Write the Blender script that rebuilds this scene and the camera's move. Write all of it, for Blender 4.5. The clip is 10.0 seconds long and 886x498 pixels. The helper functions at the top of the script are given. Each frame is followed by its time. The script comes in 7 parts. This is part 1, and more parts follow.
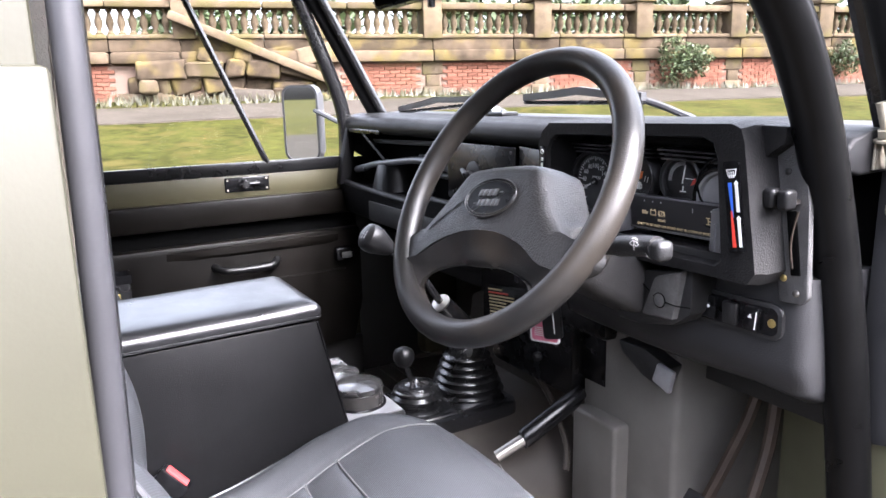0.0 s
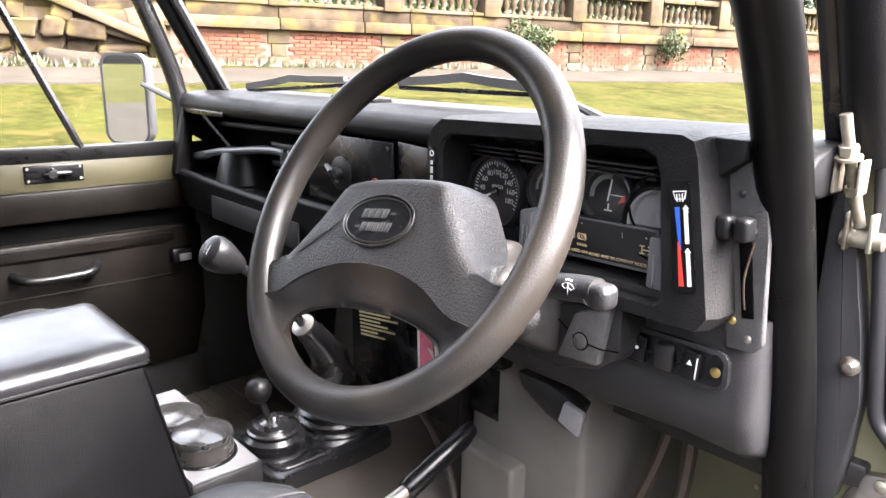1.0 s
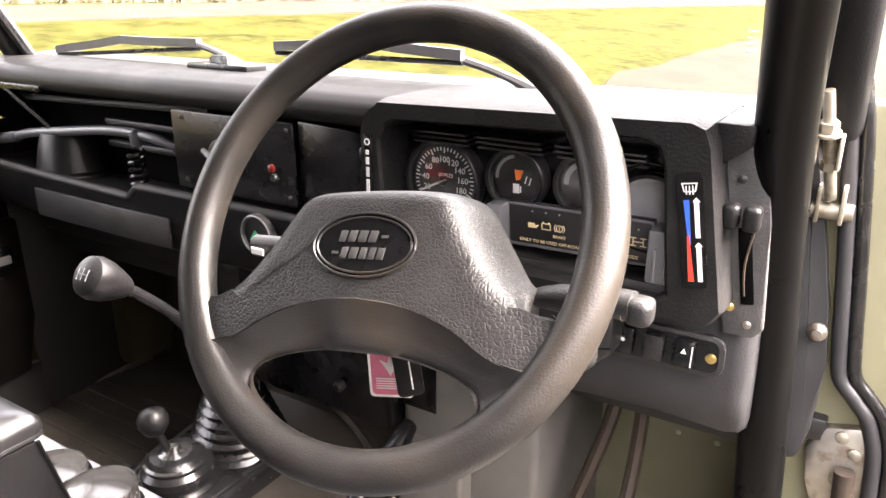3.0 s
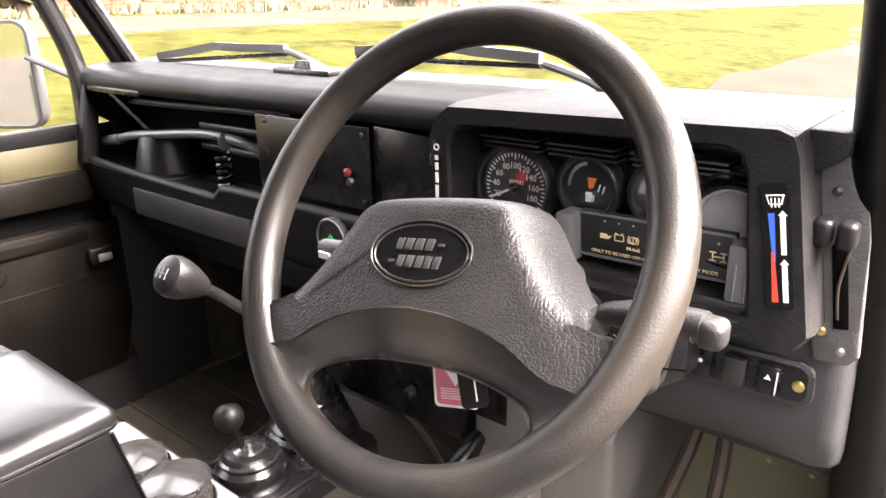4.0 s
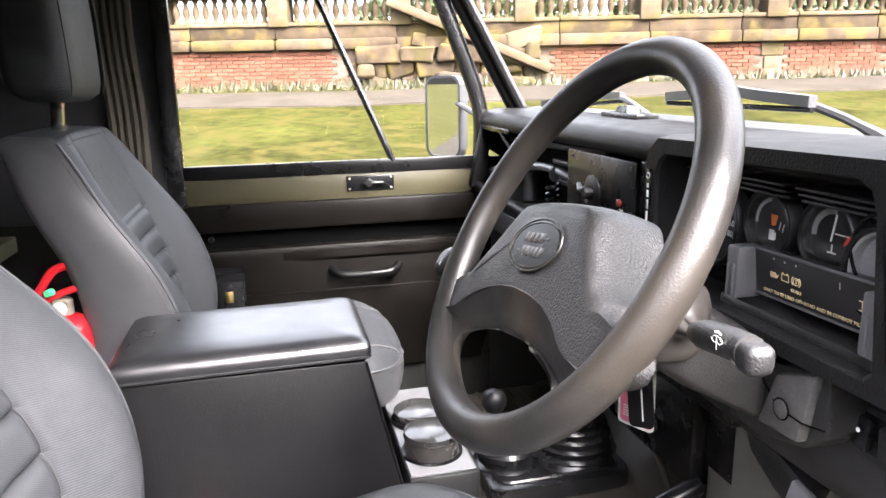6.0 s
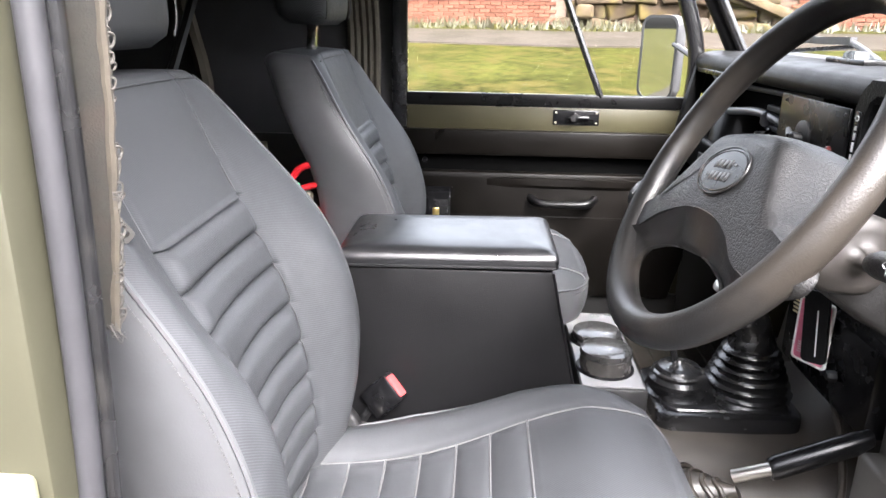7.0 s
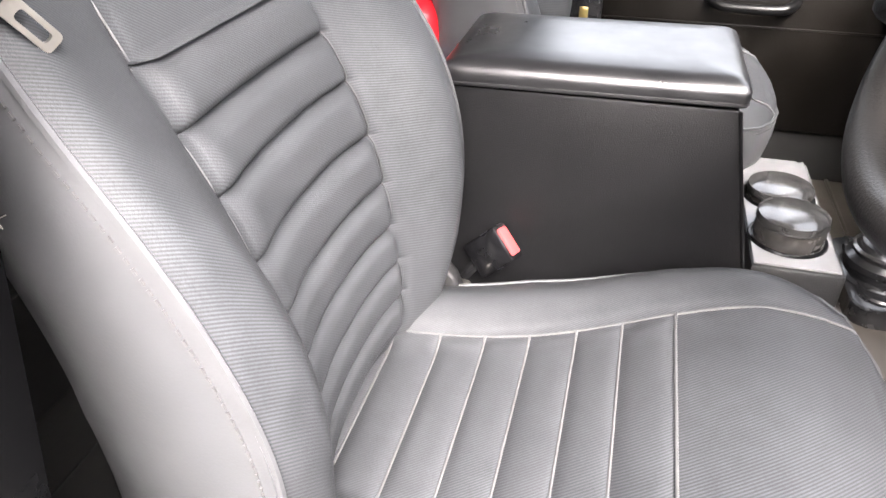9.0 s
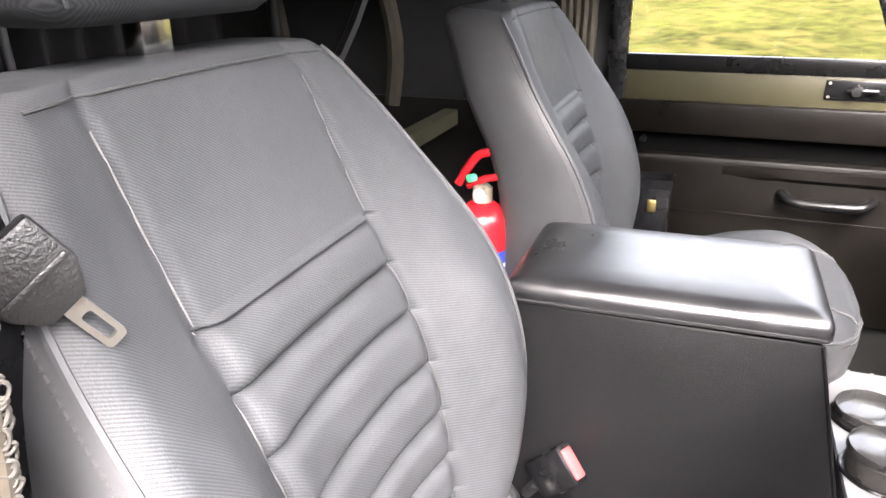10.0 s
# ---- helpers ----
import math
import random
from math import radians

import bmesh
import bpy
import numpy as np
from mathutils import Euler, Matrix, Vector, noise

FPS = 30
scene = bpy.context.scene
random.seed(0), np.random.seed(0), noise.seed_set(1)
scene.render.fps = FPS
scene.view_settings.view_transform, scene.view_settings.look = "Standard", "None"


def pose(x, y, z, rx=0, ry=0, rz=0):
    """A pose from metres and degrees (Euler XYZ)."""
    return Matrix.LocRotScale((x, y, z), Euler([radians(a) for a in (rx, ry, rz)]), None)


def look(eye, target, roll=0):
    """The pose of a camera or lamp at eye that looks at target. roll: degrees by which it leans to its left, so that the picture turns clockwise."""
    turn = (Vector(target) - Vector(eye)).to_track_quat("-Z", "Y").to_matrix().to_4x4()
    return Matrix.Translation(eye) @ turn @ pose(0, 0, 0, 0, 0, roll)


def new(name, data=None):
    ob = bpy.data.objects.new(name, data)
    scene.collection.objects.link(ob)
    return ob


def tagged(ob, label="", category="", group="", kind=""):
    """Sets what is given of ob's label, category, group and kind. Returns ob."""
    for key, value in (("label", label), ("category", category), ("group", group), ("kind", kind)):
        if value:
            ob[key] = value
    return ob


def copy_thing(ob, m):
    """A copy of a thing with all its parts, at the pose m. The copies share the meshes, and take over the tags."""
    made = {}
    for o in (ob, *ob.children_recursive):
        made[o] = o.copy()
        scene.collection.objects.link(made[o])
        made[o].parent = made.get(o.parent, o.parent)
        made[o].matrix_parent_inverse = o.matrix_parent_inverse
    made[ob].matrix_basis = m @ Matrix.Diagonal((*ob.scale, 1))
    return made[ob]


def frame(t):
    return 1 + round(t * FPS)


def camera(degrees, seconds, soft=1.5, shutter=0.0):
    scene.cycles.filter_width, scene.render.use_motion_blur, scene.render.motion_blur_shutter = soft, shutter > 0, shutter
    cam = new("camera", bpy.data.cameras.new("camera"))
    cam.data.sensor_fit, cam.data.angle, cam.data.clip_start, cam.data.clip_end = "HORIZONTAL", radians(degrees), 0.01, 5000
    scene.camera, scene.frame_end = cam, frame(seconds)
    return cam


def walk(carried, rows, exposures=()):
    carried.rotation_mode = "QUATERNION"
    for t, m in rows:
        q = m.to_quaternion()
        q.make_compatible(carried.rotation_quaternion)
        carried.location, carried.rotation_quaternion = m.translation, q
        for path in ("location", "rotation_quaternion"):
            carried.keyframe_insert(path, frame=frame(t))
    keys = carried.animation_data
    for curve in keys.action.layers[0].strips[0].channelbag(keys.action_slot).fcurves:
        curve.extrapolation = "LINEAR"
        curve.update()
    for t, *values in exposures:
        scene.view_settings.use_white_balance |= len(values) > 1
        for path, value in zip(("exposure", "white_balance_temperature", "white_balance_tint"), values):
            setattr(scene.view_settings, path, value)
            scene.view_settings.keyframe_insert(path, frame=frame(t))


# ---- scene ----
cam = camera(63.5, 10.0)
PATH = [
    (0, (1.157, 0.127, 1.604), (-0.537, 1.101, 1.177), -1.3),
    (0.5, (1.035, 0.193, 1.594), (-0.559, 1.318, 1.153), -0.1),
    (1, (0.956, 0.218, 1.619), (-0.479, 1.52, 1.123), 1.1),
    (1.5, (0.855, 0.198, 1.629), (-0.417, 1.647, 1.097), 1.4),
    (2, (0.768, 0.187, 1.634), (-0.328, 1.746, 1.025), 0.8),
    (2.2, (0.746, 0.196, 1.648), (-0.297, 1.774, 0.998), 0.3),
    (3.3, (0.754, 0.193, 1.662), (-0.229, 1.803, 0.997), 0.2),
    (3.5, (0.752, 0.207, 1.659), (-0.277, 1.789, 0.997), -0.1),
    (4, (0.764, 0.227, 1.659), (-0.436, 1.688, 1.007), -0.9),
    (4.5, (0.829, 0.255, 1.652), (-0.582, 1.531, 1.037), -1.3),
    (5, (0.947, 0.3, 1.648), (-0.692, 1.298, 1.084), -1.9),
    (5.2, (0.973, 0.326, 1.655), (-0.736, 1.206, 1.101), -2.5),
    (6.3, (1.064, 0.401, 1.616), (-0.861, 0.693, 1.162), 0.1),
    (6.5, (1.107, 0.392, 1.616), (-0.828, 0.584, 1.147), 0.6),
    (6.8, (1.147, 0.383, 1.616), (-0.787, 0.389, 1.106), 0.9),
    (7, (1.131, 0.383, 1.611), (-0.772, 0.285, 1.003), 1.0),
    (7.5, (1.055, 0.404, 1.571), (-0.71, 0.194, 0.655), 1.7),
    (8, (0.985, 0.439, 1.53), (-0.634, 0.223, 0.375), 2.2),
    (8.5, (0.931, 0.425, 1.523), (-0.629, 0.139, 0.304), 1.7),
    (9, (0.876, 0.374, 1.548), (-0.737, -0.051, 0.445), 0.1),
    (9.5, (0.841, 0.367, 1.578), (-0.841, -0.184, 0.646), -0.5),
    (10, (0.825, 0.363, 1.61), (-0.914, -0.291, 0.87), -0.5),
]
EXPOSURE = 3.72
EXPOSURES = [(t, EXPOSURE + d, k, g) for t, d, k, g in ((0, 0.40, 5950, 19), (0.5, 0.62, 6100, 18), (1, 0.84, 6380, 17), (2, 1.14, 6850, 19), (3.5, 1.30, 7100, 20), (5, 0.90, 6650, 17), (6.5, 0.62, 6300, 17), (7, 0.52, 6250, 15), (8, 0.36, 6450, 15), (9, 0.66, 6600, 16), (10, 1.06, 6600, 17))]
walk(cam, [(t, look(eye, target, roll)) for t, eye, target, roll in PATH], EXPOSURES)


# ---- light ----
SUN_AZ, SUN_EL = 66.0, 48.0
world = bpy.data.worlds.new("overcast_sky")
scene.world = world
world.use_nodes = True
wn = world.node_tree.nodes
sky = wn.new("ShaderNodeTexSky")
sky.sky_type = "NISHITA"
sky.sun_disc = False
sky.sun_elevation = radians(SUN_EL)
sky.sun_rotation = radians(SUN_AZ)
sky.air_density = 1.0
sky.dust_density = 8.0
sky.ozone_density = 0.0
wn["Background"].inputs["Strength"].default_value = 0.15
cloud = wn.new("ShaderNodeHueSaturation")   # thin white cloud
cloud.inputs["Saturation"].default_value = 0.30
cloud.inputs["Value"].default_value = 1.0
world.node_tree.links.new(sky.outputs[0], cloud.inputs["Color"])
world.node_tree.links.new(cloud.outputs[0], wn["Background"].inputs["Color"])
sun_data = bpy.data.lights.new("sun", "SUN")
sun_data.energy, sun_data.angle, sun_data.color = 0.85, radians(45), (1.0, 0.97, 0.93)
sun = new("sun", sun_data)
sun.matrix_world = look((0, 0, 0), (-math.sin(radians(SUN_AZ)) * math.cos(radians(SUN_EL)), -math.cos(radians(SUN_AZ)) * math.cos(radians(SUN_EL)), -math.sin(radians(SUN_EL))))


# ---- materials ----
def material(name, colour, rough=0.5, metal=0.0, grain=0.0, scale=60.0, bump=0.0, bump_scale=300.0, wear=None, wear_scale=8.0, wear_at=0.6, spec=0.5, detail=4.0, wave_scale=500.0, object_random=0.0, cells=0.0, cell_scale=250.0, rough_var=0.0, twill=0.0):
    """A surface with variation in colour at two scales, relief and wear."""
    m = bpy.data.materials.new(name)
    m.use_nodes = True
    n, l = m.node_tree.nodes, m.node_tree.links
    p = n["Principled BSDF"]
    p.inputs["Roughness"].default_value = rough
    p.inputs["Metallic"].default_value = metal
    p.inputs["Specular IOR Level"].default_value = spec
    tc = n.new("ShaderNodeTexCoord")
    last = None
    rgb = n.new("ShaderNodeRGB")
    rgb.outputs[0].default_value = (*colour, 1)
    last = rgb.outputs[0]
    if grain:
        big, fine = n.new("ShaderNodeTexNoise"), n.new("ShaderNodeTexNoise")
        big.inputs["Scale"].default_value, fine.inputs["Scale"].default_value = scale * 0.12, scale
        big.inputs["Detail"].default_value = fine.inputs["Detail"].default_value = detail
        add = n.new("ShaderNodeMath")
        add.operation = "ADD"
        for tex, k in ((big, 0), (fine, 1)):
            l.new(tc.outputs["Object"], tex.inputs["Vector"])
            l.new(tex.outputs["Fac"], add.inputs[k])
        mapr = n.new("ShaderNodeMapRange")
        mapr.inputs["From Min"].default_value, mapr.inputs["From Max"].default_value = 0.6, 1.4
        mapr.inputs["To Min"].default_value, mapr.inputs["To Max"].default_value = 1 - grain, 1 + grain
        l.new(add.outputs[0], mapr.inputs["Value"])
        mul = n.new("ShaderNodeVectorMath")
        mul.operation = "SCALE"
        l.new(last, mul.inputs[0])
        l.new(mapr.outputs[0], mul.inputs["Scale"])
        last = mul.outputs[0]
        if rough_var:
            rr = n.new("ShaderNodeMapRange")
            rr.inputs["From Min"].default_value, rr.inputs["From Max"].default_value = 0.6, 1.4
            rr.inputs["To Min"].default_value, rr.inputs["To Max"].default_value = max(0.05, rough - rough_var), min(1, rough + rough_var)
            l.new(add.outputs[0], rr.inputs["Value"])
            l.new(rr.outputs[0], p.inputs["Roughness"])
    if object_random:
        info, mr, sc = n.new("ShaderNodeObjectInfo"), n.new("ShaderNodeMapRange"), n.new("ShaderNodeVectorMath")
        sc.operation = "SCALE"
        mr.inputs["To Min"].default_value, mr.inputs["To Max"].default_value = 1 - object_random, 1 + object_random
        geo, rnd = n.new("ShaderNodeNewGeometry"), n.new("ShaderNodeMath")
        rnd.operation = "ADD"
        fr = n.new("ShaderNodeMath")
        fr.operation = "FRACT"
        l.new(info.outputs["Random"], rnd.inputs[0])
        l.new(geo.outputs["Random Per Island"], rnd.inputs[1])
        l.new(rnd.outputs[0], fr.inputs[0])
        l.new(fr.outputs[0], mr.inputs["Value"])
        l.new(last, sc.inputs[0])
        l.new(mr.outputs[0], sc.inputs["Scale"])
        last = sc.outputs[0]
    if wear:
        wn_, ramp, mix = n.new("ShaderNodeTexNoise"), n.new("ShaderNodeValToRGB"), n.new("ShaderNodeMix")
        wn_.inputs["Scale"].default_value, wn_.inputs["Detail"].default_value = wear_scale, 8
        l.new(tc.outputs["Object"], wn_.inputs["Vector"])
        ramp.color_ramp.elements[0].position, ramp.color_ramp.elements[1].position = wear_at - 0.06, wear_at + 0.08
        l.new(wn_.outputs["Fac"], ramp.inputs[0])
        mix.data_type = "RGBA"
        l.new(ramp.outputs[0], mix.inputs["Factor"])
        l.new(last, mix.inputs["A"])
        mix.inputs["B"].default_value = (*wear, 1)
        last = mix.outputs["Result"]
    if twill:
        tw, flip, tr, ts = n.new("ShaderNodeTexWave"), n.new("ShaderNodeVectorMath"), n.new("ShaderNodeMapRange"), n.new("ShaderNodeVectorMath")
        tw.bands_direction = "DIAGONAL"
        tw.inputs["Scale"].default_value, tw.inputs["Distortion"].default_value = wave_scale, 0.0
        flip.operation, ts.operation = "MULTIPLY", "SCALE"
        flip.inputs[1].default_value = (1.0, 0.8, -1.0)
        l.new(tc.outputs["Object"], flip.inputs[0])
        l.new(flip.outputs[0], tw.inputs["Vector"])
        tr.inputs["To Min"].default_value, tr.inputs["To Max"].default_value = 1 - twill, 1 + twill
        l.new(tw.outputs["Fac"], tr.inputs["Value"])
        l.new(last, ts.inputs[0])
        l.new(tr.outputs[0], ts.inputs["Scale"])
        last = ts.outputs[0]
    l.new(last, p.inputs["Base Color"])
    height = None
    if bump:
        bt = n.new("ShaderNodeTexNoise")
        bt.inputs["Scale"].default_value, bt.inputs["Detail"].default_value = bump_scale, 3
        l.new(tc.outputs["Object"], bt.inputs["Vector"])
        height = (bt.outputs["Fac"], bump)
    if cells:
        vt = n.new("ShaderNodeTexVoronoi")
        vt.feature = "DISTANCE_TO_EDGE"
        vt.inputs["Scale"].default_value = cell_scale
        wob, vm = n.new("ShaderNodeTexNoise"), n.new("ShaderNodeVectorMath")
        wob.inputs["Scale"].default_value = cell_scale * 0.4
        vm.operation = "MULTIPLY_ADD"
        vm.inputs[1].default_value = (1.2 / cell_scale,) * 3
        l.new(tc.outputs["Object"], wob.inputs["Vector"])
        l.new(wob.outputs["Color"], vm.inputs[0])
        l.new(tc.outputs["Object"], vm.inputs[2])
        l.new(vm.outputs[0], vt.inputs["Vector"])
        vr = n.new("ShaderNodeMapRange")
        vr.inputs["From Max"].default_value = 0.18
        l.new(vt.outputs["Distance"], vr.inputs["Value"])
        height = (vr.outputs[0], cells)
    if height:
        b = n.new("ShaderNodeBump")
        b.inputs["Strength"].default_value = min(1, height[1])
        b.inputs["Distance"].default_value = 0.0012
        l.new(height[0], b.inputs["Height"])
        l.new(b.outputs[0], p.inputs["Normal"])
    return m


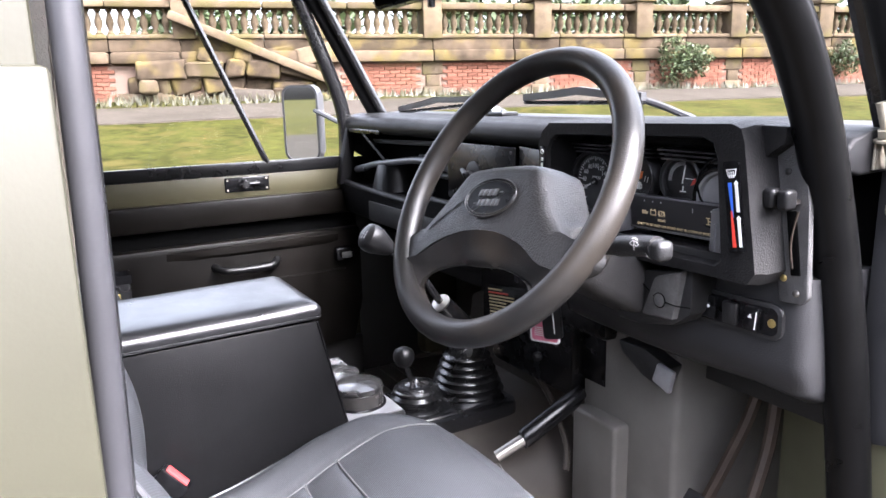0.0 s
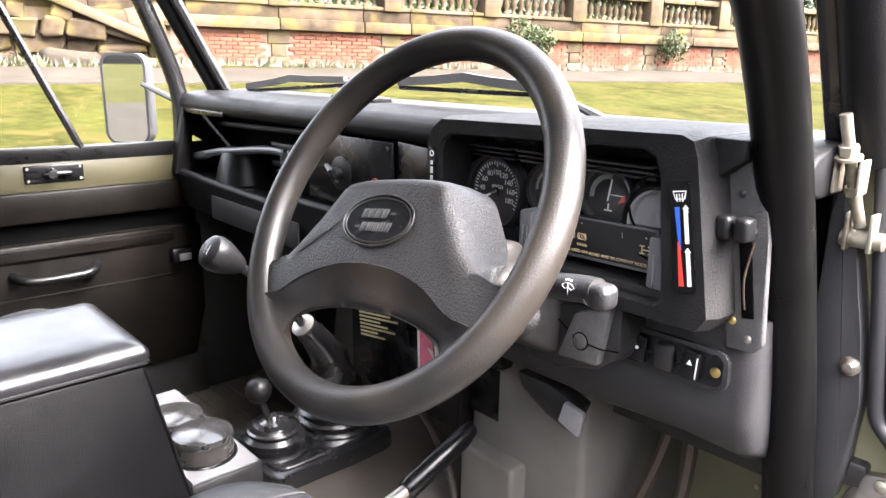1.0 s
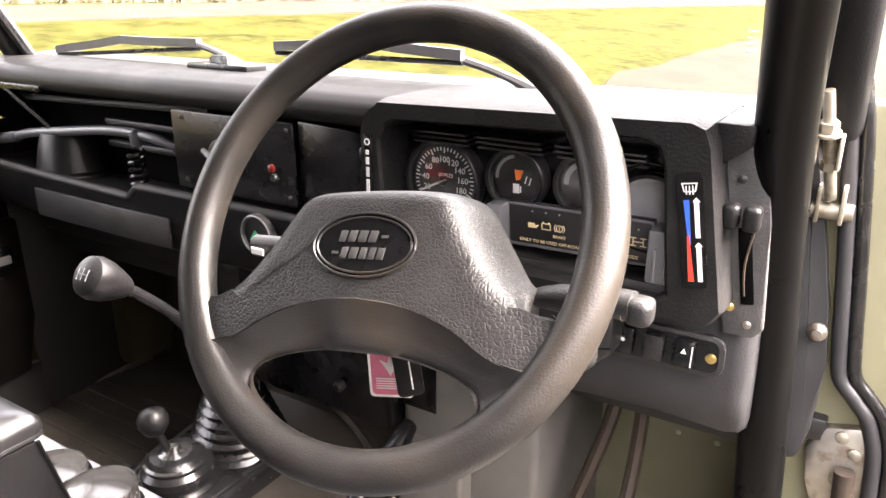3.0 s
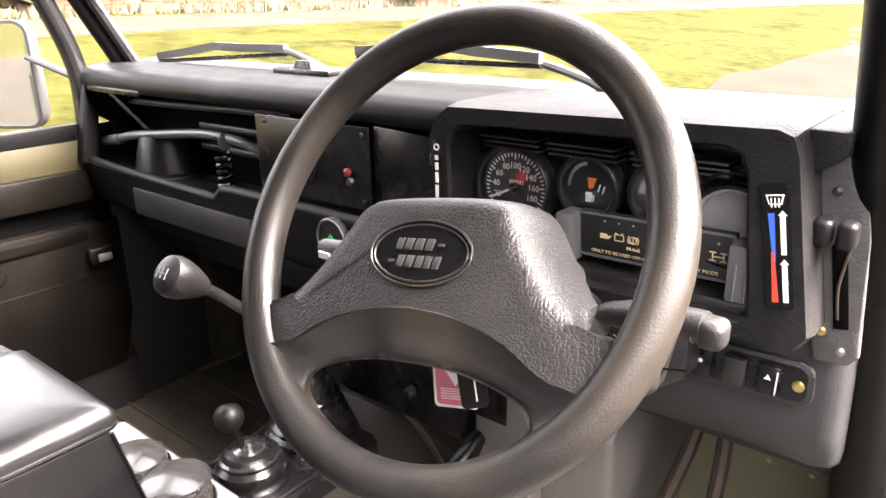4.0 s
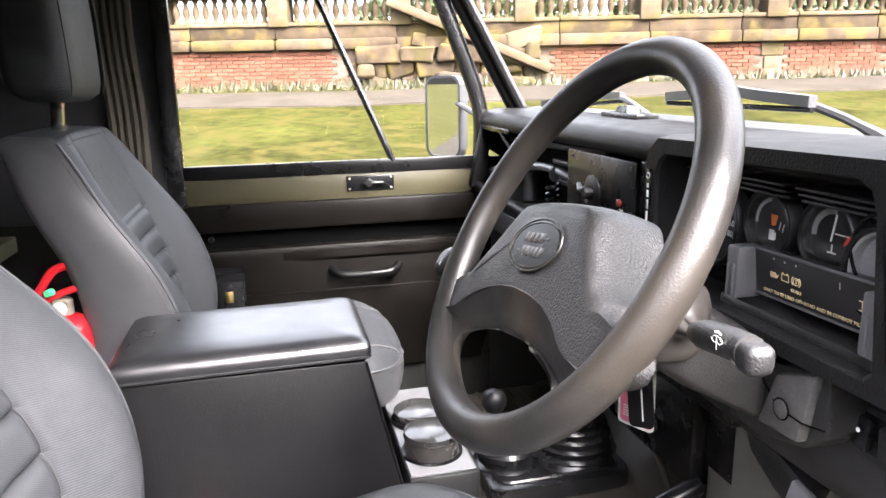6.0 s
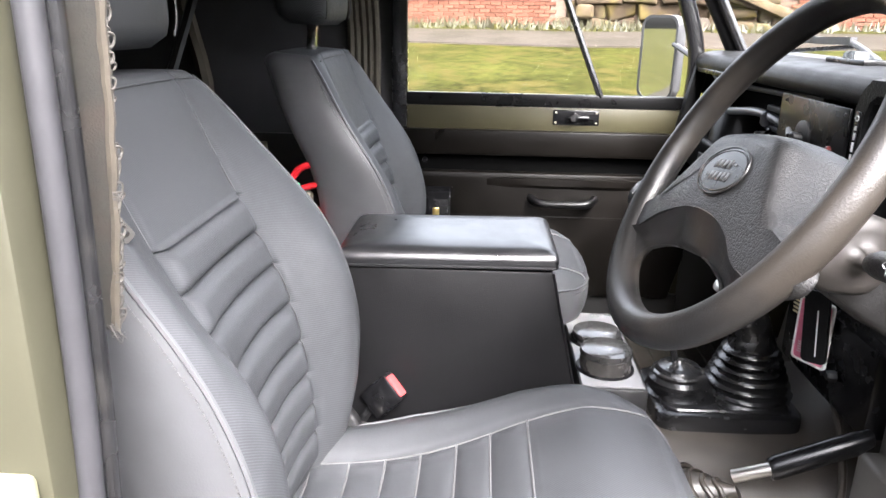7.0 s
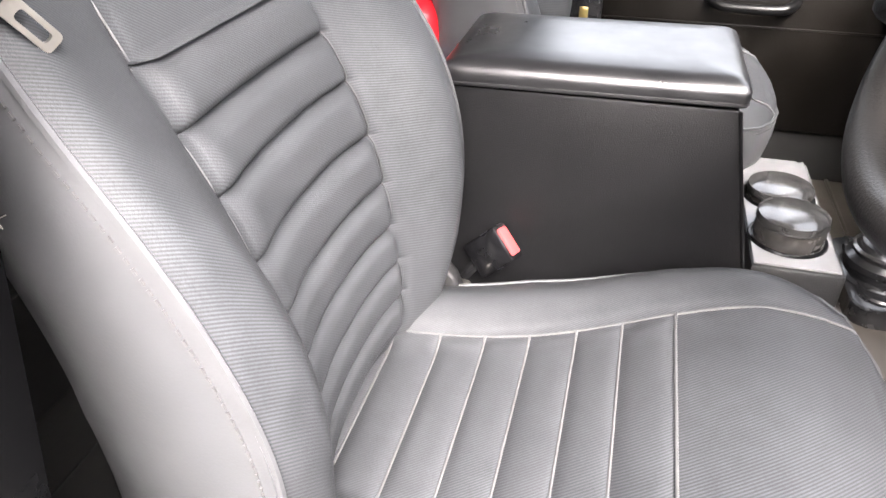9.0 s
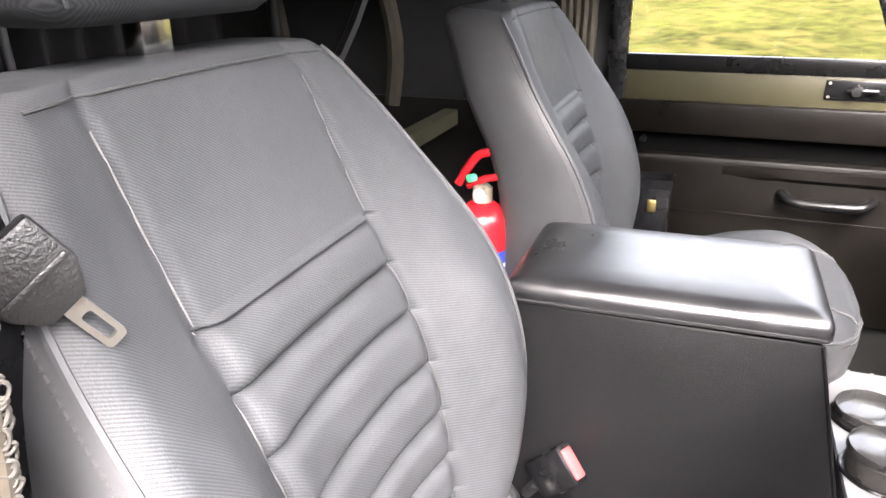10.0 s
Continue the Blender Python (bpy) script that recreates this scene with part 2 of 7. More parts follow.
M = {
    "seat": material("seat_cloth", (0.0222, 0.0236, 0.0256), 0.56, grain=0.30, scale=420, twill=0.42, wave_scale=185, bump=0.20, bump_scale=700, spec=0.27, rough_var=0.08),
    "seat_side": material("seat_vinyl_side", (0.043, 0.0442, 0.0462), 0.38, grain=0.12, scale=40, bump=0.10, bump_scale=500, rough_var=0.08, spec=0.32),
    "thread": material("stitch_thread", (0.04185, 0.04185, 0.04278), 0.6, grain=0.3, scale=900),
    "cubby": material("black_leatherette", (0.0042, 0.0042, 0.0045), 0.38, grain=0.25, scale=40, cells=0.20, cell_scale=400, spec=0.15, rough_var=0.10),
    "lid": material("black_leatherette_lid", (0.007, 0.007, 0.0076), 0.31, grain=0.2, scale=30, cells=0.07, cell_scale=420, spec=0.75, rough_var=0.08),
    "plastic": material("black_plastic", (0.0105, 0.0105, 0.0108), 0.40, grain=0.28, scale=35, bump=0.6, bump_scale=500, wear=(0.018, 0.0177, 0.0174), wear_scale=9, wear_at=0.64, spec=0.5, rough_var=0.10),
    "dash": material("dash_vinyl", (0.00858, 0.00858, 0.008892), 0.50, grain=0.25, scale=25, bump=0.35, bump_scale=600, wear=(0.01404, 0.01381, 0.01357), wear_scale=7, wear_at=0.64, spec=0.10, rough_var=0.10),
    "knee": material("knee_panel_vinyl", (0.0221, 0.0221, 0.02307), 0.38, grain=0.22, scale=22, bump=0.35, bump_scale=520, wear=(0.03652, 0.03556, 0.0346), wear_scale=8, wear_at=0.62, spec=0.22, rough_var=0.10),
    "lockgrain": material("scuffed_grain", (0.06, 0.05926, 0.0585), 0.42, grain=0.4, scale=260, cells=0.30, cell_scale=420, wear=(0.042, 0.04126, 0.0405), wear_scale=30, wear_at=0.58),
    "cowl": material("cowl_grain", (0.009619, 0.009517, 0.00972), 0.44, grain=0.3, scale=40, bump=0.8, bump_scale=430, wear=(0.01519, 0.01489, 0.01458), wear_scale=9, wear_at=0.62, spec=0.10, rough_var=0.1),
    "smooth": material("smooth_black_plastic", (0.0032, 0.0032, 0.0036), 0.26, grain=0.2, scale=30, spec=0.35, rough_var=0.06),
    "rim": material("worn_wheel_rim", (0.0080, 0.0077, 0.0074), 0.37, grain=0.42, scale=34, bump=0.30, bump_scale=560, wear=(0.0175, 0.0150, 0.0123), wear_scale=7, wear_at=0.56, spec=0.34, rough_var=0.12),
    "pad": material("wheel_pad_leathergrain", (0.01033, 0.01014, 0.01004), 0.40, grain=0.35, scale=40, cells=0.30, cell_scale=270, spec=0.37, rough_var=0.12),
    "padsmooth": material("wheel_pad_smooth", (0.01338, 0.01293, 0.01244), 0.36, grain=0.3, scale=40, bump=0.25, bump_scale=500, wear=(0.02793, 0.02211, 0.01571), wear_scale=7, wear_at=0.60, rough_var=0.10),
    "rubber": material("black_rubber", (0.0075, 0.0075, 0.008), 0.24, grain=0.25, scale=50, bump=0.15, bump_scale=160, wear=(0.018, 0.0175, 0.0165), wear_scale=18, wear_at=0.64, spec=0.7, rough_var=0.08),
    "seal": material("rubber_door_seal", (0.018, 0.018, 0.0198), 0.40, grain=0.2, scale=50, bump=0.1, bump_scale=120),
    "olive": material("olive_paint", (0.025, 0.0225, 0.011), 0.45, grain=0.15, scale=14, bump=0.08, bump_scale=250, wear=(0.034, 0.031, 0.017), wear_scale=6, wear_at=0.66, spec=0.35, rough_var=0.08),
    # same olive paint, lightened to make up for shade round the footwell and posts
    "olive_lifted": material("olive_paint_inside", (0.135, 0.130, 0.080), 0.5, grain=0.12, scale=12, bump=0.06, bump_scale=250, wear=(0.165, 0.158, 0.105), wear_scale=5, wear_at=0.64, spec=0.3),
    "doorcard": material("door_card_vinyl", (0.0028, 0.0024, 0.0020), 0.36, grain=0.35, scale=20, bump=0.3, bump_scale=420, wear=(0.0052, 0.0044, 0.0037), wear_scale=5, wear_at=0.58, spec=0.10, rough_var=0.12),
    "mat": material("rubber_floor_mat", (0.03329, 0.02916, 0.02359), 0.38, grain=0.4, scale=9, bump=0.25, bump_scale=160, wear=(0.054, 0.04771, 0.03869), wear_scale=6, wear_at=0.56, spec=0.35, rough_var=0.1),
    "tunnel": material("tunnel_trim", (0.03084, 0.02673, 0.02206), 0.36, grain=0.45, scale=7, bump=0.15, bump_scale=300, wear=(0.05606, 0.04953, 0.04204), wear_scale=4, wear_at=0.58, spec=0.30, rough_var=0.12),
    "foottrim": material("footwell_trim", (0.088, 0.083, 0.075), 0.45, grain=0.4, scale=8, bump=0.2, bump_scale=240, wear=(0.118, 0.111, 0.100), wear_scale=5, wear_at=0.60, spec=0.3, rough_var=0.1),
    "tray": material("grey_tray_vinyl", (0.150, 0.150, 0.1535), 0.22, grain=0.14, scale=30, bump=0.15, bump_scale=200, rough_var=0.06),
    "chrome": material("bright_steel", (0.6, 0.592, 0.576), 0.18, 1.0, grain=0.06, scale=60),
    "steel": material("dull_steel", (0.42, 0.40, 0.37), 0.38, 1.0, grain=0.2, scale=70, bump=0.1, bump_scale=300, wear=(0.16, 0.11, 0.07), wear_scale=30, wear_at=0.62),
    "zinc": material("zinc_bolt", (0.30, 0.275, 0.22), 0.45, 0.6, grain=0.3, scale=90, bump=0.2, bump_scale=300, wear=(0.12, 0.095, 0.065), wear_scale=40, wear_at=0.6),
    "brass": material("brass_screw", (0.62, 0.47, 0.18), 0.3, 1.0, grain=0.2, scale=120),
    "rust": material("rusty_steel", (0.035, 0.025, 0.018), 0.6, 0.3, grain=0.4, scale=40, bump=0.4, bump_scale=200),
    "canvas": material("dark_canvas", (0.06448, 0.05616, 0.04056), 0.85, grain=0.35, scale=16, bump=0.5, bump_scale=500),
    "curtain": material("grey_canvas", (0.02812, 0.02812, 0.03094), 0.6, grain=0.3, scale=16, bump=0.4, bump_scale=500),
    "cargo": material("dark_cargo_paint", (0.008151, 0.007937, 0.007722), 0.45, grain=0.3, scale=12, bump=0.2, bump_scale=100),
    "red": material("red_enamel", (0.32, 0.0096, 0.0144), 0.22, grain=0.1, scale=20),
    "redplastic": material("red_plastic", (0.336, 0.036, 0.036), 0.4, grain=0.1, scale=60),
    "blue": material("blue_print", (0.024, 0.096, 0.44), 0.5, grain=0.05, scale=60),
    "loose_thread": material("loose_thread", (0.02475, 0.0225, 0.0189), 0.85, grain=0.4, scale=200),
    # near black stands for the shade inside gaps, slots and recesses
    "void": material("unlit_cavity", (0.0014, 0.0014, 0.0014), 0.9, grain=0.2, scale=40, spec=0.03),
    "grained_disc": material("grained_grey_disc", (0.17, 0.17, 0.174), 0.5, grain=0.2, scale=60, bump=0.6, bump_scale=600),
    "cup": material("dark_cup_metal", (0.034, 0.032, 0.030), 0.25, grain=0.3, scale=60, spec=0.7, rough_var=0.1),
    "cuplid": material("grey_cup_lid", (0.030, 0.0295, 0.029), 0.18, grain=0.35, scale=30, spec=0.9, rough_var=0.08),
    # the path's gravel darkened, so strong light on the drive stays below white
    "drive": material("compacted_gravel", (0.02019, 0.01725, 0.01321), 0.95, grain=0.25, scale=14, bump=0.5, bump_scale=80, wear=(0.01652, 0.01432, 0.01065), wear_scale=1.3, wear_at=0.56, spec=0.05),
    "camo": material("camouflage_canvas", (0.0065, 0.00575, 0.00325), 0.9, grain=0.4, scale=120, bump=0.5, bump_scale=700, wear=(0.01, 0.00675, 0.00375), wear_scale=28, wear_at=0.53),
    "lamp_red": material("dull_red_lens", (0.10, 0.010, 0.008), 0.3, grain=0.2, scale=200),
    "patch": material("rubbed_vinyl", (0.01955, 0.01897, 0.0184), 0.5, grain=0.5, scale=30, bump=0.3, bump_scale=500, wear=(0.01035, 0.01035, 0.01035), wear_scale=25, wear_at=0.52, spec=0.4),
    "handboot": material("brown_rubber_boot", (0.0125, 0.0108, 0.0088), 0.40, grain=0.4, scale=40, bump=0.25, bump_scale=150, wear=(0.024, 0.0205, 0.0165), wear_scale=20, wear_at=0.56, spec=0.35),
    "seam_dark": material("sewn_seam", (0.020, 0.0205, 0.0215), 0.6, grain=0.3, scale=900),
    "badge_relief": material("badge_relief", (0.030, 0.030, 0.030), 0.34, grain=0.2, scale=90, spec=0.6),
    "shroudgrain": material("column_shroud_grain", (0.01862, 0.01823, 0.01803), 0.40, grain=0.35, scale=60, cells=0.28, cell_scale=380, spec=0.4, rough_var=0.10),
    # same olive paint, darkened to hold down skylight on the outer body
    "olive_dimmed": material("olive_paint_outside", (0.0235, 0.0228, 0.0145), 0.5, grain=0.12, scale=12, bump=0.06, bump_scale=250, wear=(0.030, 0.0292, 0.020), wear_scale=5, wear_at=0.64, spec=0.25),
    "bar": material("black_tube_paint", (0.0030, 0.0030, 0.0031), 0.30, grain=0.2, scale=30, spec=0.16, rough_var=0.06),
    "bracketgrain": material("bracket_grain", (0.0504, 0.04968, 0.0492), 0.46, grain=0.3, scale=60, bump=0.8, bump_scale=480, spec=0.4, rough_var=0.1),
    "label_blue": material("label_blue", (0.02, 0.04, 0.30), 0.35, grain=0.05, scale=60),
    "redprint": material("red_print", (0.52, 0.04, 0.024), 0.5, grain=0.05, scale=60),
    "orange": material("orange_print", (0.68, 0.16, 0.032), 0.5, grain=0.05, scale=60),
    "white": material("white_print", (0.64, 0.64, 0.624), 0.5, grain=0.06, scale=80),
    "grey_print": material("grey_print", (0.24, 0.24, 0.24), 0.5, grain=0.06, scale=80),
    "gold_print": material("gold_print", (0.496, 0.4, 0.224), 0.5, grain=0.06, scale=80),
    "pink": material("pink_tag", (0.6, 0.16, 0.24), 0.35, grain=0.2, scale=120),
    "green": material("green_plastic", (0.05, 0.5, 0.2), 0.35, grain=0.05, scale=60),
    "dial": material("dial_black", (0.012, 0.012, 0.013), 0.35, grain=0.1, scale=60),
    "clip": material("grey_clip_plastic", (0.075, 0.076, 0.080), 0.38, grain=0.15, scale=40),
    "greyboot": material("grey_rubber_boot", (0.024, 0.0215, 0.019), 0.5, grain=0.2, scale=30, bump=0.15, bump_scale=120),
    "knobgrey": material("worn_grey_plastic", (0.00576, 0.00576, 0.006096), 0.38, grain=0.4, scale=50, bump=0.35, bump_scale=300, rough_var=0.08, spec=0.28),
    "fray": material("frayed_trim", (0.026, 0.021, 0.014), 0.9, grain=0.5, scale=90),
    "wiper": material("wiper_black", (0.035, 0.035, 0.038), 0.4, grain=0.15, scale=60),
    "stone": material("weathered_sandstone", (0.06361, 0.04744, 0.03133), 0.95, grain=0.45, scale=6, bump=0.8, bump_scale=18, wear=(0.05251, 0.04296, 0.0203), wear_scale=1.9, wear_at=0.53, object_random=0.26, spec=0.05),
    "stone_dark": material("mossy_sandstone", (0.04018, 0.02961, 0.02008), 0.95, grain=0.6, scale=5, bump=1.0, bump_scale=12, wear=(0.06808, 0.05175, 0.02043), wear_scale=1.9, wear_at=0.55, object_random=0.38, spec=0.05),
    "brick": material("red_brick", (0.08792, 0.03759, 0.02519), 0.95, grain=0.25, scale=20, bump=0.5, bump_scale=40, wear=(0.1198, 0.07625, 0.05446), wear_scale=1.2, wear_at=0.66, object_random=0.24, spec=0.05),
    "mortar": material("lime_mortar", (0.08554, 0.05636, 0.04126), 0.95, grain=0.2, scale=20, bump=0.4, bump_scale=60),
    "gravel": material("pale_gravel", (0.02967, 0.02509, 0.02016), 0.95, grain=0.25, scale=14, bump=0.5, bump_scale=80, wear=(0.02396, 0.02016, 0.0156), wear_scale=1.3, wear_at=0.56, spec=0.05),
    "leaf": material("shrub_leaf", (0.024, 0.034, 0.0115), 0.6, grain=0.3, scale=8, object_random=0.35, spec=0.2),
    "blade": material("grass_blade", (0.02344, 0.02131, 0.005683), 0.6, grain=0.3, scale=2, object_random=0.4),
    "bark": material("bark", (0.0592, 0.0444, 0.0296), 0.9, grain=0.3, scale=20, bump=0.6, bump_scale=50),
    "mirrorback": material("mirror_shell", (0.03, 0.03, 0.032), 0.4, grain=0.1, scale=40),
}


def lawn_material():
    m = material("lawn", (0.0190, 0.0194, 0.0047), 0.95, grain=0.8, scale=7, bump=1.0, bump_scale=30, wear=(0.0300, 0.0255, 0.0078), wear_scale=2.6, wear_at=0.55, spec=0.02)
    return m


M["lawn"] = lawn_material()


def mirror_material():
    m = bpy.data.materials.new("mirror_glass")
    m.use_nodes = True
    p = m.node_tree.nodes["Principled BSDF"]
    p.inputs["Metallic"].default_value, p.inputs["Roughness"].default_value = 1.0, 0.02
    p.inputs["Base Color"].default_value = (0.82, 0.84, 0.85, 1)
    return m


def glass_material(name, tint, rough=0.0, amount=0.012):
    """Thin clear pane: mostly lets light pass, with a little gloss."""
    m = bpy.data.materials.new(name)
    m.use_nodes = True
    n, l = m.node_tree.nodes, m.node_tree.links
    n.remove(n["Principled BSDF"])
    t, g, mix, fr = n.new("ShaderNodeBsdfTransparent"), n.new("ShaderNodeBsdfGlossy"), n.new("ShaderNodeMixShader"), n.new("ShaderNodeLayerWeight")
    t.inputs["Color"].default_value = (*tint, 1)
    g.inputs["Roughness"].default_value = rough
    fr.inputs["Blend"].default_value = 0.5
    pw = n.new("ShaderNodeMath")
    pw.operation = "POWER"
    pw.inputs[1].default_value = 5.0
    sc = n.new("ShaderNodeMath")
    sc.operation = "MULTIPLY_ADD"
    sc.inputs[1].default_value, sc.inputs[2].default_value = 0.3, amount
    l.new(fr.outputs["Facing"], pw.inputs[0])
    l.new(pw.outputs[0], sc.inputs[0])
    l.new(sc.outputs[0], mix.inputs[0])
    l.new(t.outputs[0], mix.inputs[1])
    l.new(g.outputs[0], mix.inputs[2])
    l.new(mix.outputs[0], n["Material Output"].inputs["Surface"])
    return m


M["mirror"] = mirror_material()
M["glass"] = glass_material("window_glass", (0.96, 0.97, 0.96))
M["dialglass"] = glass_material("dial_glass", (0.97, 0.97, 0.97), 0.05, 0.035)


# ---- mesh helpers ----
def part(name, bm, mat, parent=None, label="", smooth=True, angle=40):
    """Links a bmesh as one mesh object, under a thing where one is given."""
    bmesh.ops.recalc_face_normals(bm, faces=bm.faces)
    if smooth:
        for f in bm.faces:
            f.smooth = True
        for e in bm.edges:
            e.smooth = len(e.link_faces) != 2 or e.calc_face_angle(0) < radians(angle)
    me = bpy.data.meshes.new(name)
    bm.to_mesh(me)
    bm.free()
    me.materials.append(M[mat] if isinstance(mat, str) else mat)
    ob = new(name, me)
    if parent:
        ob.parent = parent
    if label:
        ob["label"] = label
    return ob


def thing(name, label, category, group="", kind="", at=(0, 0, 0)):
    ob = new(name)
    ob.location = at
    ob.empty_display_size = 0.05
    return tagged(ob, label, category, group, kind)


def solo(name, bm, mat, label, category, group="", kind="", **kw):
    return tagged(part(name, bm, mat, **kw), label, category, group, kind)


def add_box(bm, lo, hi, bevel=0.0, seg=2, m=None):
    r = bmesh.ops.create_cube(bm, size=1.0)
    vs = r["verts"]
    for v in vs:
        v.co = Vector([lo[i] + (v.co[i] + 0.5) * (hi[i] - lo[i]) for i in range(3)])
    if bevel:
        es = list({e for v in vs for e in v.link_edges})
        out = bmesh.ops.bevel(bm, geom=es, offset=bevel, segments=seg, profile=0.5, affect="EDGES")
        vs = list({v for f in out["faces"] for v in f.verts} | {v for v in vs if v.is_valid})
    if m is not None:
        bmesh.ops.transform(bm, matrix=m, verts=[v for v in vs if v.is_valid])
    return bm


def box(lo, hi, bevel=0.0, seg=2, m=None):
    return add_box(bmesh.new(), lo, hi, bevel, seg, m)


def add_tube(bm, pts, r, sides=10, closed=False, caps=True):
    """Sweeps a round section along points; r is one radius or one for each point."""
    pts = [Vector(p) for p in pts]
    n = len(pts)
    rs = r if isinstance(r, (list, tuple)) else [r] * n
    rings, up = [], None
    for i, p in enumerate(pts):
        a = pts[i - 1] if i or closed else p
        b = pts[(i + 1) % n] if i < n - 1 or closed else p
        d = (b - a).normalized()
        if up is None:
            up = d.orthogonal().normalized()
        up = (up - d * up.dot(d)).normalized()
        side = d.cross(up)
        rings.append([bm.verts.new(p + rs[i] * (math.cos(2 * math.pi * k / sides) * up + math.sin(2 * math.pi * k / sides) * side)) for k in range(sides)])
    for i in range(n if closed else n - 1):
        A, B = rings[i], rings[(i + 1) % n]
        shift = 0
        if closed and i == n - 1:
            shift = min(range(sides), key=lambda s: (A[0].co - B[s].co).length)
        for k in range(sides):
            bm.faces.new((A[k], A[(k + 1) % sides], B[(k + 1 + shift) % sides], B[(k + shift) % sides]))
    if caps and not closed:
        bm.faces.new(rings[0])
        bm.faces.new(rings[-1])
    return bm


def stitches(pts, r, stitch=0.0042, gap=0.0024):
    """A row of short stitches along points, as one mesh."""
    pts, bm = [Vector(p) for p in pts], bmesh.new()
    marks = [0.0]
    for a, b in zip(pts, pts[1:]):
        marks.append(marks[-1] + (b - a).length)

    def at(d):
        k = max(i for i in range(len(pts) - 1) if marks[i] <= d + 1e-9)
        return pts[k].lerp(pts[k + 1], min(1, (d - marks[k]) / max(1e-6, marks[k + 1] - marks[k])))
    d = 0.0
    while d + stitch < marks[-1]:
        add_tube(bm, [at(d), at(d + stitch)], r, 4)
        d += stitch + gap
    return bm


def tube(pts, r, sides=10, closed=False):
    return add_tube(bmesh.new(), pts, r, sides, closed)


def add_lathe(bm, prof, m=None, sides=32, caps=True):
    """Turns a profile of (radius, height) round the z axis, then moves it by m."""
    m = m or Matrix()
    rings = [[bm.verts.new(m @ Vector((r * math.cos(2 * math.pi * k / sides), r * math.sin(2 * math.pi * k / sides), z))) for k in range(sides)] for r, z in prof]
    for A, B in zip(rings, rings[1:]):
        for k in range(sides):
            bm.faces.new((A[k], A[(k + 1) % sides], B[(k + 1) % sides], B[k]))
    if caps:
        bm.faces.new(rings[0])
        bm.faces.new(rings[-1])
    return bm


def lathe(prof, m=None, sides=32, caps=True):
    return add_lathe(bmesh.new(), prof, m, sides, caps)


def add_prism(bm, poly, depth, m=None):
    """A flat outline (x, y) given thickness along +z, then moved by m."""
    m = m or Matrix()
    a = [bm.verts.new(m @ Vector((x, y, 0))) for x, y in poly]
    b = [bm.verts.new(m @ Vector((x, y, depth))) for x, y in poly]
    bm.faces.new(a)
    bm.faces.new(b)
    for i in range(len(poly)):
        j = (i + 1) % len(poly)
        bm.faces.new((a[i], a[j], b[j], b[i]))
    return bm


def prism(poly, depth, m=None, bevel=0.0, seg=2):
    bm = add_prism(bmesh.new(), poly, depth, m)
    if bevel:
        bmesh.ops.bevel(bm, geom=list(bm.edges), offset=bevel, segments=seg, profile=0.5, affect="EDGES")
    return bm


def rounded(w, h, r, n=6, cx=0.0, cy=0.0):
    """The outline of a rectangle with round corners."""
    out = []
    for sx, sy, a0 in ((1, 1, 0), (-1, 1, 90), (-1, -1, 180), (1, -1, 270)):
        for k in range(n + 1):
            a = radians(a0 + 90 * k / n)
            out.append((cx + sx * (w / 2 - r) + r * math.cos(a), cy + sy * (h / 2 - r) + r * math.sin(a)))
    return out


def loft(rings, caps=True):
    """Skins rings that have the same number of points."""
    bm = bmesh.new()
    vs = [[bm.verts.new(p) for p in ring] for ring in rings]
    n = len(vs[0])
    for A, B in zip(vs, vs[1:]):
        for k in range(n):
            bm.faces.new((A[k], A[(k + 1) % n], B[(k + 1) % n], B[k]))
    if caps:
        bm.faces.new(vs[0])
        bm.faces.new(vs[-1])
    return bm


def frame_plate(outer, inner, depth, m=None):
    """A plate with an opening: two outlines with the same number of points."""
    m = m or Matrix()
    bm = bmesh.new()
    rings = [[bm.verts.new(m @ Vector((x, y, z))) for x, y in o] for o, z in ((outer, 0), (outer, depth), (inner, depth), (inner, 0))]
    n = len(outer)
    for A, B in zip(rings, rings[1:] + rings[:1]):
        for k in range(n):
            bm.faces.new((A[k], A[(k + 1) % n], B[(k + 1) % n], B[k]))
    return bm


def interp(x, xs, ys):
    return float(np.interp(x, xs, ys))


def smooth_curve(x, xs, ys):
    """A soft curve through points (cubic, monotone enough for forms)."""
    if x <= xs[0]:
        return ys[0]
    if x >= xs[-1]:
        return ys[-1]
    i = max(k for k in range(len(xs) - 1) if xs[k] <= x)
    h = xs[i + 1] - xs[i]
    t = (x - xs[i]) / h

    def slope(k):
        if k == 0:
            return (ys[1] - ys[0]) / (xs[1] - xs[0])
        if k == len(xs) - 1:
            return (ys[-1] - ys[-2]) / (xs[-1] - xs[-2])
        return (ys[k + 1] - ys[k - 1]) / (xs[k + 1] - xs[k - 1])

    return (2 * t**3 - 3 * t**2 + 1) * ys[i] + (t**3 - 2 * t**2 + t) * h * slope(i) + (-2 * t**3 + 3 * t**2) * ys[i + 1] + (t**3 - t**2) * h * slope(i + 1)


def sstep(a, b, x):
    t = max(0.0, min(1.0, (x - a) / (b - a)))
    return t * t * (3 - 2 * t)


def spline(pts, n=8):
    """A smooth line through points."""
    pts = [Vector(p) for p in pts]
    out = []
    for i in range(len(pts) - 1):
        p0, p1, p2, p3 = pts[max(i - 1, 0)], pts[i], pts[i + 1], pts[min(i + 2, len(pts) - 1)]
        for k in range(n):
            t = k / n
            out.append(0.5 * ((2 * p1) + (p2 - p0) * t + (2 * p0 - 5 * p1 + 4 * p2 - p3) * t * t + (3 * p1 - p0 - 3 * p2 + p3) * t**3))
    out.append(pts[-1])
    return out


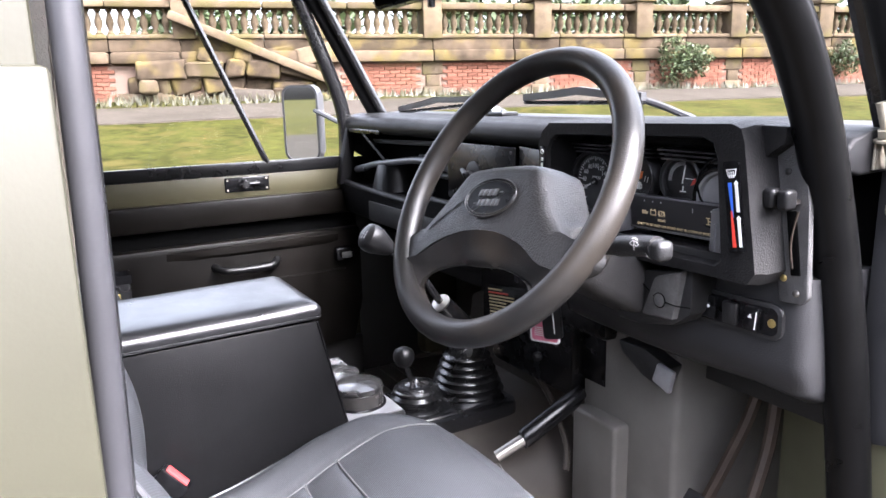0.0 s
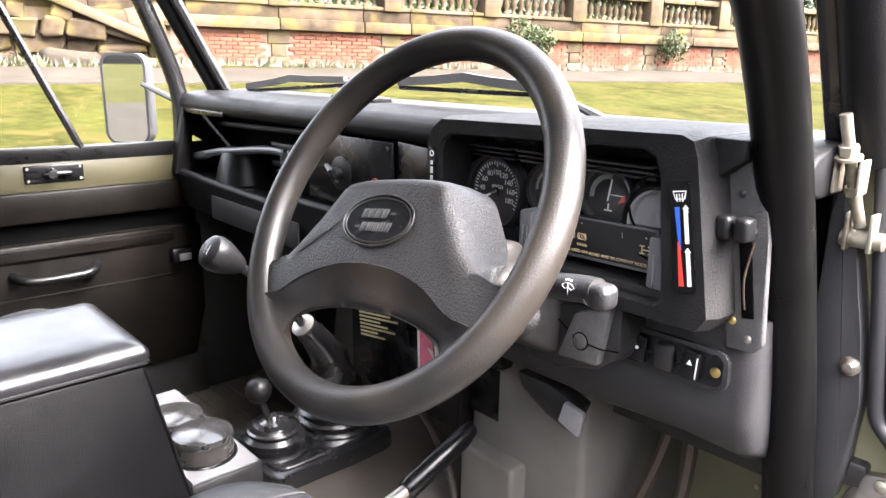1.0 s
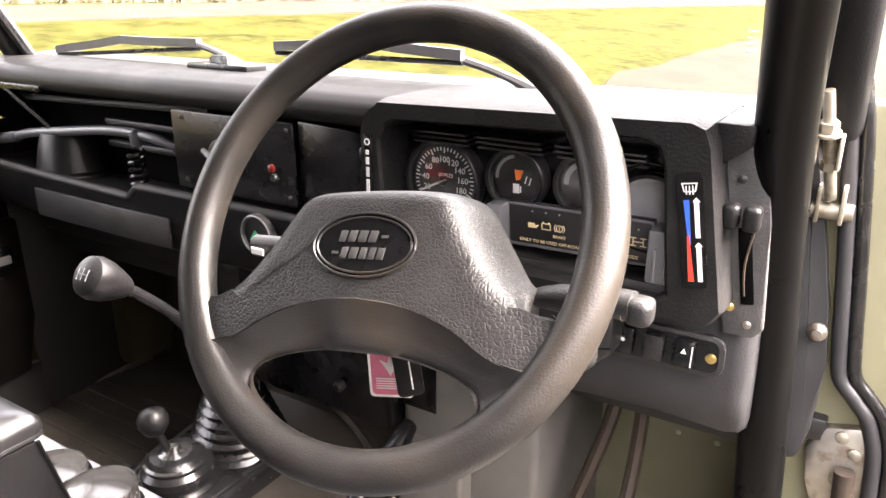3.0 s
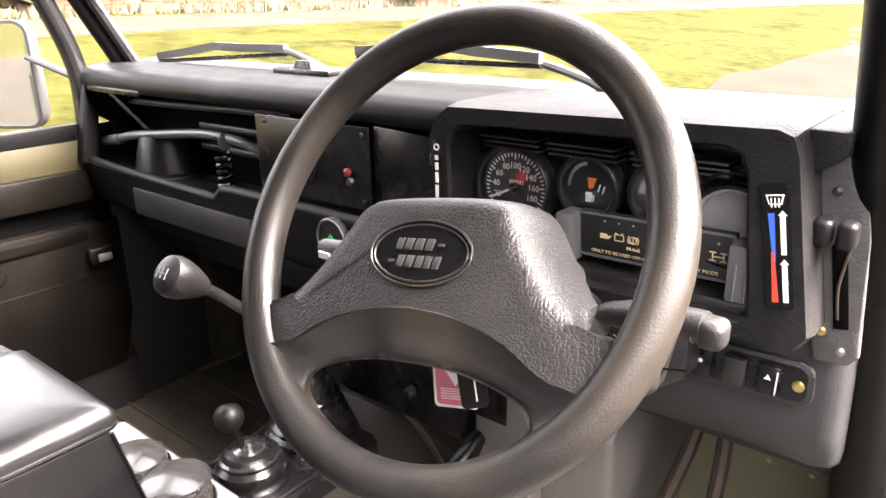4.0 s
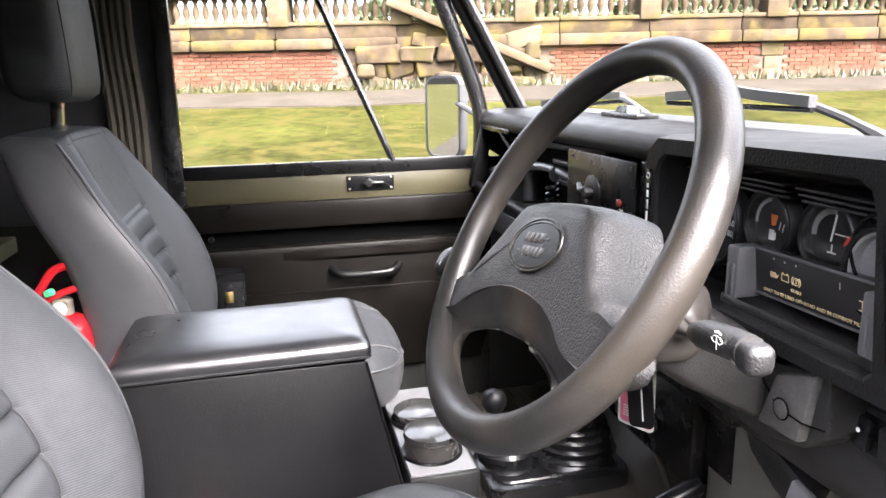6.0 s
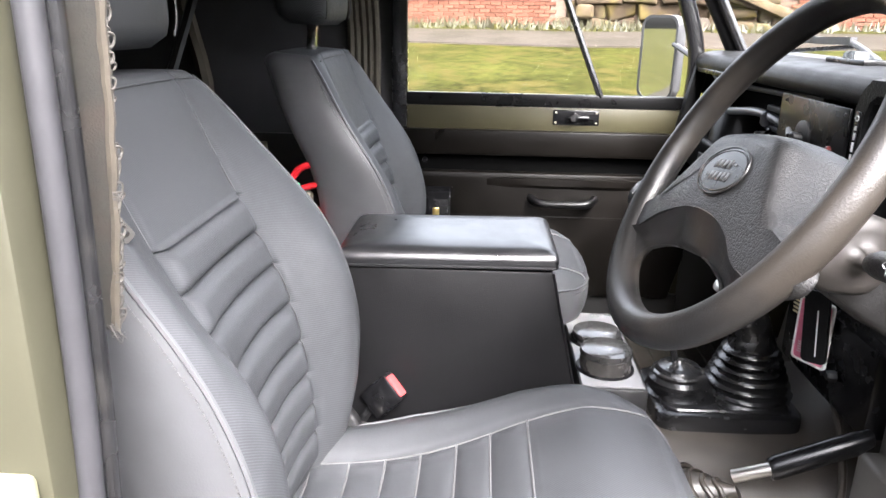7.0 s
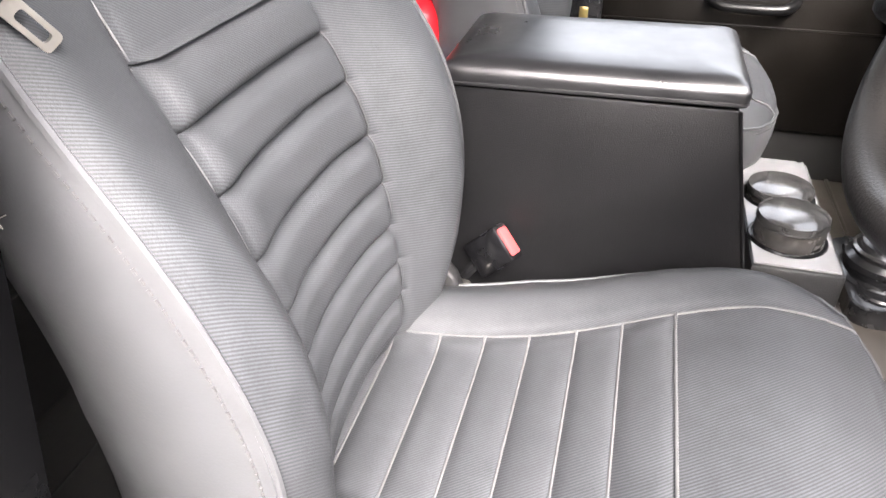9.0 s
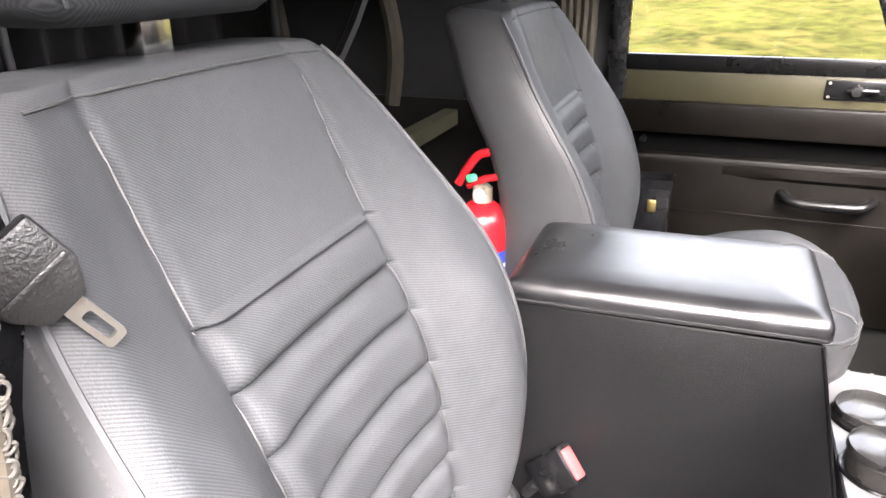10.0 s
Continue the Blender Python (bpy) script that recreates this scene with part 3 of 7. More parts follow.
def lettering(text, size, m, mat, parent, depth=0.0002, name="lettering", label=""):
    """Words as flat raised mesh letters, centred on the pose m."""
    cu = bpy.data.curves.new("text", "FONT")
    cu.body, cu.size, cu.align_x, cu.align_y, cu.extrude, cu.resolution_u = text, size, "CENTER", "CENTER", depth, 2
    tmp = bpy.data.objects.new("text", cu)
    me = bpy.data.meshes.new_from_object(tmp)
    bpy.data.objects.remove(tmp)
    bpy.data.curves.remove(cu)
    me.transform(m)
    me.materials.append(M[mat])
    ob = new(name, me)
    ob.parent = parent
    if label:
        ob["label"] = label
    return ob


def facing(x, y, z, tilt=0.0, turn=0.0, spin=0.0):
    """A pose whose local x runs along world x, local y up, and local z towards the seats (-y); tilt leans its top away."""
    return Matrix.Translation((x, y, z)) @ Matrix.Rotation(radians(turn), 4, "Z") @ Matrix.Rotation(radians(90 - tilt), 4, "X") @ Matrix.Rotation(radians(spin), 4, "Z")


# ---- outside ----
WALL_TURN = 15.0          # degrees by which the terrace wall turns from the vehicle's side
WALL_FAR = 14.0           # metres from the vehicle to the wall
RISE = 0.112              # the lawn climbs towards the wall
WN = Vector((-math.cos(radians(WALL_TURN)), math.sin(radians(WALL_TURN)), 0))
WA = Vector((math.sin(radians(WALL_TURN)), math.cos(radians(WALL_TURN)), 0))


def ground_z(x, y):
    d = Vector((x, y, 0)).dot(WN)
    z = RISE * max(-6.0, min(d, WALL_FAR + 3))
    return z + 0.03 * noise.noise(Vector((x * 0.35, y * 0.35, 0))) * (1 if d > 2.5 else 0)


def out(along, away, z=None):
    p = WA * along + WN * away
    return Vector((p.x, p.y, ground_z(p.x, p.y) if z is None else z))


def build_ground():
    bm = bmesh.new()
    steps = [-400, -150, -60, -30, -20, -14, -10, -7, -5] + [-3 + 0.5 * k for k in range(42)] + [19, 23, 30, 45, 80, 160, 400]
    alongs = [-400, -150, -60, -30] + [-20 + 1.0 * k for k in range(61)] + [46, 60, 90, 160, 400]
    grid = [[bm.verts.new(out(a, d)) for a in alongs] for d in steps]
    for i in range(len(steps) - 1):
        for j in range(len(alongs) - 1):
            bm.faces.new((grid[i][j], grid[i][j + 1], grid[i + 1][j + 1], grid[i + 1][j]))
    return solo("ground", bm, "lawn", "patchy yellow-green lawn rising gently to a terrace", "lawn", kind="structure")


def build_path(name, line, width, label):
    """A gravel strip that lies on the lawn with a slight edge."""
    bm = bmesh.new()
    pts = spline(line, 14)
    rows = []
    for i, p in enumerate(pts):
        d = (pts[min(i + 1, len(pts) - 1)] - pts[max(i - 1, 0)]).normalized()
        s = Vector((-d.y, d.x, 0))
        w = width * (1 + 0.05 * noise.noise(p * 0.7))
        rows.append([])
        for k, (f, h) in enumerate(((-0.5, -0.05), (-0.49, 0.03), (-0.2, 0.05), (0.2, 0.05), (0.49, 0.03), (0.5, -0.05))):
            q = p + s * (w * f)
            rows[-1].append(bm.verts.new((q.x, q.y, ground_z(q.x, q.y) + h)))
    for A, B in zip(rows, rows[1:]):
        for k in range(5):
            bm.faces.new((A[k], A[k + 1], B[k + 1], B[k]))
    # the drive takes the gravel copy darkened against its stronger light
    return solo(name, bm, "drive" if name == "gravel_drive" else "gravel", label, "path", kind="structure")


build_ground()
build_path("gravel_path", [WA * a + WN * d for a, d in ((-60, 11.8), (-20, 11.8), (-6, 11.9), (0, 12.05), (6, 12.5), (12, 12.85), (20, 13.0), (35, 13.2), (70, 13.2))], 1.8, "pale gravel path below the terrace wall")
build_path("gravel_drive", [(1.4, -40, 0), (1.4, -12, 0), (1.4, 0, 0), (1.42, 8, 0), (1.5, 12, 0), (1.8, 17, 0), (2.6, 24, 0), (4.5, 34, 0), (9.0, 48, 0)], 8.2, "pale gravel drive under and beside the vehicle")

WALL_BASE = 1.45


def build_terrace():
    """Retaining wall: brick panels between stone, a moulded string course, a balustrade with piers."""
    wall = thing("wall_terrace", "weathered terrace wall of red brick and sandstone under a balustrade", "wall", kind="structure")
    z0 = WALL_BASE
    # local frame: x along the wall, y away from the vehicle
    m = Matrix(((WA.x, WN.x, 0, WN.x * WALL_FAR), (WA.y, WN.y, 0, WN.y * WALL_FAR), (0, 0, 1, 0), (0, 0, 0, 1)))

    def slab(name, lo, hi, mat, bevel=0.02, label=""):
        return part(name, box(lo, hi, bevel, 2, m), mat, wall, label)

    slab("core", (-30, 0.03, z0 - 0.5), (60, 0.6, z0 + 0.85), "mortar", 0.0)
    rng = random.Random(4)
    a = -30.0
    while a < 50:
        w = rng.uniform(1.0, 1.9)
        slab("string_course", (a + 0.006, -0.14, z0 + 0.80), (a + w - 0.006, 0.62, z0 + 1.03), "stone_dark", 0.07 if a < -1.6 else 0.03)
        slab("plinth_stone", (a + 0.006, -0.04, z0 + 1.03), (a + w - 0.006, 0.55, z0 + 1.27), "stone_dark", 0.02)
        slab("base_rail", (a + 0.006, -0.08, z0 + 1.27), (a + w - 0.006, 0.42, z0 + 1.35), "stone", 0.02)
        slab("top_rail", (a + 0.006, -0.07, z0 + 1.84), (a + w - 0.006, 0.41, z0 + 1.98), "stone", 0.03)
        a += w
    # rough stonework and a sloping coping where steps once met the wall
    for row in range(4):
        a = -1.9 + 0.2 * row
        while a < 2.3 - 0.15 * row:
            w, h = rng.uniform(0.22, 0.95), 0.29
            d = rng.uniform(0.02, 0.36)
            stone = box((-w / 2, -d, -0.03), (w / 2 - 0.01, 0.1, h + rng.uniform(-0.10, 0.06)), 0.07, 4)
            for v in stone.verts:
                v.co += 0.085 * noise.noise_vector(v.co * 2.6 + Vector((a, row, 0))) + 0.03 * noise.noise_vector(v.co * 9.0 + Vector((row, a, 0)))
            bmesh.ops.transform(stone, matrix=m @ Matrix.Translation((a + w / 2, 0, z0 - 0.03 + row * h)) @ Matrix.Rotation(radians(rng.uniform(-11, 11)), 4, "Y"), verts=stone.verts)
            part("rubble_stone", stone, "stone" if rng.random() < 0.22 else "stone_dark", wall)
            a += w
    cop = box((-1.75, -0.34, -0.09), (1.75, 0.0, 0.09), 0.04, 2, m @ Matrix.Translation((0.75, 0, z0 + 1.02)) @ Matrix.Rotation(radians(23), 4, "Y"))
    for v in cop.verts:
        v.co += 0.05 * noise.noise_vector(v.co * 2.0)
    fallen = box((-0.5, -0.42, -0.05), (0.5, 0.05, 0.34), 0.12, 4)
    for v in fallen.verts:
        v.co += 0.12 * noise.noise_vector(v.co * 2.4 + Vector((5, 1, 0)))
    bmesh.ops.transform(fallen, matrix=m @ Matrix.Translation((0.55, -0.05, z0)) @ Matrix.Rotation(radians(7), 4, "Y"), verts=fallen.verts)
    part("fallen_stone", fallen, "gravel", wall, "large pale fallen stone")
    part("sloping_coping", cop, "stone", wall, "worn sloping coping stone")
    # stone blocks under the piers
    for k in range(-2, 16):
        x = 4.3 + 2.45 * k
        if -2.0 < x < 2.4:
            continue
        for r, (w, h) in enumerate(((0.42, 0.26), (0.30, 0.24), (0.44, 0.25))):
            slab("quoin_stone", (x - w / 2, -0.012, z0 + 0.03 + r * 0.255), (x + w / 2, 0.1, z0 + 0.03 + r * 0.255 + h), "stone", 0.015)
    return wall, m


terrace, TM = build_terrace()


def build_balusters(wall, m):
    prof = [(0.075, 0), (0.075, 0.04), (0.05, 0.06), (0.04, 0.10), (0.068, 0.18), (0.08, 0.23), (0.06, 0.32), (0.036, 0.39), (0.04, 0.42), (0.062, 0.44), (0.062, 0.495)]
    first = part("baluster", lathe(prof, None, 10), "stone", wall)
    p0 = part("pier", box((-0.20, -0.12, 0), (0.20, 0.46, 0.78), 0.02, 2), "stone", wall)
    c0 = part("pier_cap", box((-0.26, -0.18, 0), (0.26, 0.52, 0.11), 0.03, 2), "stone", wall)
    k = 0
    for n in range(-6, 14):
        spot = 4.3 + 2.45 * n
        for base, z in ((p0, 1.26), (c0, 2.03)):
            ob = base if n == -6 else new(base.name.split(".")[0], base.data)
            ob.parent = wall
            ob.matrix_local = m @ Matrix.Translation((spot, 0, WALL_BASE + z))
        for j in range(10):
            b = first if k == 0 else new("baluster", first.data)
            b.parent = wall
            b.matrix_local = m @ Matrix.Translation((spot + 0.33 + j * 0.199, 0.17, WALL_BASE + 1.348))
            k += 1


build_balusters(terrace, TM)


def build_greenery():
    """Loose leaf clumps: shrubs against the wall, a hedge and trees behind the balustrade, weeds at its foot."""
    rng = random.Random(11)

    def clump(name, label, centre, size, count, leaf, mat, category):
        vs, fs = [], []
        for _ in range(count):
            while True:
                q = Vector([rng.uniform(-1, 1) for _ in range(3)])
                if 0.25 < q.length < 1.0 + 0.25 * noise.noise(q * 2.3 + centre):
                    break
            p = centre + Vector((q.x * size.x, q.y * size.y, q.z * size.z))
            a, b = Vector([rng.gauss(0, 1) for _ in range(3)]).normalized(), Vector([rng.gauss(0, 1) for _ in range(3)]).normalized()
            s = leaf * rng.uniform(0.6, 1.4)
            i = len(vs)
            vs += [p - a * s, p + b * s * 0.45, p + a * s, p - b * s * 0.45]
            fs.append((i, i + 1, i + 2, i + 3))
        me = bpy.data.meshes.new(name)
        me.from_pydata(vs, [], fs)
        me.materials.append(M[mat])
        return tagged(new(name, me), label, category, kind="stuff")

    for along, h in ((9.9, 0.55), (10.4, 0.4), (14.6, 0.45)):
        clump("shrub", "small green shrub growing against the terrace wall", TM @ Vector((along, -0.25, WALL_BASE + 0.75)), Vector((0.42, 0.42, h)), 900, 0.05, "leaf", "shrub")
    for n in range(13):
        a = -1 + n * 3.4
        clump("hedge", "dark clipped hedge behind the balustrade", TM @ Vector((a + rng.uniform(-0.5, 0.5), rng.uniform(4, 7), WALL_BASE + 1.6)), Vector((2.3, 1.6, 1.5)), 1500, 0.18, "leaf", "hedge")
    # unseen hedge, added to cut low skylight and reflections in the cab
    for n in range(12):
        clump("tall_hedge", "unseen hedge added beyond the drive to block low skylight", Vector((7.9 + rng.uniform(-0.3, 0.3), -17 + n * 3.2, 1.6)), Vector((1.2, 2.2, 3.2)), 1300, 0.26, "leaf", "hedge")
    for n in range(4):
        a = 8 + n * 8.0 + rng.uniform(-1, 1)
        p = TM @ Vector((a, 13 + rng.uniform(-2, 2), WALL_BASE + 0.8))
        tree = thing("tree", "tall dark tree beyond the terrace", "tree", "trees")
        part("trunk", tube([p, p + Vector((0.1, 0, 3)), p + Vector((0.0, 0.2, 7))], [0.3, 0.22, 0.1], 8), "bark", tree)
        c = clump("crown", "", p + Vector((0, 0, 6.2)), Vector((3.6, 3.6, 4.0)), 2600, 0.30, "leaf", "")
        c.parent = tree
    vs, fs = [], []
    for _ in range(2600):
        a = rng.uniform(-9, 20)
        d = rng.uniform(0.0, 0.9) if a < 3 else rng.uniform(0.0, 0.25)
        p = TM @ Vector((a, -0.05 - d, 0))
        p.z = ground_z(p.x, p.y)
        h, lean = rng.uniform(0.05, 0.22), Vector((rng.gauss(0, 0.05), rng.gauss(0, 0.05), 0))
        i = len(vs)
        vs += [p + WA * 0.02, p - WA * 0.02, p + lean + Vector((0, 0, h))]
        fs.append((i, i + 1, i + 2))
    me = bpy.data.meshes.new("weeds")
    me.from_pydata(vs, [], fs)
    me.materials.append(M["blade"])
    tagged(new("weeds", me), "long grass and weeds along the foot of the wall", "weeds", kind="stuff")


build_greenery()
# core of the added hedge, so that no low sky passes through
solo("hedge_stems", box((7.7, -20.0, -0.9), (8.4, 21.0, 4.1), 0.2, 3), "bark", "solid core added inside the unseen hedge to block low skylight", "hedge")

# ---- vehicle body ----
SCREEN = lambda z: 0.995 - 0.55 * (z - 1.555)   # the windscreen's slope
body = thing("truck_body", "olive green military off-road truck body with black trim", "vehicle", kind="structure")


def yz(poly, x0, x1, bevel=0.0, seg=2):
    """An outline in (y, z) that reaches from x0 to x1."""
    m = Matrix(((0, 0, 1, x0), (1, 0, 0, 0), (0, 1, 0, 0), (0, 0, 0, 1)))
    return prism(poly, x1 - x0, m, bevel, seg)


def xz(poly, y0, y1, bevel=0.0, seg=2):
    """An outline in (x, z) that reaches from y0 to y1."""
    m = Matrix(((1, 0, 0, 0), (0, 0, 1, y0), (0, 1, 0, 0), (0, 0, 0, 1)))
    return prism(poly, y1 - y0, m, bevel, seg)


FLOOR = 0.78
part("cab_floor", box((-0.74, 0.2, 0.70), (0.78, 1.5, FLOOR), 0), "olive", body)
part("underbody", box((-0.78, -2.2, 0.50), (0.80, 2.4, 0.69), 0.02), "cargo", body)
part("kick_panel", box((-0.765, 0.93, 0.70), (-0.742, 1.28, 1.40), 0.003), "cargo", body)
part("kick_panel", box((0.742, 1.02, 0.70), (0.765, 1.28, 1.2), 0.003), "olive_lifted", body)
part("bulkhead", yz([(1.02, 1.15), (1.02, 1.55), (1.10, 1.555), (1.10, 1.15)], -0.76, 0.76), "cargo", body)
part("footwell_wall", box((0.30, 1.24, 0.70), (0.76, 1.28, 1.2), 0.004), "olive_lifted", body)
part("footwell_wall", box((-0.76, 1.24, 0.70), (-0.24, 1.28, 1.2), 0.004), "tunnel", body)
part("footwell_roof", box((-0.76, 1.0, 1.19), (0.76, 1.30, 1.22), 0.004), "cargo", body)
part("tunnel", loft([[Vector((x, y, z)) for x, z in ((-0.27 * s - 0.02, 0.74), (-0.23 * s - 0.02, t - 0.05), (-0.16 * s, t), (0.07 * s, t), (0.125 * s, t - 0.012), (0.165 * s, t - 0.05), (0.20 * s, t - 0.12), (0.23 * s, 0.74))] for y, s, t in ((0.5, 0.9, 0.94), (0.7, 0.92, 0.955), (0.86, 0.95, 0.955), (0.95, 1.0, 0.96), (1.0, 1.05, 0.99), (1.03, 1.1, 1.17))]), "tunnel", body, "brownish grey moulded tunnel cover")
part("seat_box", box((-0.70, -0.12, 0.70), (0.72, 0.55, 0.955), 0.01), "cargo", body)
part("engine_bonnet", box((-0.70, 1.12, 1.20), (0.70, 2.2, 1.385), 0.03), "olive", body)
for sx in (-1, 1):
    part("front_wing", box((sx * 0.79 if sx < 0 else 0.70, 1.12, 0.8), (-0.70 if sx < 0 else 0.79, 2.2, 1.42), 0.03), "olive", body)
part("roof", box((-0.76, -1.9, 1.99), (0.76, 0.80, 2.03), 0.01), "canvas", body, "dark canvas roof")
part("rear_canvas", box((-0.76, -1.94, 0.7), (0.76, -1.9, 2.0), 0.0), "canvas", body)
part("side_canvas", box((-0.78, -1.9, 1.30), (-0.75, 0.15, 2.0), 0.0), "curtain", body, "dark canvas side")
part("side_canvas", box((0.775, -1.9, 1.62), (0.795, 0.02, 2.0), 0.0), "canvas", body)
part("rear_tub", box((-0.79, -1.9, 0.70), (-0.76, 0.16, 1.32), 0.0), "olive_dimmed", body)
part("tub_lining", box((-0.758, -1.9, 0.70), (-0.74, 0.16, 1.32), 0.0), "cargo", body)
part("rear_tub", box((0.755, -1.9, 0.70), (0.79, 0.141, 1.62), 0.004), "olive_dimmed", body, "pale olive painted body side")
part("rear_tub_floor", box((-0.74, -1.9, 0.69), (0.755, -0.12, 0.95), 0.0), "cargo", body)

# windscreen frame and pillars
for sx in (-1, 1):
    pts = [(sx * 0.715, SCREEN(z), z) for z in (1.54, 1.65, 1.80, 1.97)]
    part("windscreen_pillar", tube(pts, 0.024, 12), "dash", body, "black windscreen pillar")
    part("windscreen_seal", tube([(sx * 0.683, SCREEN(z) + 0.004, z) for z in (1.55, 1.7, 1.97)], 0.012, 8), "rubber", body)
part("windscreen_header", tube([(x, SCREEN(1.97), 1.97) for x in (-0.73, 0, 0.73)], 0.03, 12), "dash", body)
ws = part("pane", loft([[Vector((x, SCREEN(z) + dy, z)) for x, dy in ((-0.69, 0), (0.69, 0), (0.69, 0.005), (-0.69, 0.005))] for z in (1.555, 1.96)]), "glass")
ws.name = "window_1"
tagged(ws, "clear flat windscreen pane in a black rubber seal", "windscreen", kind="structure")
ws.visible_shadow = False

# roll bar in front of the driver's door
bar = thing("roll_bar", "glossy black steel tube running up beside the dashboard", "roll bar")
part("tube", tube(spline([(0.722, 0.985, 0.72), (0.712, 0.972, 1.0), (0.699, 0.947, 1.24), (0.692, 0.926, 1.36), (0.686, 0.903, 1.46), (0.683, 0.870, 1.555), (0.685, 0.832, 1.62), (0.688, 0.787, 1.68), (0.690, 0.715, 1.75), (0.690, 0.61, 1.83), (0.688, 0.48, 1.90), (0.690, 0.40, 1.96)], 8), 0.0252, 24), "bar", bar)
part("foot_plate", box((0.690, 0.955, FLOOR), (0.765, 1.03, FLOOR + 0.008), 0.003), "bar", bar)


# ---- far door ----
door = thing("door_1", "closed olive passenger door with black vinyl trim", "door", kind="structure")
X = -0.735
part("door_skin", box((X - 0.05, 0.16, 0.74), (X - 0.012, 0.95, 1.425), 0.003), "olive", door)
part("capping", box((X - 0.014, 0.165, 1.343), (X + 0.004, 0.935, 1.4065), 0.003), "olive", door, "olive painted door capping")
part("upper_card", box((X - 0.012, 0.168, 1.280), (X + 0.022, 0.935, 1.345), 0.005), "doorcard", door)
part("lower_card", yz([(0.19, 0.90), (0.19, 1.222), (0.23, 1.236), (0.93, 1.236), (0.93, 1.02), (0.90, 0.90)], X - 0.012, X + 0.022, 0.008), "doorcard", door)
part("card_pocket", loft([[Vector((X + 0.022 + d, y, z)) for z, d in ((1.226, -0.004), (1.222, 0.007 * f), (1.205, 0.008 * f), (1.192, -0.004))] for y, f in ((0.40, 0.1), (0.46, 0.7), (0.55, 1.0), (0.68, 1.0), (0.78, 0.7), (0.86, 0.1))]), "doorcard", door, "moulded ridge over the pull handle")
part("card_swage", box((X + 0.018, 0.30, 1.118), (X + 0.0245, 0.88, 1.122), 0.002), "doorcard", door)
# shallow sheet; the depth's shade is put into its black colour
part("recess", box((X - 0.012, 0.18, 1.225), (X - 0.008, 0.93, 1.285), 0), "void", door)
part("pull_handle", tube(spline([(X + 0.018, 0.515, 1.172), (X + 0.045, 0.53, 1.166), (X + 0.052, 0.56, 1.162), (X + 0.052, 0.64, 1.162), (X + 0.045, 0.668, 1.166), (X + 0.018, 0.683, 1.172)], 5), 0.0105, 10), "bar", door, "black moulded pull handle")
latch = part("latch_plate", box((X + 0.002, 0.563, 1.361), (X + 0.007, 0.680, 1.399), 0.002), "smooth", door, "black window catch plate with rivets")
part("latch_lever", box((X + 0.007, 0.597, 1.376), (X + 0.018, 0.655, 1.385), 0.004), "smooth", latch)
part("latch_boss", lathe([(0.013, 0), (0.013, 0.006), (0.009, 0.011), (0.009, 0.016)], Matrix.Translation((X + 0.006, 0.615, 1.380)) @ Matrix.Rotation(radians(90), 4, "Y"), 16), "rubber", latch)
part("latch_slot", box((X + 0.007, 0.640, 1.366), (X + 0.0085, 0.668, 1.373), 0.0005), "void", latch)
for y in (0.570, 0.673):
    for z in (1.367, 1.393):
        part("rivet", lathe([(0.003, 0), (0.0025, 0.0015)], Matrix.Translation((X + 0.007, y, z)) @ Matrix.Rotation(radians(90), 4, "Y"), 8), "zinc", latch)
part("window_channel", box((X - 0.012, 0.165, 1.404), (X + 0.007, 0.93, 1.437), 0.004), "bar", door)
part("window_rear_post", box((X - 0.015, 0.150, 1.30), (X + 0.010, 0.189, 1.97), 0.004), "rubber", door, "black rear window frame post")
part("window_front_post", tube(spline([(X, 0.905, 1.42), (X, 0.905, 1.55), (X, 0.855, 1.70), (X, 0.745, 1.97)], 5), 0.020, 10), "rubber", door)
part("window_divider", tube([(X, 0.680, 1.432), (X, 0.45, 1.97)], 0.0085, 8), "rubber", door, "slanting black window divider")
pane = part("pane", box((X - 0.003, 0.18, 1.43), (X + 0.001, 0.90, 1.97), 0), "glass", door)
pane.visible_shadow = False


# ---- seats ----
SEAT_X = 0.388
PAN = 0.120   # half the width of the quilted panel
RIBS = [1.397, 1.352, 1.307, 1.254, 1.202, 1.154, 1.110, 1.068]
BACK_Z = [0.98, 1.04, 1.10, 1.15, 1.20, 1.254, 1.306, 1.35, 1.397, 1.46, 1.50, 1.534]
BACK_Y = [0.160, 0.167, 0.167, 0.161, 0.154, 0.142, 0.124, 0.104, 0.081, 0.052, 0.035, 0.018]


def back_half(z):
    return smooth_curve(z, [0.98, 1.10, 1.25, 1.36, 1.45, 1.52, 1.56], [0.208, 0.230, 0.240, 0.237, 0.219, 0.191, 0.176])


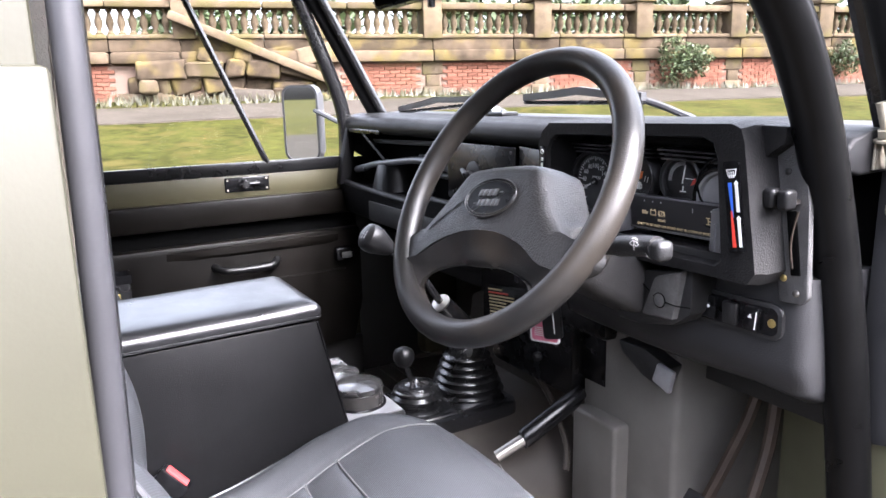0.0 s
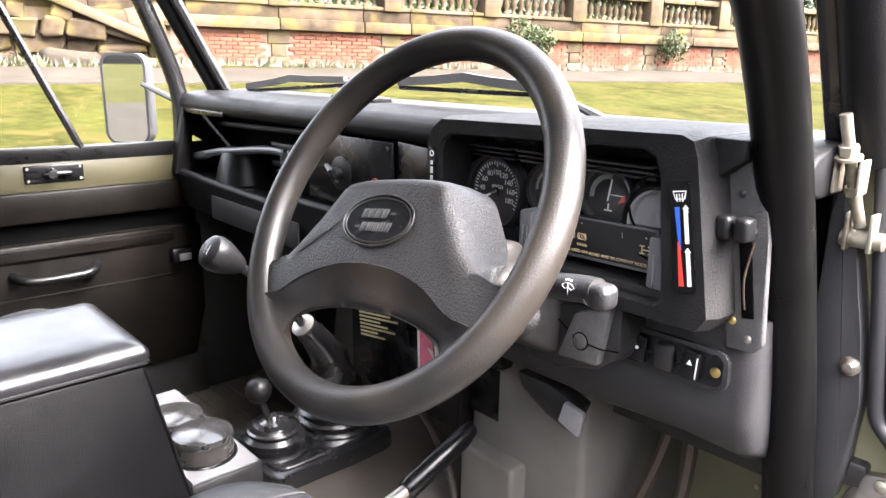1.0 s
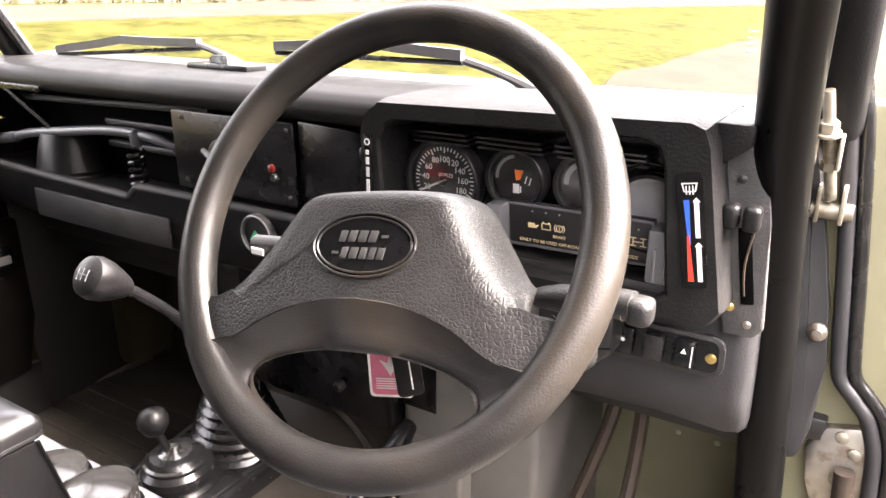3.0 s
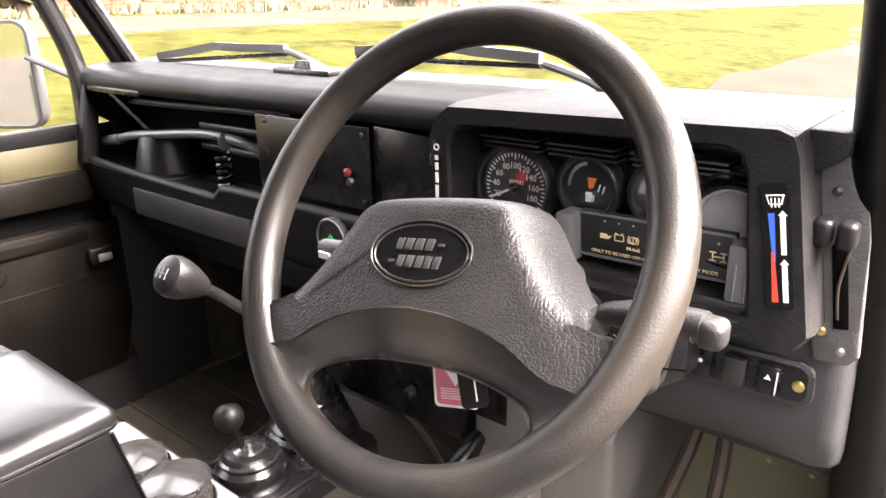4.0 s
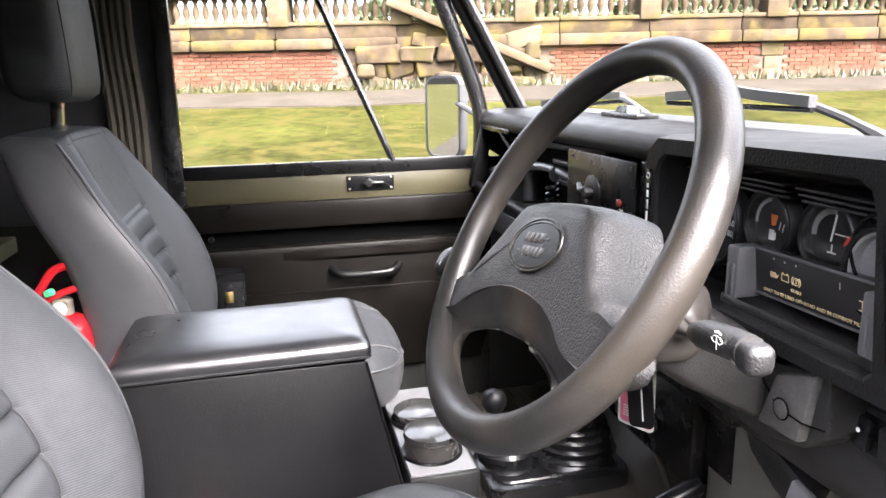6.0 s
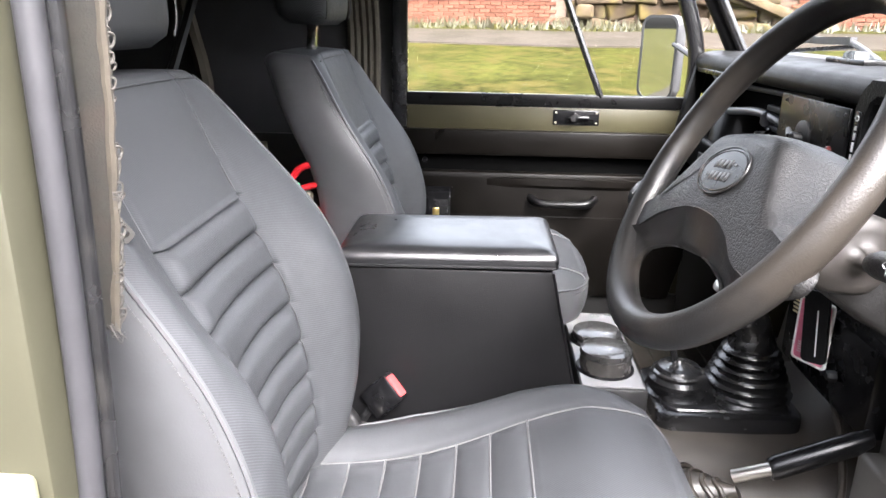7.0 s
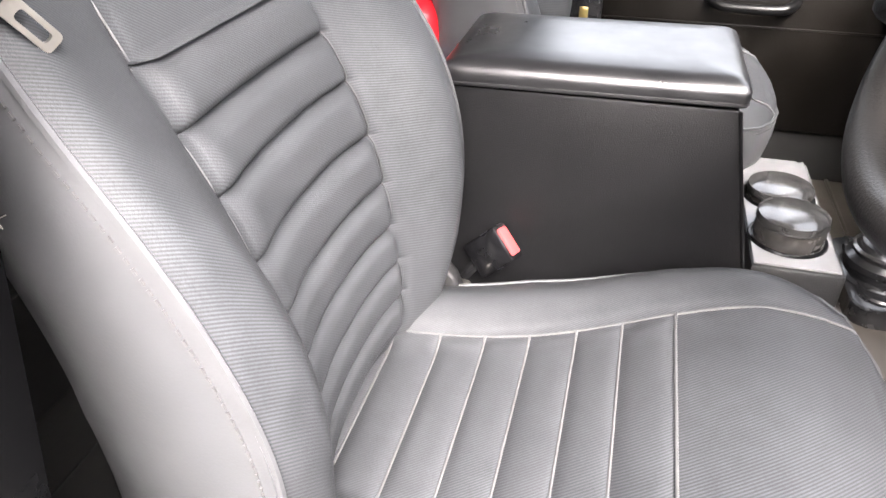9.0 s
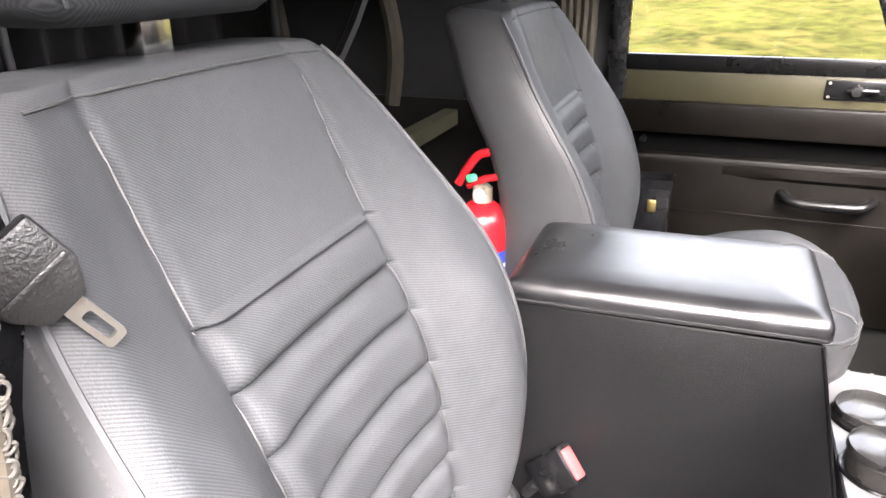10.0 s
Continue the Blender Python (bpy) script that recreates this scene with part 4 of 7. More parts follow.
def back_front(u, z):
    """y of the front of the backrest at u from its middle line."""
    y = smooth_curve(z, BACK_Z, BACK_Y)
    w = back_half(z)
    b = smooth_curve(z, [0.98, 1.06, 1.17, 1.24, 1.35, 1.444, 1.54], [0.022, 0.036, 0.058, 0.064, 0.060, 0.033, 0.006])
    a = abs(u)
    hollow = 0.016 * (1 - sstep(1.26, 1.42, z))
    ease, ramp = sstep(1.25, 1.42, z), max(0.0, min(1.0, (a - PAN) / (w - 0.02 - PAN)))
    y += b * ((1 - ease) * sstep(PAN - 0.01, w - 0.045, a) + ease * ramp ** 1.15) - hollow * (1 - min(1, a / PAN) ** 2.5)
    if a < PAN + 0.004 and z < RIBS[0] + 0.004:
        k = sum(1 for r in RIBS if r > z)
        hi = RIBS[k - 1] if k else RIBS[0] + 0.01
        lo = RIBS[k] if k < len(RIBS) else 1.02
        t = min(1, max(0, (hi - z) / (hi - lo)))
        puff = (1 - abs(2 * t - 1) ** 4.5)
        edge = 1 - sstep(PAN - 0.02, PAN + 0.002, a)
        y += 0.0145 * puff * (0.30 + 0.70 * edge) - 0.005
    y -= 0.004 * math.exp(-((a - PAN) / 0.004) ** 2)
    return y


BACK_TOP, BACK_ROUND = 1.547, 0.026


def build_backrest(seat):
    """A closed form: quilted cloth front and top, smooth vinyl sides and rear that round over at the top."""
    cols = [i / 64 * 2 - 1 for i in range(65)]
    zs = sorted({round(0.985 + (1.520 - 0.985) * i / 144, 5) for i in range(145)} | {round(r + d, 5) for r in RIBS for d in (-0.0016, 0.0, 0.0016)})
    tops = [BACK_TOP - BACK_ROUND * (1 - math.sin(radians(a))) for a in (6, 18, 30, 42, 54, 66, 78, 88)]

    def ring(z):
        rise = max(0.0, (z - (BACK_TOP - BACK_ROUND)) / BACK_ROUND)
        inset = BACK_ROUND * (1 - math.sqrt(max(0.0, 1 - rise * rise)))
        zz = min(z, 1.545)
        w = back_half(zz)
        depth = interp(zz, [0.98, 1.2, 1.4, 1.55], [0.157, 0.162, 0.130, 0.098])
        ye = back_front(w, zz) - 0.013
        k = (w - 0.8 * inset) / w
        front = []
        for c in cols:
            u = w * math.copysign(abs(c) ** 0.92, c)
            y = back_front(u, zz) - 0.013 * max(0, (abs(c) - 0.80) / 0.20) ** 2.0 - 0.55 * inset
            front.append(Vector((u * k, y, z + 0.004 * (1 - c * c) * sstep(1.48, 1.545, z))))
        back = [(w, ye), (w * 1.012, ye - 0.012), (w * 1.015, ye - depth * 0.30), (w * 1.0, ye - depth * 0.62), (w * 0.965, ye - depth * 0.85), (w * 0.90, ye - depth * 0.97), (w * 0.80, ye - depth), (w * 0.3, ye - depth * 1.03)]
        back += [(-x, y) for x, y in reversed(back)]
        shell = [Vector((x * k, y + (0.75 * inset * (ye - y) / depth) - 0.55 * inset * (1 - (ye - y) / depth), z)) for x, y in back]
        return front, shell

    rows = [ring(z) for z in zs + tops]
    bm, sh = bmesh.new(), bmesh.new()
    fv = [[bm.verts.new(p) for p in f] for f, _ in rows]
    sv = [[sh.verts.new(p) for p in b] for _, b in rows]
    for grid, mesh in ((fv, bm), (sv, sh)):
        for A, B in zip(grid, grid[1:]):
            for k in range(len(A) - 1):
                mesh.faces.new((A[k], A[k + 1], B[k + 1], B[k]))
    # soft top
    f, b = rows[-1]
    mid = Vector((0, sum(p.y for p in f + b) / len(f + b), BACK_TOP + 0.003))
    rims = [f + b[1:-1]]
    for t in (0.3, 0.6, 0.85):
        rims.append([p.lerp(mid, t) + Vector((0, 0, 0.002 * t)) for p in rims[0]])
    tv = [[bm.verts.new(p) for p in r] for r in rims]
    for A, B in zip(tv, tv[1:]):
        for k in range(len(A)):
            bm.faces.new((A[k], A[(k + 1) % len(A)], B[(k + 1) % len(A)], B[k]))
    bm.faces.new(tv[-1])
    bmesh.ops.remove_doubles(bm, verts=bm.verts, dist=0.00005)
    sh.faces.new(sv[0])
    front = part("backrest", bm, "seat", seat, "grey twill seat back with sewn horizontal channels", angle=80)
    part("back_shell", sh, "seat_side", front, "smooth grey vinyl sides and rear", angle=70)
    # piping and stitches
    for sx in (-1, 1):
        ends = [r[0][-1 if sx > 0 else 0] for r in rows]
        part("piping", tube([p + Vector((0, 0.001, 0)) for p in ends[4:-3:3]], 0.0030, 6), "seat_side", front)
        part("stitching", stitches([p + Vector((sx * 0.0035, -0.010, 0)) for p in ends[4:-6:4]], 0.0011), "thread", front)
        line = [(sx * PAN, back_front(PAN, z) + 0.0016, z) for z in zs[6::2]]
        part("seam", tube(line, 0.0009, 4), "seam_dark", front)
    for r in RIBS:
        line = [(PAN * (k / 12 * 2 - 1), back_front(PAN * (k / 12 * 2 - 1), r) + 0.0003, r) for k in range(13)]
        part("seam", tube(line, 0.0011, 4), "seam_dark", front)
    top = ring(1.5365)[0]
    part("seam", tube([p + Vector((0, 0.0006, 0.0006)) for p in top[4:-4:2]], 0.0012, 5), "seam_dark", front)
    return front


CUSH_ROWS = [0.154, 0.210, 0.262, 0.312, 0.362, 0.408, 0.458]
CP = 0.127


def cushion_half(y):
    return smooth_curve(y, [0.10, 0.20, 0.40, 0.48, 0.54, 0.59, 0.620, 0.634, 0.641], [0.20, 0.215, 0.227, 0.224, 0.215, 0.193, 0.154, 0.108, 0.06])


def cushion_top(u, y):
    z = smooth_curve(y, [0.10, 0.154, 0.21, 0.262, 0.312, 0.362, 0.408, 0.458, 0.53, 0.585, 0.62, 0.641], [0.985, 0.993, 1.0, 1.009, 1.022, 1.041, 1.062, 1.086, 1.113, 1.113, 1.103, 1.091])
    w = cushion_half(y)
    a = abs(u)
    z += interp(y, [0.1, 0.3, 0.45, 0.6], [0.036, 0.035, 0.024, 0.003]) * sstep(CP - 0.03, w - 0.04, a)
    if a < CP and y < CUSH_ROWS[-1] + 0.003:
        k = sum(1 for r in CUSH_ROWS if r < y)
        lo = CUSH_ROWS[k - 1] if k else 0.10
        hi = CUSH_ROWS[k] if k < len(CUSH_ROWS) else CUSH_ROWS[-1]
        t = min(1, max(0, (y - lo) / max(1e-4, hi - lo)))
        z += 0.0065 * (1 - abs(2 * t - 1) ** 3) * (1 - sstep(CP - 0.015, CP, a)) - 0.0015
    z -= 0.0035 * math.exp(-((a - CP) / 0.004) ** 2)
    return z


def cushion_drop(c, y):
    """How far the cloth falls towards its sewn edge."""
    return interp(y, [0.10, 0.30, 0.43, 0.53, 0.59, 0.641], [0.022, 0.020, 0.033, 0.036, 0.023, 0.004]) * max(0, (abs(c) - 0.72) / 0.28) ** 2.0


def build_cushion(seat):
    cols = [i / 60 * 2 - 1 for i in range(61)]
    ys = sorted({round(0.10 + (0.641 - 0.10) * i / 120, 5) for i in range(121)} | {round(r + d, 5) for r in CUSH_ROWS for d in (-0.0016, 0.0, 0.0016)})
    bm = bmesh.new()
    rows = []
    for y in ys:
        w = cushion_half(y)
        rows.append([bm.verts.new((w * c, y, cushion_top(w * c, y) - cushion_drop(c, y))) for c in cols])
    for A, B in zip(rows, rows[1:]):
        for k in range(len(cols) - 1):
            bm.faces.new((A[k], A[k + 1], B[k + 1], B[k]))
    top = part("cushion", bm, "seat", seat, "grey twill cushion with sewn cross channels", angle=80)
    edge = [(w * s, y) for s in (1,) for y in ys[::4] for w in (cushion_half(y),)]
    path = [(x, y) for x, y in edge] + [(-x, y) for x, y in reversed(edge)]
    rings = []
    for dz, g in ((0.0, 1.0), (-0.010, 1.014), (-0.026, 1.018), (-0.042, 1.008), (-0.052, 0.985), (-0.056, 0.94), (-0.056, 0.3)):
        ring = []
        for x, y in path:
            base = cushion_top(x, y) - cushion_drop(1.0, y)
            zz = base + dz * interp(y, [0.1, 0.3, 0.641], [1.0, 1.1, 1.5])
            ring.append(Vector((x * g, 0.38 + (y - 0.38) * (g + 0.004), zz)))
        rings.append(ring)
    part("cushion_skirt", loft(rings, False), "seat_side", top, "smooth grey vinyl skirt")
    part("piping", tube([Vector((x * 1.004, y + (0.002 if y > 0.6 else 0), cushion_top(x, y) - cushion_drop(1.0, y))) for x, y in path[2:-2]], 0.0026, 6), "seat_side", top)
    part("stitching", stitches([Vector((x * 1.008, y + (0.004 if y > 0.6 else 0), cushion_top(x, y) - cushion_drop(1.0, y) - 0.009)) for x, y in path[2:-2]], 0.0010), "thread", top)
    for r in CUSH_ROWS:
        part("seam", tube([(CP * (k / 12 * 2 - 1), r, cushion_top(CP * (k / 12 * 2 - 1), r) + (0.0024 if r == CUSH_ROWS[-1] else 0.0008)) for k in range(13)], 0.0016, 6), "thread", top)
    for sx in (-1, 1):
        ln = [(sx * CP, y, cushion_top(CP, y) + 0.001) for y in ys if 0.15 < y < 0.47]
        for y in [v for v in ys if 0.47 <= v < 0.637][::2]:
            u = min(CP * (1 - 0.04 * sstep(0.48, 0.62, y)), cushion_half(y) * 0.985)
            ln.append((sx * u, y, cushion_top(u, y) - cushion_drop(u / cushion_half(y), y) + 0.0010))
        part("seam", tube(ln, 0.0015, 6), "thread", top)
    return top


def build_seat():
    seat = thing("seat", "grey twill and vinyl bucket seat with sewn channels and headrest", "seat", "front seats")
    build_backrest(seat)
    build_cushion(seat)
    # headrest
    hz0, hz1 = 1.576, 1.79
    rings = []
    for k in range(17):
        t = k / 16
        z = hz0 + (hz1 - hz0) * t
        e = (1 - abs(2 * t - 1) ** 6) ** 0.5
        wx, wy = 0.104 + 0.026 * e + 0.008 * t, 0.034 + 0.022 * e
        yc = -0.03 - 0.022 * t
        rings.append([Vector((math.copysign(abs(math.cos(a)) ** 0.35, math.cos(a)) * wx, yc + math.copysign(abs(math.sin(a)) ** 0.42, math.sin(a)) * wy, z)) for a in [2 * math.pi * j / 40 for j in range(40)]])
    head = part("headrest", loft(rings), "seat", seat, "grey padded headrest", angle=70)
    for sx in (-1, 1):
        line = [(sx * (0.104 + 0.026 * (1 - abs(2 * t - 1) ** 6) ** 0.5 + 0.008 * t) * 0.93, -0.03 - 0.022 * t + 0.0335 + 0.022 * (1 - abs(2 * t - 1) ** 6) ** 0.5, hz0 + (hz1 - hz0) * t) for t in [0.06 + 0.88 * j / 14 for j in range(15)]]
        part("seam", tube(line, 0.0014, 5), "seam_dark", head)
    post = part("headrest_post", box((-0.016, -0.042, 1.53), (0.016, -0.022, 1.605), 0.003), "chrome", seat, "flat polished steel post")
    part("slide_handle", tube(spline([(-0.10, 0.53, 0.972), (-0.10, 0.605, 0.974), (-0.06, 0.615, 0.974), (0.06, 0.615, 0.974), (0.10, 0.605, 0.974), (0.10, 0.53, 0.972)], 4), 0.005, 8), "steel", seat, "bent steel slide handle")
    # base and recliner
    part("seat_frame", box((-0.19, 0.12, 0.955), (0.19, 0.60, 0.985), 0.008), "plastic", seat)
    for sx in (-1, 1):
        x0 = sx * 0.222
        hinge = part("recliner", yz([(0.085, 0.955), (0.082, 1.02), (0.094, 1.062), (0.119, 1.079), (0.152, 1.084), (0.168, 1.072), (0.205, 1.028), (0.222, 0.983), (0.226, 0.955)], x0 - 0.012, x0 + 0.012, 0.005, 3), "plastic", seat, "black plastic recliner arm")
        part("recliner_cover", yz([(0.080, 0.955), (0.080, 1.020), (0.088, 1.043), (0.104, 1.052), (0.122, 1.051), (0.138, 1.041), (0.163, 1.016), (0.178, 0.975), (0.182, 0.955)], min(x0, x0 + sx * 0.017), max(x0, x0 + sx * 0.017), 0.005, 4), "smooth", hinge, "rounded black hinge cover")
        part("recliner_lever", yz([(0.180, 1.002), (0.194, 1.008), (0.216, 1.004), (0.226, 0.991), (0.221, 0.987), (0.208, 0.996), (0.184, 0.996)], x0 + sx * 0.013, x0 + sx * 0.024, 0.0015), "steel", hinge)
    return seat


driver = build_seat()
driver.location = (SEAT_X, 0, 0)
passenger = copy_thing(driver, pose(SEAT_X - 0.772, 0.022, 1.0) @ Matrix.Rotation(radians(-4), 4, "X") @ Matrix.Translation((0, 0, -1.0)))
tagged(passenger, "grey twill and vinyl passenger seat beside the cubby box")
for piece in passenger.children:
    if piece.name.startswith("headrest") and "post" not in piece.name:
        piece.location.z += 0.024
    if piece.name.startswith("cushion"):
        piece.location.y -= 0.055
        piece.location.z += 0.056


# ---- cubby box between the seats ----
cub = thing("cubby_box", "black leatherette cubby box with a padded lid between the seats", "storage box")
part("box_body", yz([(0.172, 0.95), (0.172, 1.248), (0.498, 1.250), (0.566, 0.95)], -0.106, 0.100, 0.004), "cubby", cub, "black grained leatherette box")
lid_rings = []
for z, gx, y0, y1 in ((1.2495, 0.0, 0.170, 0.500), (1.253, 0.004, 0.166, 0.504), (1.260, 0.006, 0.164, 0.506), (1.268, 0.0055, 0.165, 0.5055), (1.2745, 0.001, 0.171, 0.501), (1.279, -0.006, 0.182, 0.493), (1.2815, -0.016, 0.200, 0.482), (1.2835, -0.045, 0.24, 0.45)):
    w, h, cx, cy = 0.208 + 2 * gx, y1 - y0, -0.003, (y0 + y1) / 2
    lid_rings.append([Vector((x, y, z + 0.004 * (y - 0.18) / 0.34)) for x, y in rounded(w, h, 0.009, 5, cx, cy)])
lid = part("lid", loft(lid_rings), "lid", cub, "glossy black padded lid", angle=60)
part("lid_piping", tube([Vector((x, y, 1.2535 + 0.004 * (y - 0.18) / 0.34)) for x, y in rounded(0.215, 0.338, 0.010, 5, -0.003, 0.335)], 0.0028, 6, True), "lid", lid)
part("corner_edge", tube([(0.0995, 0.4985, 1.248), (0.0995, 0.5655, 0.955)], 0.0022, 6), "cubby", cub)

# ---- drinks tray ----
tray = thing("drinks_tray", "grey vinyl tray with two lidded cup holders", "tray")
part("tray_body", box((-0.26, 0.560, 0.95), (0.062, 0.672, 1.036), 0.006), "plastic", tray, "black tray base")
part("tray_top", box((-0.256, 0.563, 1.0355), (0.058, 0.666, 1.0395), 0.0015), "tray", tray, "glossy pale grey tray top")
for x, y, h in ((-0.010, 0.610, 0.030), (-0.125, 0.612, 0.012)):
    cup = part("cup_holder", lathe([(0.043, 0), (0.045, h * 0.6), (0.043, h), (0.040, h)], Matrix.Translation((x, y, 1.036)), 28), "cup", tray, "dark round cup holder")
    part("cup_lid", lathe([(0.0445, 0), (0.046, 0.004), (0.044, 0.011), (0.036, 0.014)], Matrix.Translation((x, y, 1.0362 + h)), 28), "cuplid", cup, "glossy grey cap")
    part("cup_ring", tube([(x + 0.0475 * math.cos(a), y + 0.0475 * math.sin(a), 1.0405) for a in [2 * math.pi * k / 28 for k in range(28)]], 0.003, 6, True), "smooth", cup)

# ---- gear levers ----
gear = thing("gear_lever", "long black gear lever with a ribbed rubber gaiter and grey knob", "gear lever")
part("gaiter_plate", prism(rounded(0.185, 0.245, 0.025, 5), 0.030, Matrix.Translation((-0.045, 0.818, 0.953)), 0.006), "rubber", gear, "black rubber base plate")
part("plate_rim", tube([Vector((x, y, 0.984)) for x, y in rounded(0.150, 0.210, 0.022, 6, -0.045, 0.818)], 0.005, 8, True), "rubber", gear)
gx, gy = -0.045, 0.868
prof = [(0.078, 0.0)]
for k in range(6):
    r = 0.074 - 0.0055 * k
    z = 0.012 + 0.0145 * k
    prof += [(r - 0.004, z), (r + 0.003, z + 0.003), (r + 0.004, z + 0.006), (r + 0.001, z + 0.009), (r - 0.007, z + 0.0115)]
prof += [(0.040, 0.105), (0.034, 0.118)]
gm = Matrix.Translation((gx, gy, 0.98))
part("gaiter", lathe(prof, gm, 32), "rubber", gear, "ribbed black rubber gaiter")
neck = spline([(gx, gy, 1.085), (gx + 0.003, gy - 0.010, 1.12), (gx + 0.009, gy - 0.036, 1.160), (gx + 0.016, gy - 0.066, 1.195)], 5)
part("gaiter_neck", tube(neck, [0.034] * 6 + [0.030 - 0.0012 * k for k in range(len(neck) - 6)], 16), "rubber", gear)
part("shaft", tube(spline([(gx + 0.012, gy - 0.050, 1.178), (gx + 0.018, gy - 0.075, 1.208), (-0.020, 0.755, 1.258), (-0.010, 0.70, 1.310), (0.0, 0.662, 1.338)], 5), 0.0075, 10), "rubber", gear)
nd = Vector((0.007, -0.030, 0.035)).normalized()
part("neck_collar", lathe([(0.020, 0), (0.0205, 0.004), (0.014, 0.007), (0.008, 0.007)], Matrix.Translation(neck[-1]) @ nd.to_track_quat("Z", "Y").to_matrix().to_4x4(), 20), "steel", gear, "dull steel collar")
kd = Vector((0.004, -0.62, 0.42)).normalized()
km = Matrix.Translation(Vector((0.006, 0.641, 1.353)) - kd * 0.036) @ kd.to_track_quat("Z", "Y").to_matrix().to_4x4()
knob = part("knob", lathe([(0.010, -0.012), (0.014, -0.006), (0.019, 0.006), (0.025, 0.024), (0.0265, 0.036), (0.024, 0.046), (0.017, 0.051), (0.004, 0.053)], km, 24), "knobgrey", gear, "worn grey gear knob")
for x0, x1, y0, y1 in ((-0.009, -0.008, -0.007, 0.007), (-0.0005, 0.0005, -0.007, 0.007), (0.008, 0.009, -0.007, 0.007), (-0.009, 0.009, -0.0005, 0.0005)):
    part("shift_pattern", box((x0, y0, 0.0515), (x1, y1, 0.0534), 0, 2, km), "clip", knob)

small = thing("transfer_lever", "short transfer lever with a round knob and rubber boot", "gear lever")
part("boot", lathe([(0.058, 0), (0.058, 0.006), (0.050, 0.010), (0.049, 0.018), (0.053, 0.022), (0.052, 0.030), (0.044, 0.036), (0.043, 0.044), (0.036, 0.052), (0.010, 0.056)], Matrix.Translation((-0.045, 0.748, 0.98)), 28), "rubber", small)
part("shaft", tube([(-0.048, 0.746, 1.02), (-0.060, 0.733, 1.075)], 0.006, 8), "knobgrey", small)
# added over the boot; its paler grey stands for sky sheen on rubber
part("boot_cap", lathe([(0.045, 0.040), (0.046, 0.043), (0.030, 0.052), (0.010, 0.058), (0.007, 0.064)], Matrix.Translation((-0.045, 0.748, 0.98)), 28), "cuplid", small, "boot top coloured paler for the sheen on its rubber")
part("knob", lathe([(0.006, -0.022), (0.014, -0.018), (0.021, -0.006), (0.022, 0.004), (0.018, 0.014), (0.008, 0.020)], Matrix.Translation((-0.061, 0.731, 1.088)), 20), "knobgrey", small, "worn round grey knob")

# ---- steering wheel ----
WC = Vector((0.412, 0.644, 1.479))
WM = facing(*WC, tilt=31.5, turn=1.7, spin=8.5)
wheel = thing("steering_wheel", "worn black steering wheel with a grained centre pad", "steering wheel")
wheel.matrix_world = WM
part("rim", tube([(0.190 * math.cos(a), 0.190 * math.sin(a), 0) for a in [2 * math.pi * k / 120 for k in range(120)]], 0.0172, 24, True), "rim", wheel, "thick worn rim with brown rubbed patches")


def mirrored(half):
    """A closed outline from its right half, which starts and ends on the middle line."""
    return half + [(-x, y) for x, y in reversed(half[1:-1])]


def reach(outline, cx, cy, a):
    """How far an outline lies from a point inside it, in the direction a."""
    dx, dy = math.cos(a), math.sin(a)
    best = 0.0
    for (x0, y0), (x1, y1) in zip(outline, outline[1:] + outline[:1]):
        ex, ey = x1 - x0, y1 - y0
        det = dx * ey - dy * ex
        if abs(det) < 1e-12:
            continue
        k = ((x0 - cx) * ey - (y0 - cy) * ex) / det
        f = ((x0 - cx) * dy - (y0 - cy) * dx) / det
        if k > 0 and -1e-6 <= f <= 1 + 1e-6:
            best = max(best, k)
    return best


def curved(half, n=5):
    """A soft closed outline, mirrored about the middle line."""
    pts = mirrored(half)
    line = spline([(x, y, 0) for x, y in pts + pts[:1]], n)[:-1]
    return [(p.x, p.y) for p in line]


